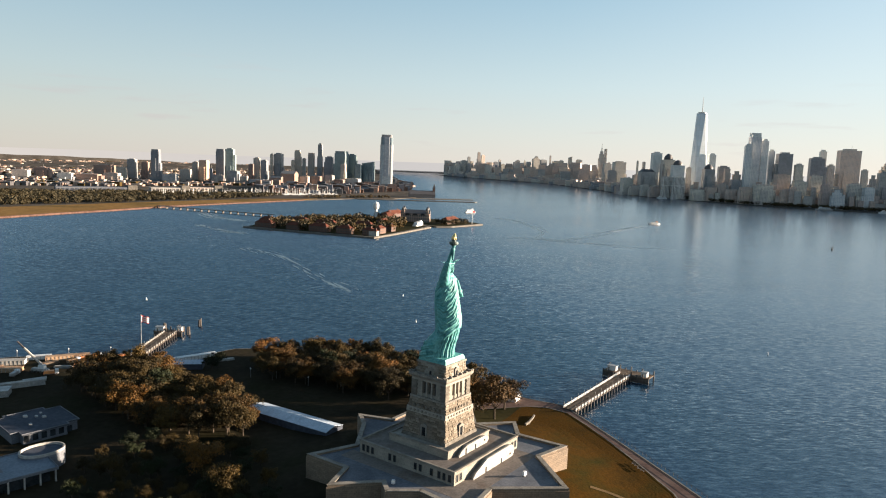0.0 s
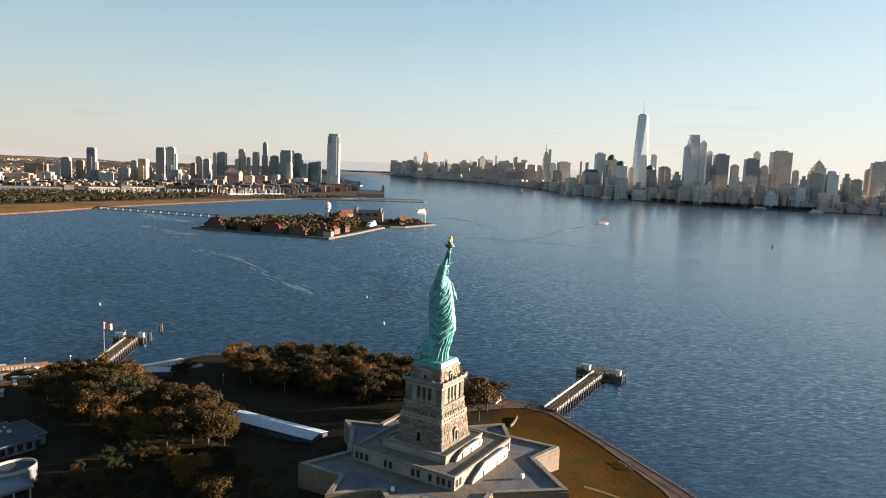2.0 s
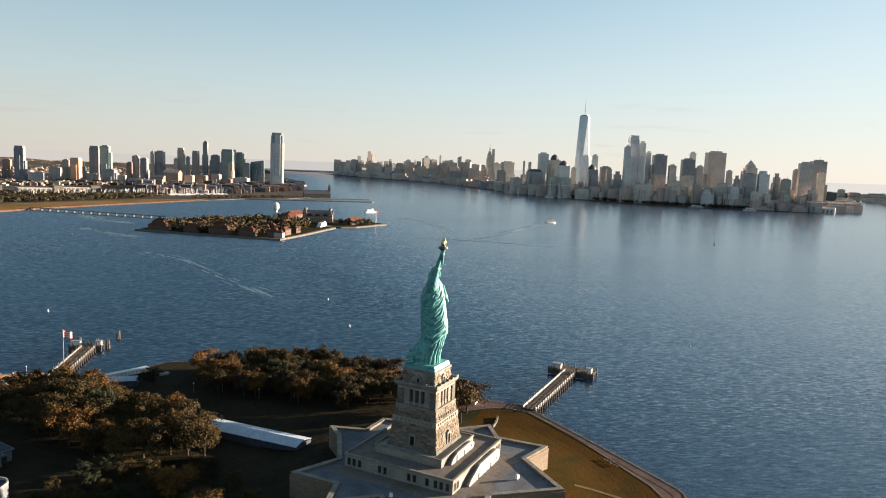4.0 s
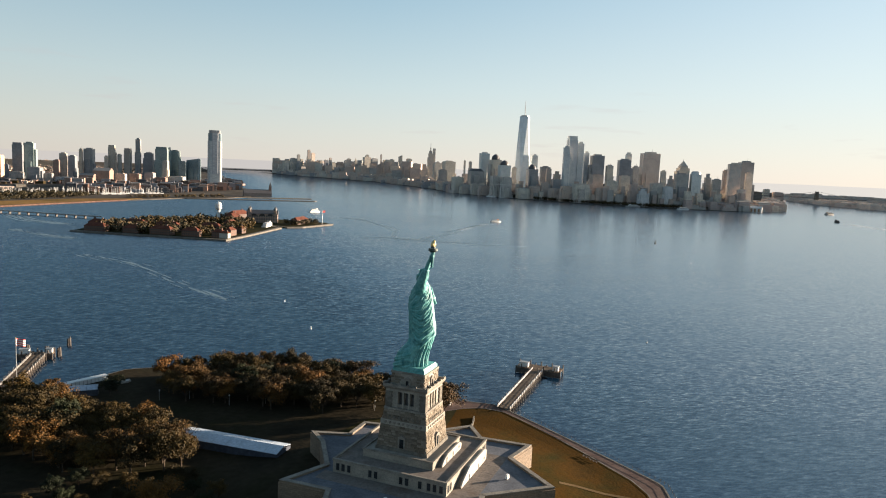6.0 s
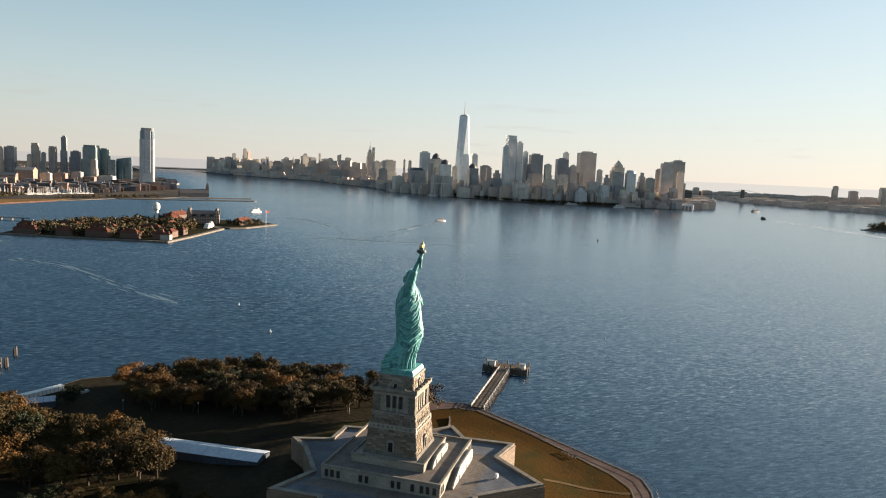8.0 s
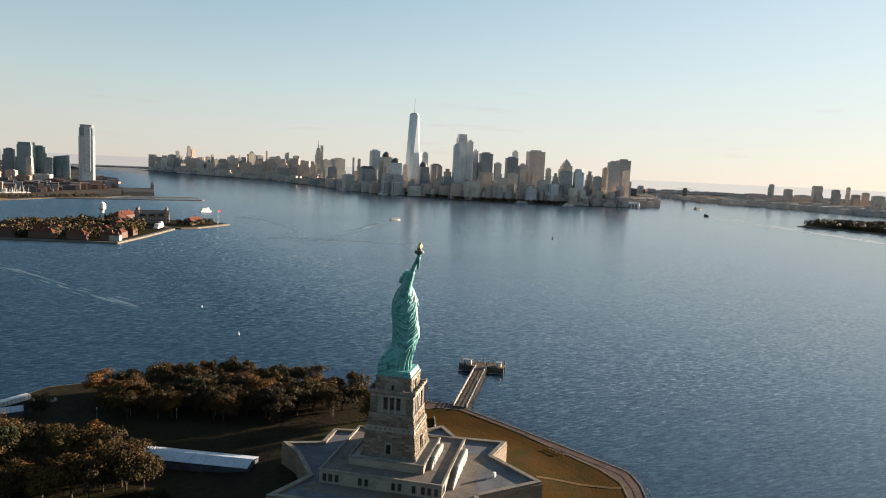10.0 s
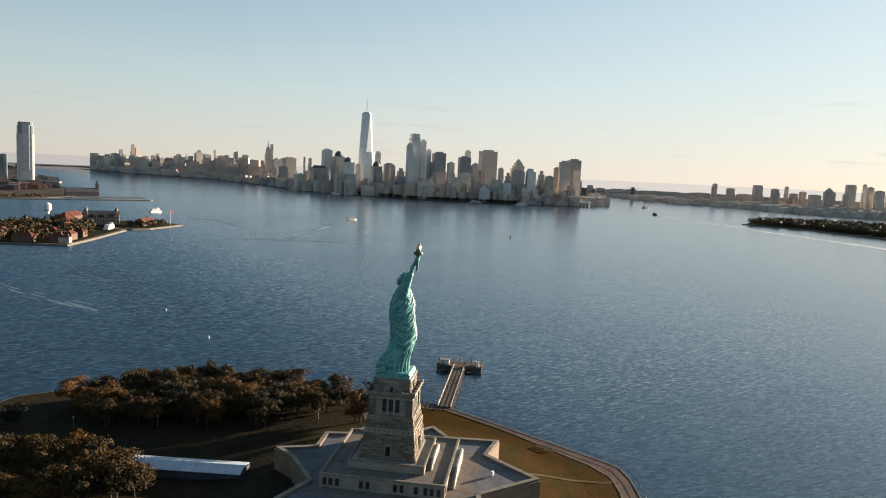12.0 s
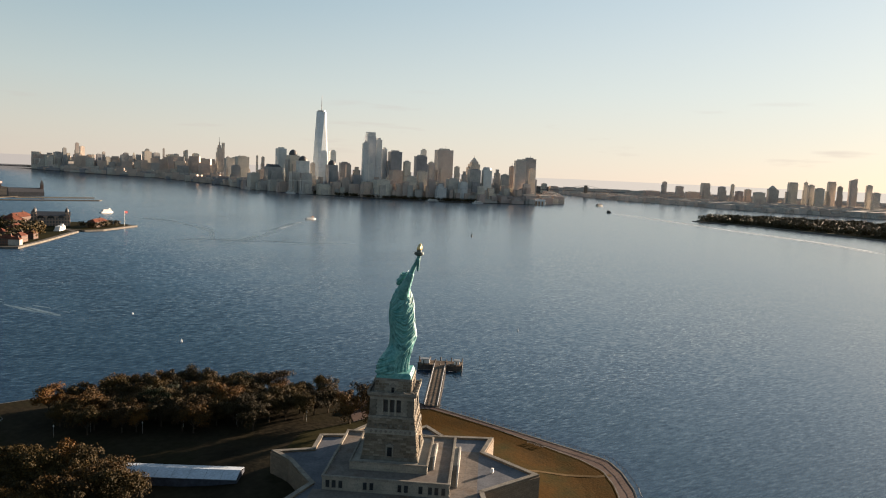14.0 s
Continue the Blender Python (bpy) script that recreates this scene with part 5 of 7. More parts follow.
def pier(name, label, ax, ay, bx, by, w, z=3.4, head=None, railmat=CONCRETE):
    """A timber pier on piles with white side rails, and a cross head."""
    ang = math.degrees(math.atan2(by - ay, bx - ax))
    l = math.hypot(bx - ax, by - ay)
    t = thing(name, label, "pier", m=frame_of(ax, ay, 0, ang))
    n = int(l / 2.4)
    for k in range(n):
        bm = bmesh.new()
        box(bm, l * k / n + .03, -w / 2, z - .25, l * (k + 1) / n - .03, w / 2, z)
        part("deck_plank", bm, TIMBER, t)
    for sy in (-1, 1):
        bm = bmesh.new()
        box(bm, 0, sy * w / 2 - .2, z - .9, l, sy * w / 2 + .2, z - .25)
        part("edge_beam", bm, PILE, t)
        for z0, z1 in ((.1, .28), (.55, .68), (.95, 1.1)):
            bm = bmesh.new()
            box(bm, 0, sy * w / 2 - .14, z + z0, l, sy * w / 2 + .14, z + z1)
            part("side_rail", bm, railmat, t, "pale painted side rail")
        for k in range(int(l / 4) + 1):
            bm = bmesh.new()
            cyl(bm, (4 * k + .3, sy * w * .42, -2), (4 * k + .3, sy * w * .42, z - .3), .28, .25, 8)
            part("pile", bm, PILE, t)
        for k in range(int(l / 4) + 1):
            bm = bmesh.new()
            cyl(bm, (4 * k + 1.8, sy * (w / 2 + .45), -2), (4 * k + 1.8, sy * (w / 2 + .45), z + 1.7), .26, .22, 7)
            part("fender_post", bm, PILE, t)
        for k in range(int(l / 8) + 1):
            bm = bmesh.new()
            cyl(bm, (8 * k + .5, sy * (w / 2 - .3), z), (8 * k + .5, sy * (w / 2 - .3), z + 3.2), .07, .05, 6)
            part("lamp_post", bm, STEEL, t)
    if head:
        hl, hw, off = head
        bm = bmesh.new()
        box(bm, l, off - hl / 2, z - .5, l + hw, off + hl / 2, z)
        part("head_deck", bm, TIMBER, t)
        for k in range(9):
            for x in (l + .2, l + hw - .2):
                bm = bmesh.new()
                y = off - hl / 2 + hl * k / 8
                cyl(bm, (x, y, -2), (x, y, z + (2.4 if (k + (x > l + 1)) % 2 else 1.0)), .4, .36, 8)
                part("fender_post", bm, PILE, t)
        bm = bmesh.new()
        box(bm, l - .1, off - hl / 2, 0.2, l + .4, off + hl / 2, z - .5)
        part("fender_wall", bm, PILE, t)
        for y, s in ((off + hl * .34, 2.6), (off - hl * .38, 1.6)):
            bm = bmesh.new()
            box(bm, l + 2, y - s, z, l + 5, y + s, z + 2.6)
            hut = part("hut", bm, WHITE, t, "small white hut")
            bm = bmesh.new()
            box(bm, l + 1.7, y - s - .3, z + 2.6, l + 5.3, y + s + .3, z + 2.85)
            part("hut_roof", bm, STEEL, hut)
    return t


pier("pier", "timber pier with white rails and a cross head", 87.8, 49.4, 150.5, 91.5, 6.6, 3.6, (27, 10, 0), WHITE)
pier("pier", "long timber dock with white rails and mooring piles", -115, 193, -96, 250, 7.5, 3.4, (18, 6, 2))


def mooring(x, y, n):
    t = thing("mooring_piles", "cluster of dark timber mooring piles in the water", "pile")
    r = random.Random(int(x * 13 + y))
    for k in range(n):
        bm = bmesh.new()
        a, d = 2 * math.pi * k / n, 0.7
        cyl(bm, (x + 1.6 * d * math.cos(a), y + 1.6 * d * math.sin(a), -3), (x + d * math.cos(a), y + d * math.sin(a), 4.5 + r.uniform(0, 1.5)), .4, .34, 8)
        part("pile", bm, PILE, t)


for x, y in ((-77, 277), (-85, 254), (-91, 258), (-100, 268)):
    mooring(x, y, 6)

# flagpole with a striped flag
fp = thing("flagpole", "tall white flagpole with a striped flag", "flagpole", m=frame_of(-111, 188, 3, 0))
bm = bmesh.new()
cyl(bm, (0, 0, 0), (0, 0, 26), .22, .1, 8)
part("pole", bm, STEEL, fp)
bm = bmesh.new()
cyl(bm, (0, 0, 26), (0, 0, 26.5), .25, .05, 8)
part("finial", bm, GOLD, fp)
for k in range(7):
    bm = bmesh.new()
    rows = []
    for i in range(9):
        rows.append([Vector((.15 + .5 * i, .5 * math.sin(i * .8) - .05, 22.0 + .55 * j - .12 * i)) for j in (k, k + 1)])
    for sgn in (0, .08):
        vv = [[bm.verts.new(p + Vector((0, sgn, 0))) for p in r] for r in rows]
        for a, b in zip(vv, vv[1:]):
            bm.faces.new((a[0], b[0], b[1], a[1]))
    part("flag_stripe", bm, RED if k % 2 == 0 else WHITE, fp)


def lamp_post(x, y):
    t = thing("lamp_post", "slender grey lamp post in the park", "lamp post", "park lamps", frame_of(x, y, ground_up(x, y), 0))
    bm = bmesh.new()
    cyl(bm, (0, 0, 0), (0, 0, 4.6), .12, .08, 8)
    part("post", bm, STEEL, t)
    bm = bmesh.new()
    cyl(bm, (0, 0, 4.6), (0, 0, 5.3), .3, .18, 10)
    part("lantern", bm, WHITE, t)


for x, y in ((-55, 140), (-42, 135), (-28, 118), (-12, 112), (6, 98), (30, 78), (46, 66)):
    lamp_post(x, y)

def bench(x, y, ang):
    t = thing("bench", "dark wooden park bench beside the kerb", "bench", "promenade benches", frame_of(x, y, ground_up(x, y) + .06, ang))
    for z, y0, y1 in ((.42, -.28, -.06), (.42, -.02, .24), (.72, .26, .32), (.92, .30, .36)):
        bm = bmesh.new()
        box(bm, -1.9, y0, z, 1.9, y1, z + (.05 if z < .5 else .14))
        part("slat", bm, PILE, t)
    for px in (-1.6, 0, 1.6):
        bm = bmesh.new()
        box(bm, px - .05, -.25, 0, px + .05, .25, .42)
        box(bm, px - .05, .22, .42, px + .05, .3, 1.05)
        part("leg", bm, SLATE, t)


for y in (-13.2, -17.6):
    bench(80.2 - (y + 15) * -0.1, y, -84)

# notice box and lamps on the terrace
for x, y, a, s in ((20.8, -30.5, 20, 1.0), (-24.5, -23.5, -30, .9)):
    t = thing("spotlight_box", "white floodlight box on the terrace", "floodlight", m=frame_of(x, y, TERRACE + .02, a))
    bm = bmesh.new()
    box(bm, -.7 * s, -.5 * s, .5 * s, .7 * s, .5 * s, 1.9 * s, None, .12)
    part("housing", bm, WHITE, t)
    bm = bmesh.new()
    cyl(bm, (0, 0, 0), (0, 0, .5 * s), .35, .2, 8)
    part("stand", bm, STEEL, t)


# construction yard by the north-west shore
def crane(x, y, ang):
    t = thing("mobile_crane", "white mobile crane with a raised boom in the works yard", "crane", m=frame_of(x, y, 3, ang))
    bm = bmesh.new()
    box(bm, -4.5, -1.4, .9, 4.5, 1.4, 2.2, None, .15)
    part("chassis", bm, STEEL, t)
    for wx in (-3.4, -1.2, 1.2, 3.4):
        for sy in (-1, 1):
            bm = bmesh.new()
            cyl(bm, (wx, sy * 1.0, .65), (wx, sy * 1.5, .65), .65, .65, 12)
            part("wheel", bm, PILE, t)
    bm = bmesh.new()
    box(bm, -3.0, -1.2, 2.2, .5, 1.2, 4.2, None, .2)
    part("cab", bm, WHITE, t)
    bm = bmesh.new()
    cyl(bm, (-2, 0, 3.4), (9, 0, 12.5), .75, .5, 6)
    part("boom", bm, CONCRETE, t)
    bm = bmesh.new()
    cyl(bm, (9, 0, 12.5), (13, 0, 15.8), .42, .35, 6)
    part("boom_tip", bm, PILE, t)


crane(-160, 176, 150)


def works_box(name, x, y, ang, l, w, h, mat, label):
    t = thing(name, label, "site equipment", m=frame_of(x, y, 3.0, ang))
    bm = bmesh.new()
    box(bm, -l / 2, -w / 2, 0, l / 2, w / 2, h, None, .08)
    part("body", bm, mat, t)
    n = max(3, int(l / 2))
    for k in range(n):
        bm = bmesh.new()
        a = -l / 2 + l * (k + .5) / n
        box(bm, a - .12, -w / 2 - .08, .1, a + .12, -w / 2 + .05, h - .1)
        part("rib", bm, STEEL, t)
    bm = bmesh.new()
    box(bm, -l / 2 - .1, -w / 2 - .1, h, l / 2 + .1, w / 2 + .1, h + .15)
    part("lid", bm, mat, t)


for args in (("site_container", -150, 199, 4, 22, 4, 2.4, RUST, "rusty brown works container by the shore"), ("site_container", -131, 187, 30, 15, 4, 3.4, CONCRETE, "pale site cabin by the shore"), ("site_container", -182, 196, -5, 24, 5, 2.4, CONCRETE, "long pale site cabin by the shore"),
             ("site_container", -166, 152, 12, 24, 3, 2.6, CONCRETE, "long grey concrete wall block in the works yard"), ("site_container", -178, 182, -10, 18, 5, 2.0, RUST, "rusty spoil skip in the works yard"), ("flat_barge", -82, 183, 18, 24, 3.5, 2.2, WHITE, "sunlit white flat barge at the shore"), ("site_container", -140, 178, -20, 9, 3, 2.2, ORANGE, "orange steel works container in the yard"),
             ("site_container", -188, 168, 20, 12, 4, 2.4, STEEL, "grey steel container in the works yard"), ("site_container", -124, 193, 14, 8, 3, 2.2, ORANGE, "orange site box by the shore"), ("site_container", -165, 203, 0, 12, 3, 2.0, WHITE, "white site cabin by the shore"), ("site_container", -172, 141, 0, 10, 8, 3.0, STEEL, "grey steel shed in the works yard")):
    works_box(*args)


def truck(x, y, ang, mat, label):
    t = thing("truck", label, "truck", "site trucks", frame_of(x, y, ground_up(x, y), ang))
    for nm, x0, x1, z0, z1, mt in (("cab", 1.8, 3.6, .6, 2.8, WHITE), ("load_bed", -3.4, 1.6, .9, 2.3, mat), ("chassis", -3.4, 3.4, .5, .9, PILE)):
        bm = bmesh.new()
        box(bm, x0, -1.15, z0, x1, 1.15, z1, None, .1)
        part(nm, bm, mt, t)
    for wx in (-2.4, 2.5):
        for sy in (-1, 1):
            bm = bmesh.new()
            cyl(bm, (wx, sy * .85, .5), (wx, sy * 1.2, .5), .5, .5, 10)
            part("wheel", bm, PILE, t)


def timber_stack(x, y, ang, n, l, mat, label):
    t = thing("timber_stack", label, "building material", "stacks in the yard", frame_of(x, y, ground_up(x, y), ang))
    r = random.Random(int(x * 3 + y))
    for k in range(n):
        bm = bmesh.new()
        box(bm, -l / 2 + r.uniform(-.8, .8), -1.6 + (k % 4) * .8, .5 * (k // 4), l / 2 + r.uniform(-.8, .8), -.9 + (k % 4) * .8, .5 * (k // 4) + .42)
        part("beam", bm, mat, t)


for x, y, a, mat, lb in ((-154, 170, 10, ORANGE, "white truck with an orange load bed"), (-146, 190, 40, RUST, "white truck with a rusty load bed"), (-171, 172, 75, STEEL, "white truck with a grey load bed"), (-120, 181, -20, WHITE, "white box truck near the dock"), (-136, 199, 5, STEEL, "white truck with a grey bed at the shore")):
    truck(x, y, a, mat, lb)
for x, y, a, n, l, mat, lb in ((-158, 190, 20, 12, 9, TIMBER, "stack of weathered timber beams"), (-176, 200, 0, 12, 12, CONCRETE, "stack of pale concrete beams"), (-141, 195, 32, 16, 12, ORANGE, "stack of orange steel beams"), (-128, 180, 10, 8, 8, TIMBER, "stack of timber beams in the yard"), (-160, 160, 15, 12, 10, STEEL, "stack of grey steel beams"), (-186, 188, 10, 12, 12, RUST, "stack of rusty beams"), (-150, 182, -10, 10, 8, CONCRETE, "stack of pale concrete slabs"), (-105, 188, 5, 8, 7, TIMBER, "stack of timber near the dock"), (-66, 176, 10, 8, 9, CONCRETE, "pale stone blocks at the shore")):
    timber_stack(x, y, a, n, l, mat, lb)
for x, y in ((-150, 203), (-128, 201), (-176, 205)):
    lamp_post(x, y)
works_box("kiosk", 68, 70, 40, 7, 4, 2.8, WHITE, "small white kiosk by the promenade")


# ---- boats and buoys ----
def hull(bm, l, w, h, z=0.0):
    rings = []
    for zz, k in ((z - .5, .82), (z + h * .5, .95), (z + h, 1.0)):
        rings.append([Vector((x * l / 2 * (1 if x < 0 else .93 + .07 * k), y * w / 2 * k, zz)) for x, y in ((-1, -.85), (-.3, -1), (.4, -.95), (.8, -.5), (1, 0), (.8, .5), (.4, .95), (-.3, 1), (-1, .85))])
    ring_stack(bm, rings)


def boat(name, x, y, ang, l, w, decks, label, hullmat, housemat, trim=None):
    p, s = far(x, y)
    t = thing(name, label, "boat", m=Matrix.Translation(p) @ Matrix.Rotation(radians(ang), 4, 'Z') @ Matrix.Scale(s, 4))
    bm = bmesh.new()
    hull(bm, l, w, .09 * l)
    part("hull", bm, hullmat, t)
    z = .09 * l
    for k in range(decks):
        bm = bmesh.new()
        a = l * (.40 - .05 * k)
        box(bm, -a, -w * .38, z, a * .75, w * .38, z + 2.6, None, .15)
        d = part("deckhouse", bm, housemat, t)
        bm = bmesh.new()
        box(bm, -a * .94, -w * .38 - .05, z + .9, a * .68, w * .38 + .05, z + 1.9)
        part("window_band", bm, GLASS, d)
        z += 2.7
    bm = bmesh.new()
    box(bm, l * .12, -w * .2, z, l * .24, w * .2, z + 2.2, None, .2)
    part("wheelhouse", bm, trim or housemat, t)
    bm = bmesh.new()
    cyl(bm, (-l * .05, 0, z), (-l * .05, 0, z + 5), .15, .08, 6)
    part("mast", bm, STEEL, t)
    return t


def slick(label, pts, w, mat=SLICK, strands=9, seed=1):
    """A pale streak left on the water: many thin broken strands along one line."""
    r = random.Random(seed + int(pts[0][0]))
    bm = bmesh.new()
    m = 16
    n = (len(pts) - 1) * m
    line = []
    for i in range(n + 1):
        k = min(i // m, len(pts) - 2)
        f = i / m - k
        p0, p1, p2, p3 = (Vector(pts[min(max(q, 0), len(pts) - 1)]) for q in (k - 1, k, k + 1, k + 2))
        c = 0.5 * ((2 * p1) + (p2 - p0) * f + (2 * p0 - 5 * p1 + 4 * p2 - p3) * f * f + (3 * p1 - p0 - 3 * p2 + p3) * f ** 3)
        d = (p2 - p1).normalized()
        line.append((c, Vector((-d.y, d.x))))
    for s in range(strands * 3):
        i0 = r.randrange(0, n - 3)
        i1 = min(n, i0 + r.randrange(5, 18))
        off, hw = r.gauss(0, w), w * r.uniform(0.10, 0.42)
        drift = r.uniform(-0.5, 0.5) * w
        last = None
        for i in range(i0, i1 + 1):
            q = (i - i0) / (i1 - i0)
            c, side = line[i]
            o = off + drift * q + w * 0.35 * noise.noise(Vector((i * .3, s * 3.1, 0)))
            h = hw * math.sin(math.pi * (0.02 + 0.96 * q))
            cur = [bm.verts.new(far(*(c + side * (o + h * e)), .05 + .002 * s)[0]) for e in (-1, 1)]
            if last:
                bm.faces.new((last[0], cur[0], cur[1], last[1]))
            last = cur
    tagged(part("water_slick", bm, mat), label, "water", kind="stuff")


slick("pale smooth streak of an old wake", [(-10, 730), (8, 680), (25, 624), (38, 519), (50, 438), (60, 385)], 5.0)
slick("pale curved wake near the low bridge", [(-60, 1045), (-45, 1000), (-27, 943), (13, 891)], 5.0)
slick("pale curved wake near the low bridge", [(-45, 1345), (-19, 1194), (33, 1110)], 6.0)
slick("pale smooth streak of an old wake", [(597, 1239), (611, 1122), (555, 919), (470, 790)], 5.0)
slick("pale spreading wake behind the ferry", [(455, 760), (522, 776), (653, 872), (800, 985), (872, 1024)], 6.0)
slick("pale spreading wake behind the ferry", [(430, 830), (486, 790), (528, 733), (573, 690), (640, 640)], 9.0)
slick("long foaming wake behind the tugboat", [(2330, 925), (2145, 703), (1832, 345), (1621, 103), (1456, -41)], 9.0, FOAM, 14)
boat("ferry", 930, 1070, -8, 29, 8, 1, "white and orange harbour ferry under way", WHITE, WHITE, ORANGE)
slick("churned wake close behind the ferry", [(886, 1030), (840, 1010), (780, 968), (700, 905)], 2.5, FOAM, 8)
boat("tugboat", 2326, 933, 50, 30, 9, 2, "dark tugboat under way", PILE, SLATE)
boat("ferry", 2931, 1248, 170, 55, 12, 2, "grey ferry far off", STEEL, CONCRETE)
boat("ferry", 600, 1375, 10, 32, 9, 2, "white tour boat behind the small island", WHITE, WHITE)
boat("ferry", 338, 1012, 50, 44, 10, 2, "white tour boat moored in the ferry slip", WHITE, WHITE)
boat("ferry", 2150, 1660, 150, 60, 14, 2, "white ferry at the city shore", STEEL, WHITE)
boat("ferry", 2290, 1520, 150, 50, 12, 2, "long white boat at the city shore", WHITE, WHITE)
boat("ferry", 1945, 2330, 110, 50, 12, 1, "white boat at the city shore", WHITE, WHITE)


def buoy(x, y, s, mat, label):
    t = thing("buoy", label, "buoy", m=frame_of(x, y, 0, 0))
    bm = bmesh.new()
    cyl(bm, (0, 0, -.5 * s), (0, 0, .8 * s), 1.0 * s, .9 * s, 12)
    part("float", bm, mat, t)
    bm = bmesh.new()
    cyl(bm, (0, 0, .8 * s), (0, 0, 3.2 * s), .55 * s, .18 * s, 8)
    part("cage", bm, mat, t)


for x, y, s, mat, lb in ((78, 256, .7, WHITE, "small white buoy floating in open water"), (-116, 380, .7, WHITE, "small white buoy floating in open water"), (945, 618, 1.8, PILE, "dark channel buoy floating in open water"), (283, 115, .5, WHITE, "small white buoy floating in open water"), (100, 358, .5, WHITE, "small white buoy floating in open water")):
    buoy(x, y, s, mat, lb)

# ---- the small island behind ----
def far_woods(name, label, poly, n, seed, hr, z=2.0):
    """A wood seen from far: thousands of leaf clumps on many crowns."""
    r = random.Random(seed)
    xs, ys = [p[0] for p in poly], [p[1] for p in poly]
    for mt in (HAZED_WOODS, HAZED_WOODS, OLIVE):
        verts, faces = [], []
        made = 0
        while made < n // 3:
            x, y = r.uniform(min(xs), max(xs)), r.uniform(min(ys), max(ys))
            if not inside(x, y, poly):
                continue
            made += 1
            h = r.uniform(*hr)
            for _ in range(64):
                d = Vector((r.gauss(0, 1), r.gauss(0, 1), r.gauss(0, .8))).normalized() * r.uniform(.75, 1.1)
                p = Vector((x + d.x * h * .5, y + d.y * h * .5, z + h * .55 + d.z * h * .42))
                u = Vector((r.gauss(0, 1), r.gauss(0, 1), r.gauss(0, 1))).normalized()
                nn = (d + u * .6).normalized()
                w = nn.cross(u).normalized()
                e = w.cross(nn)
                s = h * .095 * r.uniform(.7, 1.4)
                b = len(verts)
                verts += [p - w * s, p + e * s, p + w * s, p - e * s]
                faces.append((b, b + 1, b + 2, b + 3))
        me = bpy.data.meshes.new(name)
        me.from_pydata(verts, [], faces)
        me.materials.append(mt)
        tagged(new(name, me), label, "trees", kind="stuff")


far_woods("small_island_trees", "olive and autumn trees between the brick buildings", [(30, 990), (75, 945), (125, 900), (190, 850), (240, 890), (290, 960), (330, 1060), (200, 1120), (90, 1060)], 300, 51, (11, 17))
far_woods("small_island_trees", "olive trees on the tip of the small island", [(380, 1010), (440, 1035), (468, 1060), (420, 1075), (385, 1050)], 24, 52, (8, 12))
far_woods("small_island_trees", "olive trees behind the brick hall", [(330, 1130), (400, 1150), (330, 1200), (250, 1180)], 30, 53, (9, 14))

def brick_house(x, y, ang, l, w, h, label="red brick building with a red tiled hip roof", wall=BRICKWALL):
    t = thing("brick_building", label, "building", "brick buildings on the small island", frame_of(x, y, 2.0, ang))
    bm = bmesh.new()
    box(bm, -l / 2, -w / 2, -1, l / 2, w / 2, h)
    part("wall", bm, wall, t)
    bm = bmesh.new()
    v = [bm.verts.new(c) for c in ((-l / 2 - .6, -w / 2 - .6, h), (l / 2 + .6, -w / 2 - .6, h), (l / 2 + .6, w / 2 + .6, h), (-l / 2 - .6, w / 2 + .6, h), (-l / 2 + w * .45, 0, h + w * .38), (l / 2 - w * .45, 0, h + w * .38))]
    for f in ((3, 2, 1, 0), (0, 1, 5, 4), (2, 3, 4, 5), (1, 2, 5), (3, 0, 4)):
        bm.faces.new([v[i] for i in f])
    rf = part("roof", bm, TILE, t)
    bm = bmesh.new()
    box(bm, l * .2, -1, h + w * .1, l * .2 + 1.6, 1, h + w * .5)
    part("chimney", bm, BRICKWALL, rf)


for x, y, a, l, w, h in ((48, 975, -45, 34, 14, 8), (92, 935, -44, 26, 14, 8), (128, 905, -44, 34, 14, 9), (163, 872, -44, 26, 13, 9), (196, 845, -44, 18, 12, 9), (222, 872, 46, 20, 12, 9), (250, 905, 46, 16, 12, 8), (150, 960, -44, 40, 14, 10), (210, 930, -44, 34, 14, 10), (110, 1010, -44, 40, 14, 10), (260, 985, 46, 34, 14, 10), (60, 1030, -44, 30, 14, 9)):
    brick_house(x, y, a, l, w, h, "red brick building with a red tiled hip roof" if h < 10 else "tall red brick building with a red tiled roof among trees", BRICKWALL)
brick_house(202, 836, -44, 14, 9, 8, "white gabled pavilion with a red roof at the water", CONCRETE)
# main hall with four corner towers
HALLWALL = facade("brick_and_limestone", (0.330, 0.235, 0.185), (0.060, 0.055, 0.052), (0.110, 0.100, 0.092), 4.5, 6.0, 0.8, 0.4)
hallm = frame_of(360, 1096, 2, -25) @ Matrix.Scale(0.9, 4)
hall = thing("brick_hall", "large red brick hall with four domed corner towers", "building", m=hallm)
bm = bmesh.new()
box(bm, -32, -14, -1, 32, 14, 19)
part("wall", bm, HALLWALL, hall)
bm = bmesh.new()
gable_block(bm, 66, 30, .5, 8, Matrix.Translation((0, 0, 19)))
part("roof", bm, SLATE, hall)
for k in (-1, 0, 1):
    bm = bmesh.new()
    ring_stack(bm, [[Vector((k * 17 + 5.5 * math.cos(a) if i < 2 else k * 17 + 4.6 * math.cos(a), yy, 4 + (11 + 5.5 * math.sin(a)))) for a in (math.pi * j / 12 for j in range(13))] for i, yy in ((0, -14.4), (1, -13.9))])
    part("arched_window", bm, GLASS, hall, "tall arched window")
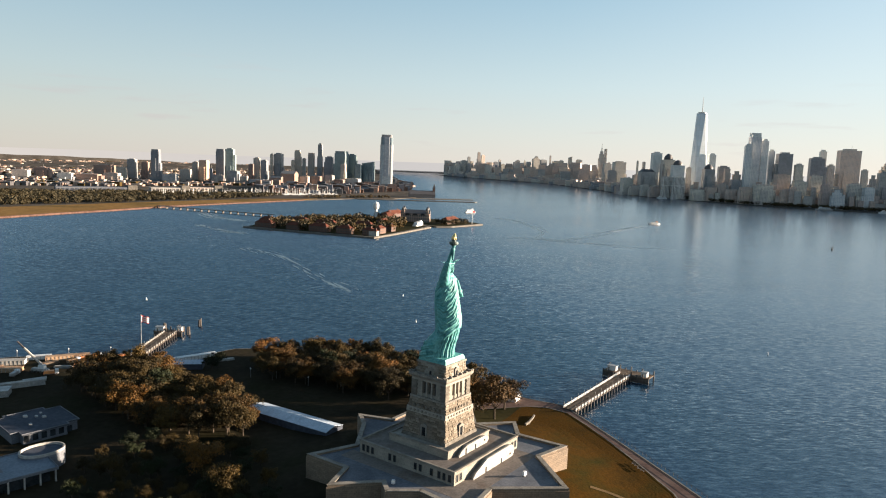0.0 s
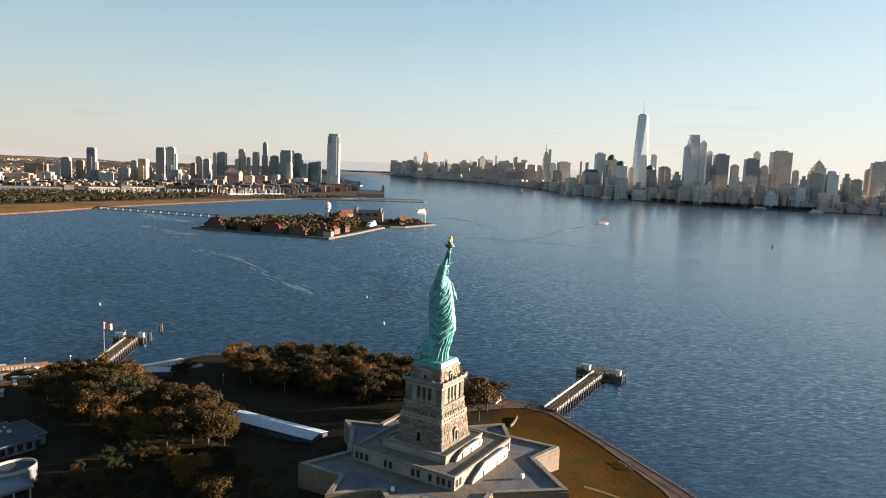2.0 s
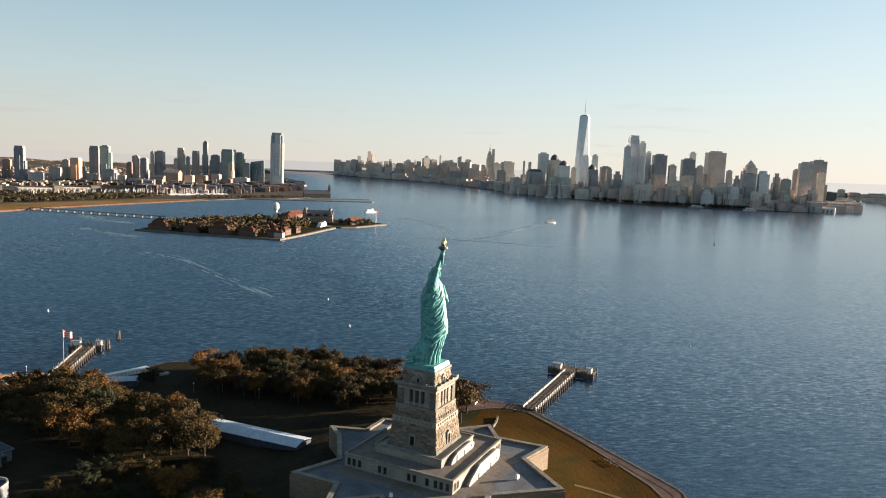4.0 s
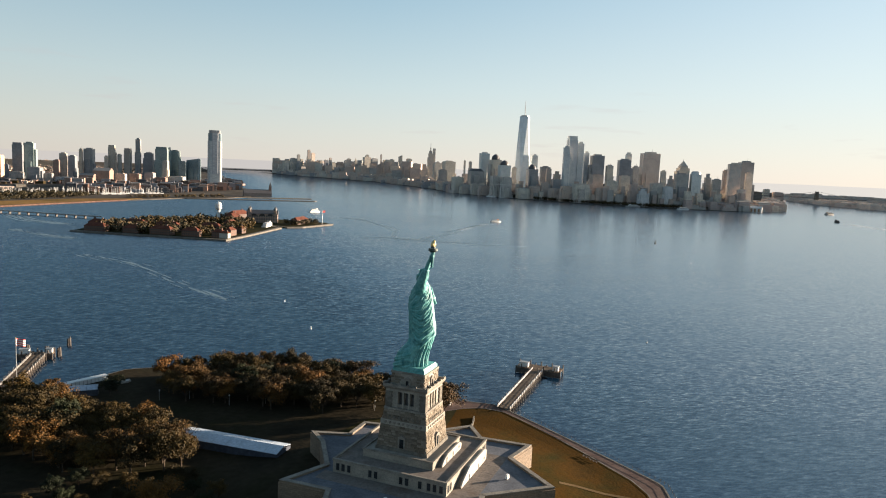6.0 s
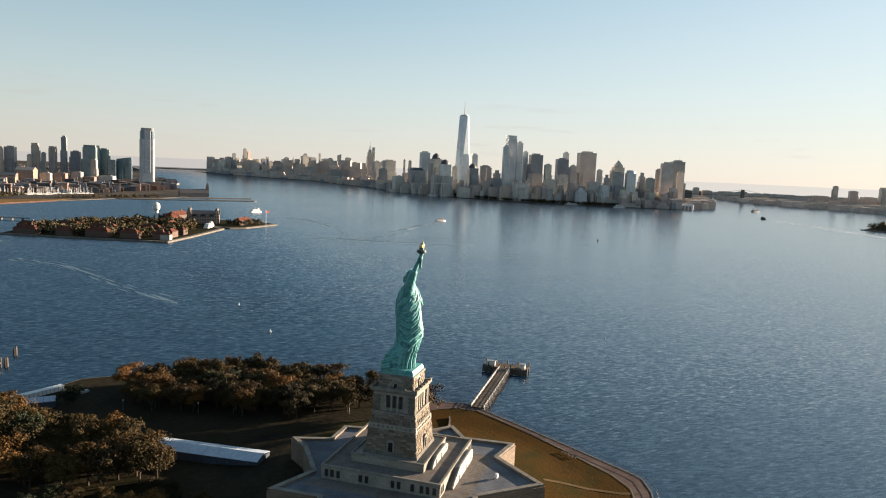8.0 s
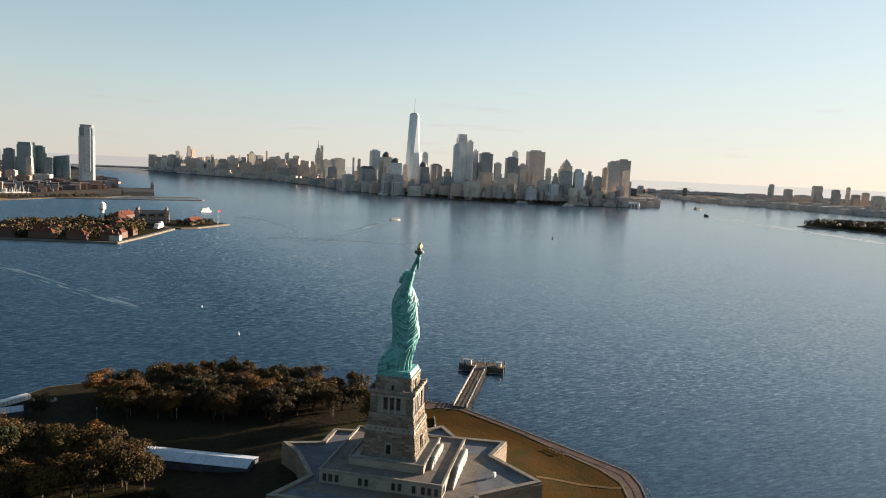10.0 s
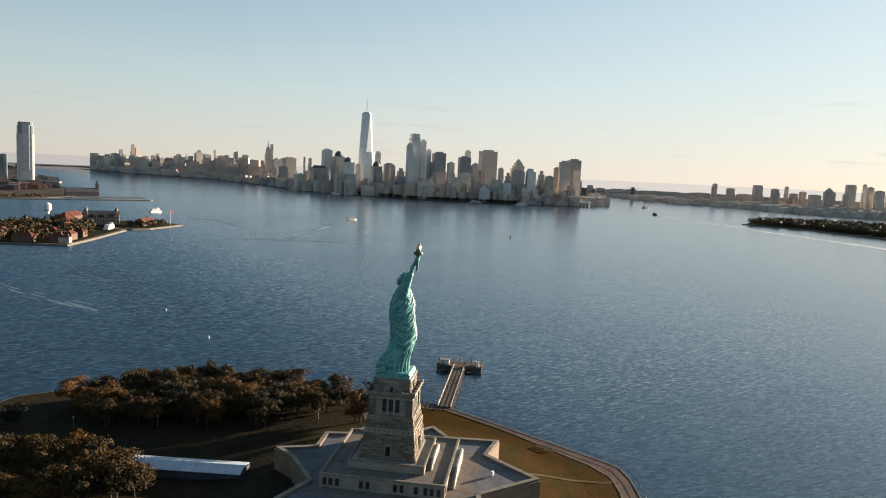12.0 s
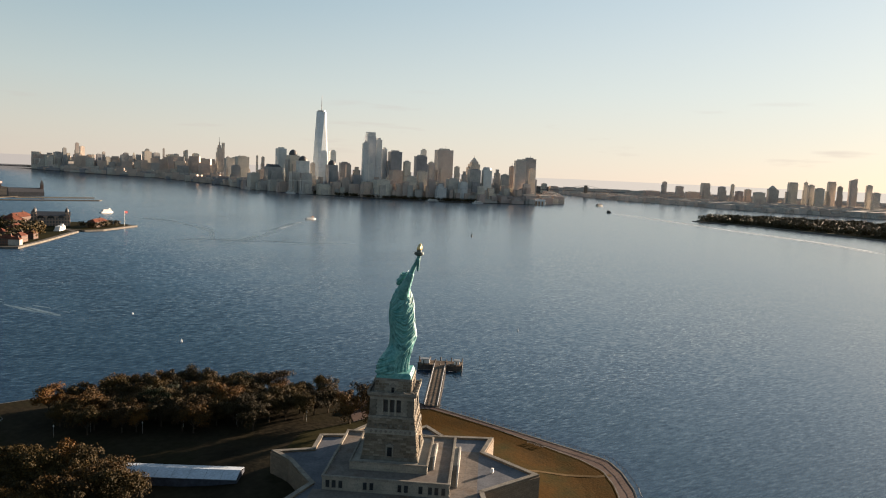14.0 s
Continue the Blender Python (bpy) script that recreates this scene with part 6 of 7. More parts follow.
for sx in (-1, 1):
    for sy in (-1, 1):
        bm = bmesh.new()
        box(bm, sx * 27 - 3.2, sy * 12 - 3.2, 0, sx * 27 + 3.2, sy * 12 + 3.2, 27, None, .2)
        tw = part("tower", bm, HALLWALL, hall)
        bm = bmesh.new()
        ring_stack(bm, [[Vector((sx * 27 + r * math.cos(a), sy * 12 + r * math.sin(a), z)) for a in (2 * math.pi * j / 12 for j in range(12))] for z, r in ((27, 3.3), (29, 3.3), (31, 2.6), (32.5, 1.5), (33.2, .5), (36, .1))])
        part("dome", bm, SLATE, tw, "dark copper dome with a spike")
for x, y, a, l, w, h in ((418, 1052, 40, 50, 14, 9), (330, 1150, 40, 60, 20, 12), (300, 1090, 40, 30, 18, 12)):
    brick_house(x, y, a, l, w, h, "long red brick wing with a tiled roof")
wt = thing("water_tower", "white water tower with a domed tank", "water tower", m=frame_of(292, 1153, 2, 0))
bm = bmesh.new()
cyl(bm, (0, 0, 0), (0, 0, 20), 3.2, 3.2, 14)
part("shaft", bm, WHITE, wt)
bm = bmesh.new()
ring_stack(bm, [[Vector((r * math.cos(a), r * math.sin(a), z)) for a in (2 * math.pi * j / 16 for j in range(16))] for z, r in ((20, 3.4), (23, 6.2), (31, 6.2), (34, 4.5), (35.5, 1), (36.5, .2))])
part("tank", bm, WHITE, wt)
fp2 = thing("flagpole", "white flagpole on the tip of the small island", "flagpole", m=frame_of(462, 1043, 2, 0))
bm = bmesh.new()
cyl(bm, (0, 0, 0), (0, 0, 28), .45, .25, 8)
part("pole", bm, STEEL, fp2)
bm = bmesh.new()
box(bm, .2, -.05, 23, 6, .05, 27)
part("flag", bm, RED, fp2)
# service bridge
sb = thing("service_bridge", "low grey service bridge on piers across the water", "bridge", m=frame_of(-22, 1318, 0, math.degrees(math.atan2(-210, 207))))
bm = bmesh.new()
box(bm, -160, -3, 4.3, 160, 3, 5.0)
part("deck", bm, SEAWALL, sb)
for sy in (-1, 1):
    bm = bmesh.new()
    box(bm, -160, sy * 3 - .15, 5.0, 160, sy * 3 + .15, 5.7)
    part("railing", bm, STEEL, sb)
for k in range(16):
    bm = bmesh.new()
    box(bm, -152 + 20 * k - .8, -2.4, -2, -152 + 20 * k + .8, 2.4, 4.3)
    part("bridge_pier", bm, PILE, sb)


# ---- city towers ----
TW = random.Random(77)


def tower(x, y, w, h, style, crown="flat"):
    p, s = far(x, y, 0)
    v = Vector((x, y, 0)) - HUB
    ang = math.degrees(math.atan2(v.y, v.x)) - 90 + TW.uniform(14, 24) * (1 if x > 1200 else -1)
    d = w * TW.uniform(0.6, 0.95)
    mat, label = HAZED_STYLES[style]
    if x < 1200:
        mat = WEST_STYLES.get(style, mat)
    t = thing("high_rise", label, "building", "city skyline", Matrix.Translation(p) @ Matrix.Rotation(radians(ang), 4, 'Z') @ Matrix.Scale(s, 4))
    top = h
    share = {"flat": .97, "crown": .94, "step": .72, "pyr": .84, "dome": .86, "mansard": .90, "slant": .90, "round": .92, "gable": .82}[crown]
    bm = bmesh.new()
    box(bm, -w / 2, -d / 2, -3, w / 2, d / 2, h * share)
    part("shaft", bm, mat, t)
    z = h * share
    bm = bmesh.new()
    if crown == "flat":
        box(bm, -w * .28, -d * .28, z, w * .3, d * .3, h)
    elif crown == "crown":
        box(bm, -w * .45, -d * .45, z, w * .45, d * .45, h)
    elif crown == "step":
        box(bm, -w * .36, -d * .36, z, w * .36, d * .36, z + (h - z) * .6)
        box(bm, -w * .2, -d * .2, z + (h - z) * .6, w * .2, d * .2, h)
    elif crown == "pyr":
        box(bm, -w * .36, -d * .36, z, w * .36, d * .36, z + (h - z) * .3)
        box(bm, -w * .34, -d * .34, z + (h - z) * .3, w * .34, d * .34, h, None, min(w, d) * .33)
        cyl(bm, (0, 0, h * .98), (0, 0, h * 1.06), w * .03, .2, 6)
    elif crown == "dome":
        ring_stack(bm, [[Vector((w * .42 * r * math.cos(a), d * .42 * r * math.sin(a), z + (h - z) * q)) for a in (2 * math.pi * j / 16 for j in range(16))] for q, r in ((0, 1), (.3, .98), (.6, .8), (.85, .5), (1, .1))])
    elif crown == "mansard":
        box(bm, -w * .46, -d * .46, z, w * .46, d * .46, h, None, w * .16)
    elif crown == "slant":
        vs = box(bm, -w / 2, -d / 2, z, w / 2, d / 2, h)
        for q in (4, 7):
            vs[q].co.z = z + (h - z) * .35
        cyl(bm, (w * .42, 0, h), (w * .42, 0, h * 1.04), w * .02, .2, 6)
    elif crown == "round":
        ring_stack(bm, [[Vector((w * .5 * r * math.cos(a), d * .5 * r * math.sin(a), z + (h - z) * q)) for a in (2 * math.pi * j / 16 for j in range(16))] for q, r in ((0, 1), (.6, .97), (1, .7))])
    elif crown == "gable":
        gable_block(bm, w, d, .5, h - z, Matrix.Translation((0, 0, z)))
    part("crown", bm, SLATE if crown in ("dome", "mansard") else mat, t, "dark rooftop" if crown in ("dome", "mansard") else "")
    if TW.random() < .5 and crown == "flat":
        bm = bmesh.new()
        cyl(bm, (w * .1, 0, h), (w * .1, 0, h + TW.uniform(6, 16)), .8, .2, 5)
        part("mast", bm, STEEL, t)
    if w > 18 and crown not in ("gable", "round") and TW.random() < .75:
        bm = bmesh.new()
        sx, k = TW.choice((-1, 1)), h * TW.uniform(.5, .82)
        x0, x1 = sorted((sx * w * .5, sx * w * TW.uniform(.62, .72)))
        box(bm, x0, -d * .36, -3, x1, d * .4, k)
        part("wing", bm, mat, t)
        bm = bmesh.new()
        y1 = -d * TW.uniform(.6, .72)
        box(bm, -w * .3, y1, -3, w * TW.uniform(.1, .34), -d * .5, h * TW.uniform(.4, .75))
        part("front_bay", bm, mat, t)
    if h > 70 and TW.random() < .7:
        bm = bmesh.new()
        k = TW.uniform(.08, .22) * h
        box(bm, -w * .62, -d * .62, -3, w * .62, d * .62, k)
        part("base_block", bm, mat, t)


# lower Manhattan
tower(2556, 3659, 49, 164, "c", "flat")
tower(2418, 3333, 68, 175, "c", "flat")
tower(2279, 3202, 44, 120, "d", "flat")
tower(2012, 2689, 50, 85, "c", "flat")
tower(2282, 2973, 38, 101, "b", "flat")
tower(2070, 2611, 71, 131, "d", "mansard")
tower(2198, 2708, 45, 221, "w", "flat")
tower(2169, 2579, 51, 210, "c", "dome")
tower(2137, 2468, 52, 179, "w", "dome")
tower(1994, 2361, 43, 101, "s", "flat")
tower(1992, 2278, 45, 99, "s", "flat")
tower(2240, 2511, 21, 149, "d", "flat")
tower(2404, 2541, 32, 221, "w", "flat")
tower(2162, 2289, 45, 163, "d", "dome")
tower(2280, 2324, 46, 159, "d", "flat")
tower(2214, 2230, 22, 150, "b", "flat")
tower(2258, 2217, 43, 136, "b", "step")
tower(2263, 2167, 29, 257, "w", "flat")
tower(2324, 2193, 43, 307, "w", "crown")
tower(2369, 2181, 30, 283, "w", "flat")
tower(2424, 2189, 24, 239, "w", "flat")
tower(2453, 2144, 59, 227, "d", "flat")
tower(2487, 2092, 31, 179, "c", "flat")
tower(2561, 2065, 57, 211, "d", "flat")
tower(2840, 2274, 29, 255, "w", "flat")
tower(2637, 2055, 27, 181, "c", "flat")
tower(2762, 2071, 85, 254, "p", "flat")
tower(2652, 1901, 24, 163, "c", "flat")
tower(2556, 1786, 32, 138, "c", "step")
tower(2834, 1924, 52, 213, "c", "pyr")
tower(2466, 1665, 52, 150, "d", "flat")
tower(2515, 1628, 41, 161, "w", "round")
tower(2644, 1654, 34, 154, "d", "step")
tower(2637, 1605, 36, 133, "d", "flat")
tower(2879, 1718, 24, 179, "b", "flat")
tower(2677, 1548, 51, 206, "p", "flat")
tower(2888, 1623, 57, 222, "d", "flat")
tower(2756, 1525, 29, 167, "p", "flat")
tower(2648, 1488, 35, 93, "p", "flat")
tower(2232, 1940, 50, 131, "b", "flat")
tower(2229, 1850, 47, 106, "c", "flat")
tower(2372, 1899, 42, 131, "c", "flat")
tower(2262, 1756, 27, 95, "b", "flat")
tower(2261, 1702, 42, 75, "w", "step")
tower(2355, 1708, 47, 104, "c", "flat")
tower(2122, 1930, 63, 85, "c", "flat")
tower(2087, 1983, 42, 72, "b", "flat")
tower(2143, 2172, 42, 75, "c", "flat")
tower(2187, 2148, 40, 98, "d", "flat")
tower(2254, 1998, 44, 106, "c", "step")
tower(2167, 1859, 34, 71, "b", "flat")
tower(2366, 1655, 34, 91, "w", "flat")
tower(2390, 1573, 27, 75, "c", "flat")
tower(2001, 2531, 35, 57, "c", "flat")
tower(2002, 2453, 48, 50, "b", "flat")
tower(2005, 2611, 43, 49, "c", "flat")
tower(2038, 2752, 58, 49, "b", "flat")
tower(2187, 3071, 62, 39, "c", "flat")
tower(2331, 3404, 67, 49, "b", "flat")
tower(2077, 2172, 41, 63, "b", "flat")
tower(2025, 2198, 53, 51, "c", "flat")
# midtown Manhattan
tower(2675, 6645, 67, 98, "c", "flat")
tower(2636, 6431, 47, 127, "c", "flat")
tower(2883, 6834, 63, 168, "c", "flat")
tower(2778, 6459, 30, 205, "d", "flat")
tower(2761, 6311, 48, 85, "c", "flat")
tower(3035, 6775, 32, 264, "p", "flat")
tower(3422, 7507, 45, 246, "p", "flat")
tower(3395, 7311, 31, 87, "c", "flat")
tower(3409, 7242, 22, 160, "c", "flat")
tower(3079, 6436, 40, 164, "d", "flat")
tower(3339, 6869, 26, 192, "c", "flat")
tower(3187, 6480, 41, 142, "c", "flat")
tower(3167, 6303, 64, 113, "b", "flat")
tower(3179, 6176, 44, 169, "c", "flat")
tower(3280, 6319, 41, 188, "c", "flat")
tower(3883, 7290, 29, 202, "c", "pyr")
tower(3854, 7125, 61, 142, "c", "flat")
tower(3906, 7056, 80, 226, "c", "flat")
tower(3904, 7046, 38, 250, "c", "flat")
tower(3496, 6160, 63, 202, "d", "flat")
tower(3650, 6285, 17, 252, "c", "flat")
tower(3977, 6681, 112, 200, "c", "flat")
tower(4098, 6803, 48, 210, "c", "flat")
tower(4247, 6942, 40, 152, "c", "flat")
tower(4308, 6952, 40, 262, "c", "slant")
tower(3665, 5856, 34, 146, "c", "flat")
tower(4160, 6525, 57, 224, "c", "flat")
tower(4281, 6572, 68, 174, "b", "flat")
tower(4205, 6303, 76, 153, "c", "flat")
tower(4041, 5778, 27, 198, "c", "flat")
tower(4363, 6130, 38, 200, "c", "flat")
tower(4182, 5497, 18, 222, "c", "flat")
tower(5054, 6532, 32, 231, "c", "flat")
tower(5037, 6405, 53, 147, "c", "flat")
tower(3091, 7007, 41, 109, "c", "flat")
tower(3030, 6599, 40, 62, "b", "flat")
tower(3744, 7330, 94, 83, "c", "flat")
tower(3622, 6785, 67, 92, "b", "flat")
tower(4074, 7099, 97, 90, "c", "flat")
tower(4221, 6946, 99, 88, "b", "flat")
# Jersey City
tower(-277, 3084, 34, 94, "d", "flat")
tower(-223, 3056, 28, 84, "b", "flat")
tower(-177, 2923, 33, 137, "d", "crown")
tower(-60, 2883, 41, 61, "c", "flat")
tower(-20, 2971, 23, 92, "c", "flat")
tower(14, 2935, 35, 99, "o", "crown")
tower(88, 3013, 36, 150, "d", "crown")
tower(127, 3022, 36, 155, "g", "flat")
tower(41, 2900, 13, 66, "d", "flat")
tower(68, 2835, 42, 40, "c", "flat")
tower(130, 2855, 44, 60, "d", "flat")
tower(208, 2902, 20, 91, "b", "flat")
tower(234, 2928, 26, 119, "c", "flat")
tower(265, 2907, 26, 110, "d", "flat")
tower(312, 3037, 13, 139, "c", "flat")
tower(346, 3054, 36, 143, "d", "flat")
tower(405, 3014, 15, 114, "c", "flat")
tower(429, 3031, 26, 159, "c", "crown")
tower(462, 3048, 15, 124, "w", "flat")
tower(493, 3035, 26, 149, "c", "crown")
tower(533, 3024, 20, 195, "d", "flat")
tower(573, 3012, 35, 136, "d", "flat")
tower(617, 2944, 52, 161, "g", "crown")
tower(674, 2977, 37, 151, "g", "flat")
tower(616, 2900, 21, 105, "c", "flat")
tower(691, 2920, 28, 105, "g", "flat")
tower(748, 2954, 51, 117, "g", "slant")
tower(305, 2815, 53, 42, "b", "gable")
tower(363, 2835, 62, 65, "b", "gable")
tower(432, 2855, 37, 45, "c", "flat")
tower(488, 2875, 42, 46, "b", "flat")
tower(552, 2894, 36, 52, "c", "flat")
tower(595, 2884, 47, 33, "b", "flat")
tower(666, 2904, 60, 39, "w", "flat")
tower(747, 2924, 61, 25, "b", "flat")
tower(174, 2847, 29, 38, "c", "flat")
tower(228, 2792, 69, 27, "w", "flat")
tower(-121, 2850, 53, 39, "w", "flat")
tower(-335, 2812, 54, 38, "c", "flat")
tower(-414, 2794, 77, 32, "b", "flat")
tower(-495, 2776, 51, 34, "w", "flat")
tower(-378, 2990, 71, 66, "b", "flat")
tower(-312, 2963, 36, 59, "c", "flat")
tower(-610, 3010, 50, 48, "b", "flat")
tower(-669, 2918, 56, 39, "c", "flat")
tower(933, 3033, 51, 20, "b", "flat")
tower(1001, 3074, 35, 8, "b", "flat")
# Brooklyn
tower(5797, 1963, 35, 143, "c", "flat")
tower(5327, 1671, 53, 111, "c", "flat")
tower(5384, 1489, 59, 143, "c", "crown")
tower(5027, 1264, 44, 122, "d", "flat")
tower(5567, 1333, 24, 144, "c", "flat")
tower(5070, 1095, 37, 111, "b", "flat")
tower(4972, 913, 58, 142, "c", "pyr")
tower(4995, 793, 57, 171, "c", "crown")
tower(5009, 716, 22, 178, "c", "flat")
tower(4881, 662, 35, 160, "d", "flat")
tower(4756, 590, 47, 140, "c", "flat")
tower(4898, 547, 42, 184, "c", "crown")
tower(4771, 480, 26, 156, "b", "flat")
tower(4779, 413, 38, 205, "p", "slant")
tower(4788, 326, 32, 171, "c", "flat")
tower(4658, 274, 38, 127, "c", "flat")
tower(5130, 1822, 106, 66, "b", "flat")
tower(4971, 1453, 85, 75, "b", "flat")
tower(4926, 1116, 48, 96, "b", "flat")
tower(4692, 932, 65, 96, "c", "flat")
tower(4899, 2650, 39, 82, "c", "flat")
tower(4936, 2581, 65, 63, "b", "flat")
tower(5876, 2819, 88, 43, "c", "flat")

# tall tapering glass tower with its mast
p, s = far(2367, 2593)
t = thing("glass_skyscraper", "tall tapering mirror glass skyscraper with a slender mast", "building", m=Matrix.Translation(p) @ Matrix.Rotation(radians(-8), 4, 'Z') @ Matrix.Scale(s, 4))
bm = bmesh.new()
box(bm, -31, -31, -3, 31, 31, 57)
part("base", bm, MIRRORGLASS, t)
bm = bmesh.new()
lo = [bm.verts.new((31 * x, 31 * y, 57)) for x, y in ((-1, -1), (1, -1), (1, 1), (-1, 1))]
hi = [bm.verts.new((31 * x, 31 * y, 417)) for x, y in ((0, -1), (1, 0), (0, 1), (-1, 0))]
for k in range(4):
    bm.faces.new((lo[k], lo[(k + 1) % 4], hi[k]))
    bm.faces.new((lo[(k + 1) % 4], hi[(k + 1) % 4], hi[k]))
bm.faces.new(hi)
part("shaft", bm, MIRRORGLASS, t)
bm = bmesh.new()
cyl(bm, (0, 0, 417), (0, 0, 423), 20, 20, 24)
part("ring", bm, STEEL, t)
bm = bmesh.new()
cyl(bm, (0, 0, 423), (0, 0, 465), 1.8, 1.5, 8)
cyl(bm, (0, 0, 465), (0, 0, 500), 1.3, .6, 8)
part("mast", bm, SLATE, t)

# rounded glass tower on the Jersey shore
p, s = far(740, 2630)
t = thing("glass_skyscraper", "tall rounded glass office tower with a dark top", "building", m=Matrix.Translation(p) @ Matrix.Rotation(radians(-14), 4, 'Z') @ Matrix.Scale(s, 4))


def rounded(w, d, c):
    return [(-w + c, -d), (w - c, -d), (w - c * .3, -d + c * .3), (w, -d + c), (w, d - c), (w - c * .3, d - c * .3), (w - c, d), (-w + c, d), (-w + c * .3, d - c * .3), (-w, d - c), (-w, -d + c), (-w + c * .3, -d + c * .3)]


for nm, z0, z1, w, mt in (("shaft", -3, 192, 27, GREYGLASS), ("upper_shaft", 192, 222, 25.5, HAZED_STYLES["g"][0]), ("crown", 222, 234, 22.5, HAZED_STYLES["d"][0])):
    bm = bmesh.new()
    prism(bm, rounded(w, w * .8, 8), z0, z1)
    part(nm, bm, mt, t)
bm = bmesh.new()
prism(bm, rounded(12, 22.3, 2), 60, 224)
part("glass_bay", bm, GREYGLASS, t)

# stepped stone tower with a mast, far uptown, and a pencil tower
for x, y, rows in ((4549, 6662, ((70, 25), (45, 90), (32, 250), (24, 300), (16, 330), (5, 370), (1.5, 420))), (5480, 7935, ((17, 405),))):
    p, s = far(x, y)
    t = thing("skyscraper", "stepped stone skyscraper with a mast, far off" if len(rows) > 1 else "slender square pencil tower, far off", "building", m=Matrix.Translation(p) @ Matrix.Rotation(radians(-15), 4, 'Z') @ Matrix.Scale(s, 4))
    z = -3
    for w, h in rows:
        bm = bmesh.new()
        box(bm, -w, -w * .7, z, w, w * .7, h)
        part("tier", bm, HAZED_STYLES["c"][0], t)
        z = h


def low_city(name, label, pts, n, seed, wr, hr, mats, depth, turn=(-0.75, -0.6, -0.5)):
    """Low and middling blocks behind a shoreline, too many and too small to count."""
    r = random.Random(seed)
    for mi, mt in enumerate(mats):
        verts, faces = [], []
        for _ in range(n // len(mats)):
            i = r.randrange(len(pts) - 1)
            k = r.random()
            x, y = pts[i][0] + (pts[i + 1][0] - pts[i][0]) * k, pts[i][1] + (pts[i + 1][1] - pts[i][1]) * k
            q = 1 + depth[0] + (depth[1] - depth[0]) * r.random() ** (1.5 if depth[1] < 5 else 1.7)
            x, y = HUB.x + (x - HUB.x) * q, HUB.y + (y - HUB.y) * q
            w, d, h = r.uniform(*wr) / 2 * max(1, q * .3), r.uniform(*wr) / 2 * max(1, q * .3), r.uniform(*hr) * r.uniform(.6, 1)
            a = r.choice(turn)
            ca, sa = math.cos(a), math.sin(a)
            b = len(verts)
            for z in (0.0, h):
                for dx, dy in ((-w, -d), (w, -d), (w, d), (-w, d)):
                    verts.append(far(x + ca * dx - sa * dy, y + sa * dx + ca * dy, z)[0])
            faces += [(b + 4, b + 5, b + 6, b + 7), (b, b + 1, b + 5, b + 4), (b + 1, b + 2, b + 6, b + 5), (b + 2, b + 3, b + 7, b + 6), (b + 3, b, b + 4, b + 7)]
        me = bpy.data.meshes.new(name)
        me.from_pydata(verts, [], faces)
        me.materials.append(mt)
        tagged(new(name, me), label, "buildings", kind="stuff")


CITYMATS = [HAZED_STYLES[k][0] for k in "bdcb"]
# leaf-coloured boxes among these blocks stand in for trees
low_city("low_city_blocks", "low city blocks, houses and box-shaped trees running to the horizon", [(-1200, 1750), (-700, 1800), (-300, 1900), (100, 2150), (420, 2300), (600, 2450)], 15000, 31, (10, 30), (7, 18), [WEST_STYLES["b"], BRICKWALL, HAZED_STYLES["o"][0], OLIVE, SLATE, WEST_STYLES["c"]], (0.24, 7.0), (-0.26, -0.29, -0.32))
low_city("low_city_blocks", "middling waterfront blocks of the downtown", [(150, 2150), (420, 2150), (640, 2380), (820, 2560)], 420, 32, (14, 34), (9, 36), [BRICKWALL, WEST_STYLES["d"], WEST_STYLES["b"], SLATE], (0.0, 0.25), (-0.26, -0.29, -0.32))
low_city("low_city_blocks", "crowded middling blocks below the high rises", MANHATTAN[5:11], 800, 33, (14, 34), (18, 95), CITYMATS, (0.035, 0.35))
low_city("low_city_blocks", "low river front blocks north of the high rises", MANHATTAN[1:6], 700, 34, (30, 80), (14, 60), CITYMATS, (0.02, 0.5))
low_city("low_city_blocks", "crowded blocks of the distant uptown", MANHATTAN[1:5], 300, 35, (40, 90), (60, 190), CITYMATS, (0.15, 0.9))
# pale facades picked here to put haze on the far blocks
low_city("low_city_blocks", "low hazy blocks across the far river", BROOKLYN[2:13], 2400, 36, (30, 90), (10, 36), [HAZED_STYLES[k][0] for k in "cbp"], (0.01, 0.9))
low_city("low_city_blocks", "blocks along the far side of the city tip", MANHATTAN[9:13], 160, 38, (25, 60), (10, 50), CITYMATS, (0.01, 0.12))
low_city("low_city_blocks", "low river front blocks up the far shore", JERSEY[17:20], 160, 37, (20, 50), (4, 14), [SLATE, HAZED_STYLES["d"][0]], (0.01, 0.3), (-0.1, -0.15, -0.2))


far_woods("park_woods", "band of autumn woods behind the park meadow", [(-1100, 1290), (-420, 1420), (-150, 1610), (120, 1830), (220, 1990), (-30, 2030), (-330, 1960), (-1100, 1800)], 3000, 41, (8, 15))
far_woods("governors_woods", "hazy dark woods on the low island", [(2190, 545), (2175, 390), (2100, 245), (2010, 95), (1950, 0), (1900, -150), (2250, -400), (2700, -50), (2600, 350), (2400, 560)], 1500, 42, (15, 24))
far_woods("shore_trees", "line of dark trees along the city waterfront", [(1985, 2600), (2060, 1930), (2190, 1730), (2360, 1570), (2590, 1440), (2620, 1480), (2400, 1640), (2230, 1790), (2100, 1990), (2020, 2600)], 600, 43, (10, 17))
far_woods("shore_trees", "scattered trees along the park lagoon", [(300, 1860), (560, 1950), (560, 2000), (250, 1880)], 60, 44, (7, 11))


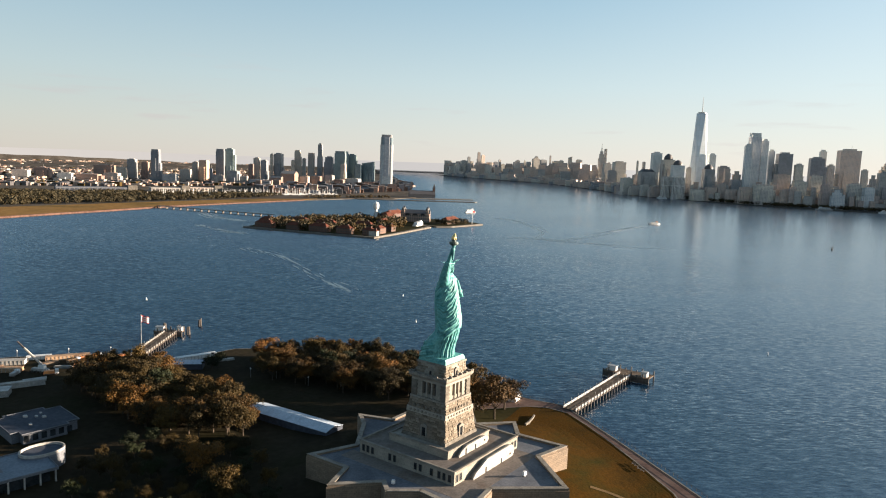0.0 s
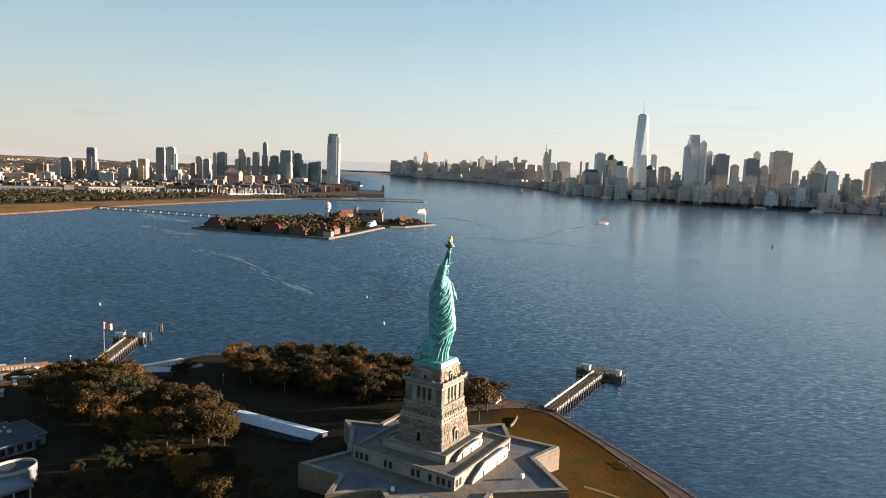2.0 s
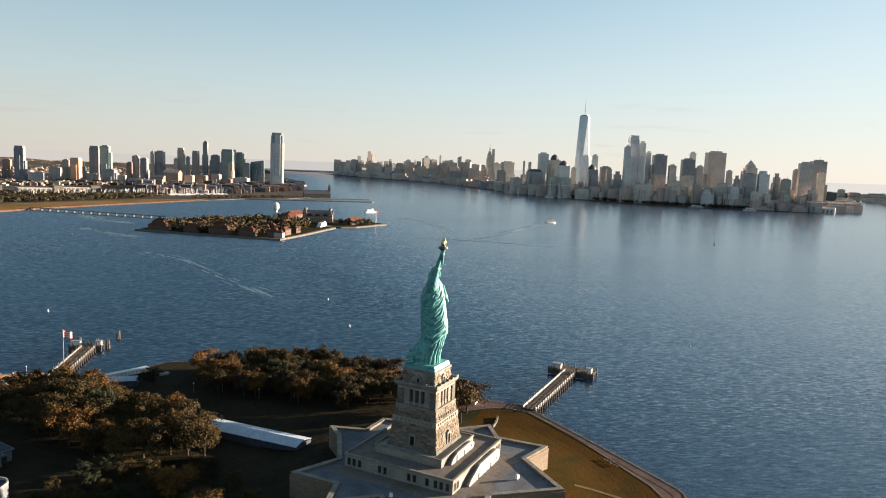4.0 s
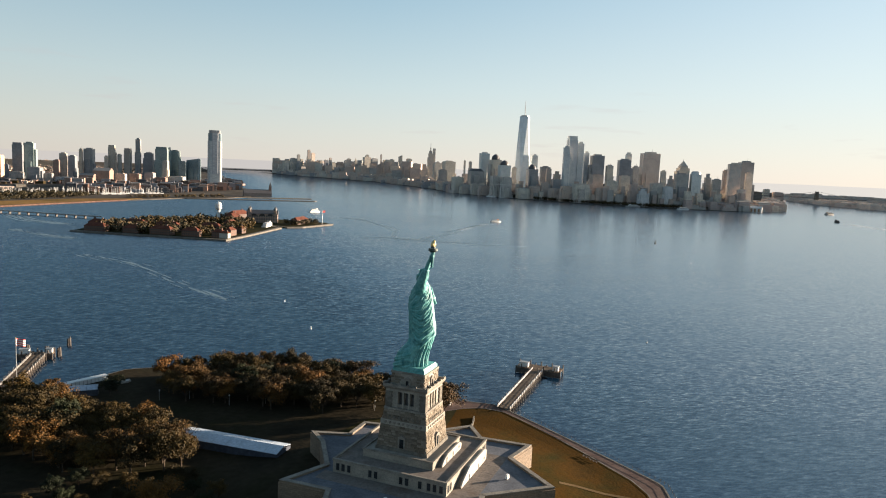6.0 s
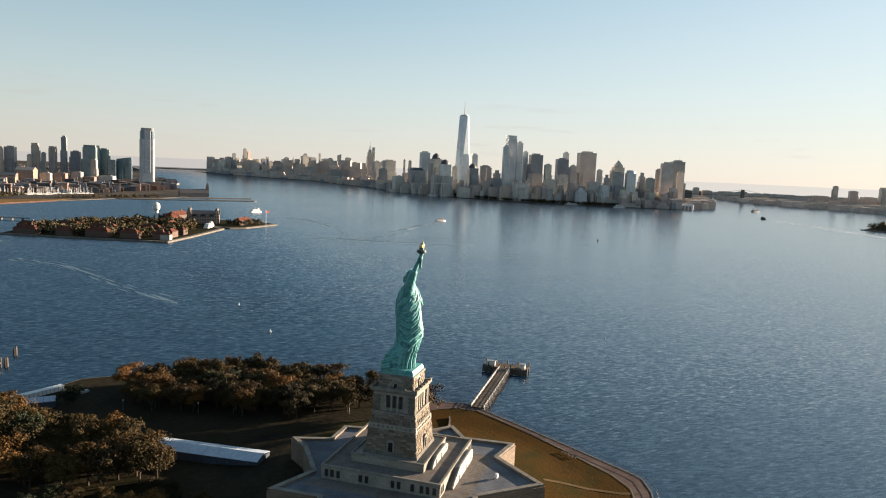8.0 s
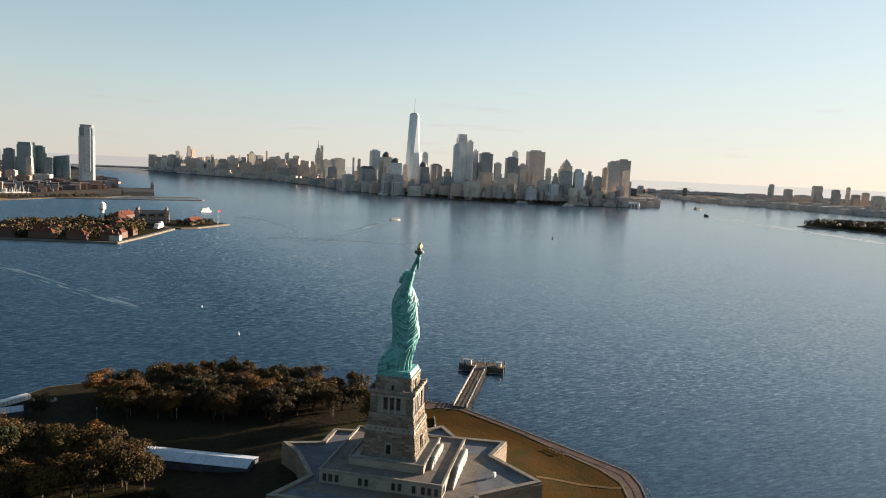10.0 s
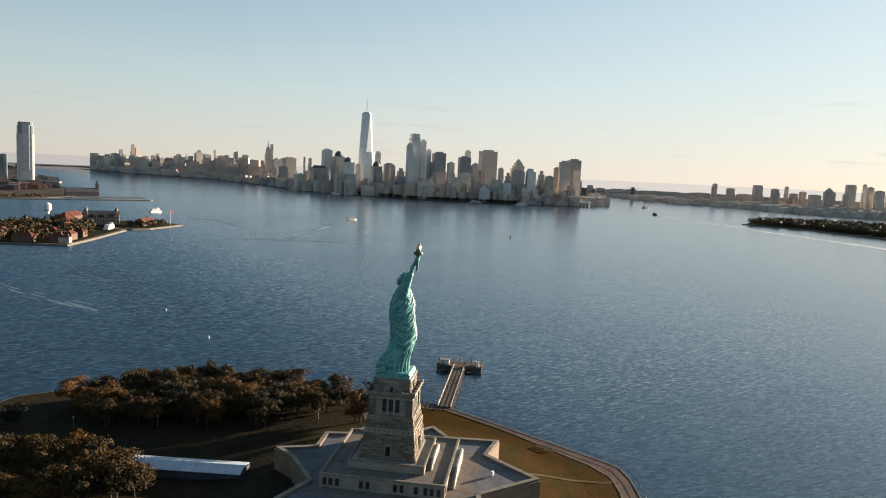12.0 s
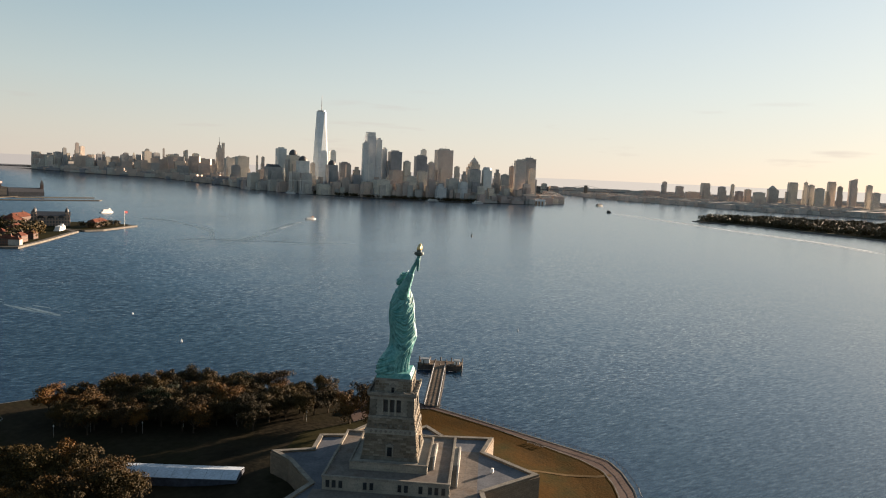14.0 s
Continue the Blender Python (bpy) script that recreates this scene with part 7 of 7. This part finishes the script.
def marina(n, seed):
    """A marina seen from far: a crowd of white hulls and masts."""
    r = random.Random(seed)
    bm = bmesh.new()
    for _ in range(n):
        k = r.random()
        x, y = -150 + 560 * k + r.uniform(-30, 30), 1840 + 330 * k + r.uniform(-40, 40)
        box(bm, x - 5, y - 1.6, 2, x + 5, y + 1.6, 4.2)
        cyl(bm, (x, y, 4), (x, y, 4 + r.uniform(12, 20)), .35, .2, 4)
    tagged(part("marina_boats", bm, WHITE), "crowd of white sailing boats with bare masts", "boats", kind="stuff")


marina(190, 61)
# old rail terminal with a clock tower on the Jersey shore
tm = thing("rail_terminal", "old brick rail terminal with a clock tower", "building", m=frame_of(700, 2040, 2, -12))
bm = bmesh.new()
gable_block(bm, 90, 34, 12, 24)
part("train_hall", bm, SLATE, tm)
bm = bmesh.new()
box(bm, 38, -4, 0, 46, 4, 34)
tw = part("clock_tower", bm, BRICKWALL, tm)
bm = bmesh.new()
box(bm, 37.5, -4.5, 34, 46.5, 4.5, 48, None, 4.2)
part("spire", bm, SLATE, tw)


def suspension_bridge(a, b, label):
    """Two stone towers and a long deck with hanging cables, between two far shores."""
    (ax, ay), (bx, by) = a, b
    t = thing("bridge", label, "bridge")

    def at(k, z):
        return far(ax + (bx - ax) * k, ay + (by - ay) * k, z)[0]
    bm = bmesh.new()
    for k in range(20):
        cyl(bm, at(k / 20, 40), at((k + 1) / 20, 40), 1.6, 1.6, 6)
    part("deck", bm, SLATE, t)
    for k in (0.28, 0.72):
        s = far(ax + (bx - ax) * k, ay + (by - ay) * k)[1]
        bm = bmesh.new()
        box(bm, -9 * s, -20 * s, 0, 9 * s, 20 * s, 84 * s, Matrix.Translation(at(k, 0)) @ Matrix.Rotation(math.atan2(by - ay, bx - ax), 4, 'Z'), 1.5)
        part("tower", bm, RUSTIC, t, "dark stone bridge tower")
    bm = bmesh.new()
    for k in range(30):
        u, v = k / 30, (k + 1) / 30
        hang = [84 - 42 * min(1, abs(q - (.28 if q < .5 else .72)) / .22) for q in (u, v)]
        cyl(bm, at(u, hang[0]), at(v, hang[1]), 0.7, 0.7, 5)
    part("cable", bm, SLATE, t)


suspension_bridge((4060, 2700), (4800, 1900), "dark suspension bridge far up the river")


def ferry_terminal():
    """White hall with tall rusty doors at the tip of the city shore."""
    p, s = far(2610, 1395)
    t = thing("ferry_terminal", "small white ferry terminal with tall reddish doors", "building", m=Matrix.Translation(p) @ Matrix.Rotation(radians(118), 4, 'Z') @ Matrix.Scale(s, 4))
    bm = bmesh.new()
    gable_block(bm, 52, 30, 20, 25)
    part("hall", bm, WHITE, t)
    for k in (-14, 0, 14):
        bm = bmesh.new()
        box(bm, k - 4, 14.8, 1, k + 4, 15.4, 16)
        part("door", bm, RUST, t, "tall reddish door")
        bm = bmesh.new()
        box(bm, k - 4, -15.4, 1, k + 4, -14.8, 16)
        part("door", bm, RUST, t, "tall reddish door")


ferry_terminal()


def long_shed(x, y, ang, l, w, h, label, wall, rib):
    """A long low warehouse with a ribbed wall and a raised end block."""
    t = thing("warehouse", label, "building", m=frame_of(x, y, 2, ang))
    bm = bmesh.new()
    box(bm, -l / 2, -w / 2, 0, l / 2, w / 2, h)
    part("hall", bm, wall, t)
    for k in range(int(l / 12)):
        bm = bmesh.new()
        box(bm, -l / 2 + 12 * k + 2, -w / 2 - .6, h * .25, -l / 2 + 12 * k + 10, -w / 2 + .5, h * .8)
        part("window_band", bm, rib, t)
    bm = bmesh.new()
    box(bm, l / 2, -w / 2 - 2, 0, l / 2 + 26, w / 2 + 2, h + 6)
    part("end_block", bm, SEAWALL, t, "raised grey end block")


long_shed(-330, 2050, 12, 190, 60, 14, "long pale blue warehouse with a grey end block", PAVWALL, ROOFGREY)
long_shed(-130, 2120, 12, 90, 50, 13, "grey warehouse beside the marina", CONCRETE, SLATE)
long_shed(-20, 2200, 8, 80, 40, 12, "low brick warehouse near the marina", HAZED_STYLES["b"][0], SLATE)


def promenade_fence():
    """Dark iron railing along the promenade's outer edge."""
    line = inset(ISLAND, 1.6)
    line = line[-7:] + line[:6]
    t = thing("promenade_fence", "low dark iron railing along the brick promenade", "fence")
    bm = bmesh.new()
    cyl(bm, (0, 0, -.2), (0, 0, 1.2), .09, .09, 6)
    post = finish(bm, "post", SLATE)
    for (ax, ay), (bx, by) in zip(line, line[1:]):
        l = math.dist((ax, ay), (bx, by))
        za, zb = ground_up(ax, ay), ground_up(bx, by)
        n = max(1, round(l / 2.6))
        for k in range(n):
            o = new("post", post)
            o.parent = t
            o.matrix_basis = Matrix.Translation((ax + (bx - ax) * k / n, ay + (by - ay) * k / n, za + (zb - za) * k / n))
        for h in (.55, 1.1):
            bm = bmesh.new()
            cyl(bm, (ax, ay, za + h), (bx, by, zb + h), .05, .05, 5)
            part("rail", bm, SLATE, t)


promenade_fence()

# curved wing wall on the lawn beside the fort
wing = thing("wing_wall", "short curved granite wing wall on the lawn", "wall")
bm = bmesh.new()
pts = [(56.5, 36.0), (59.3, 38.2), (61.7, 40.9), (64.4, 43.8), (66.9, 46.8)]
for a, c in zip(pts, pts[1:]):
    m = Matrix.Translation((*a, ground_up(*a))) @ Matrix.Rotation(math.atan2(c[1] - a[1], c[0] - a[0]), 4, 'Z')
    box(bm, 0, -.35, -.5, math.dist(a, c) + .05, .35, 1.0, m)
part("wall_body", bm, RUSTIC, wing)
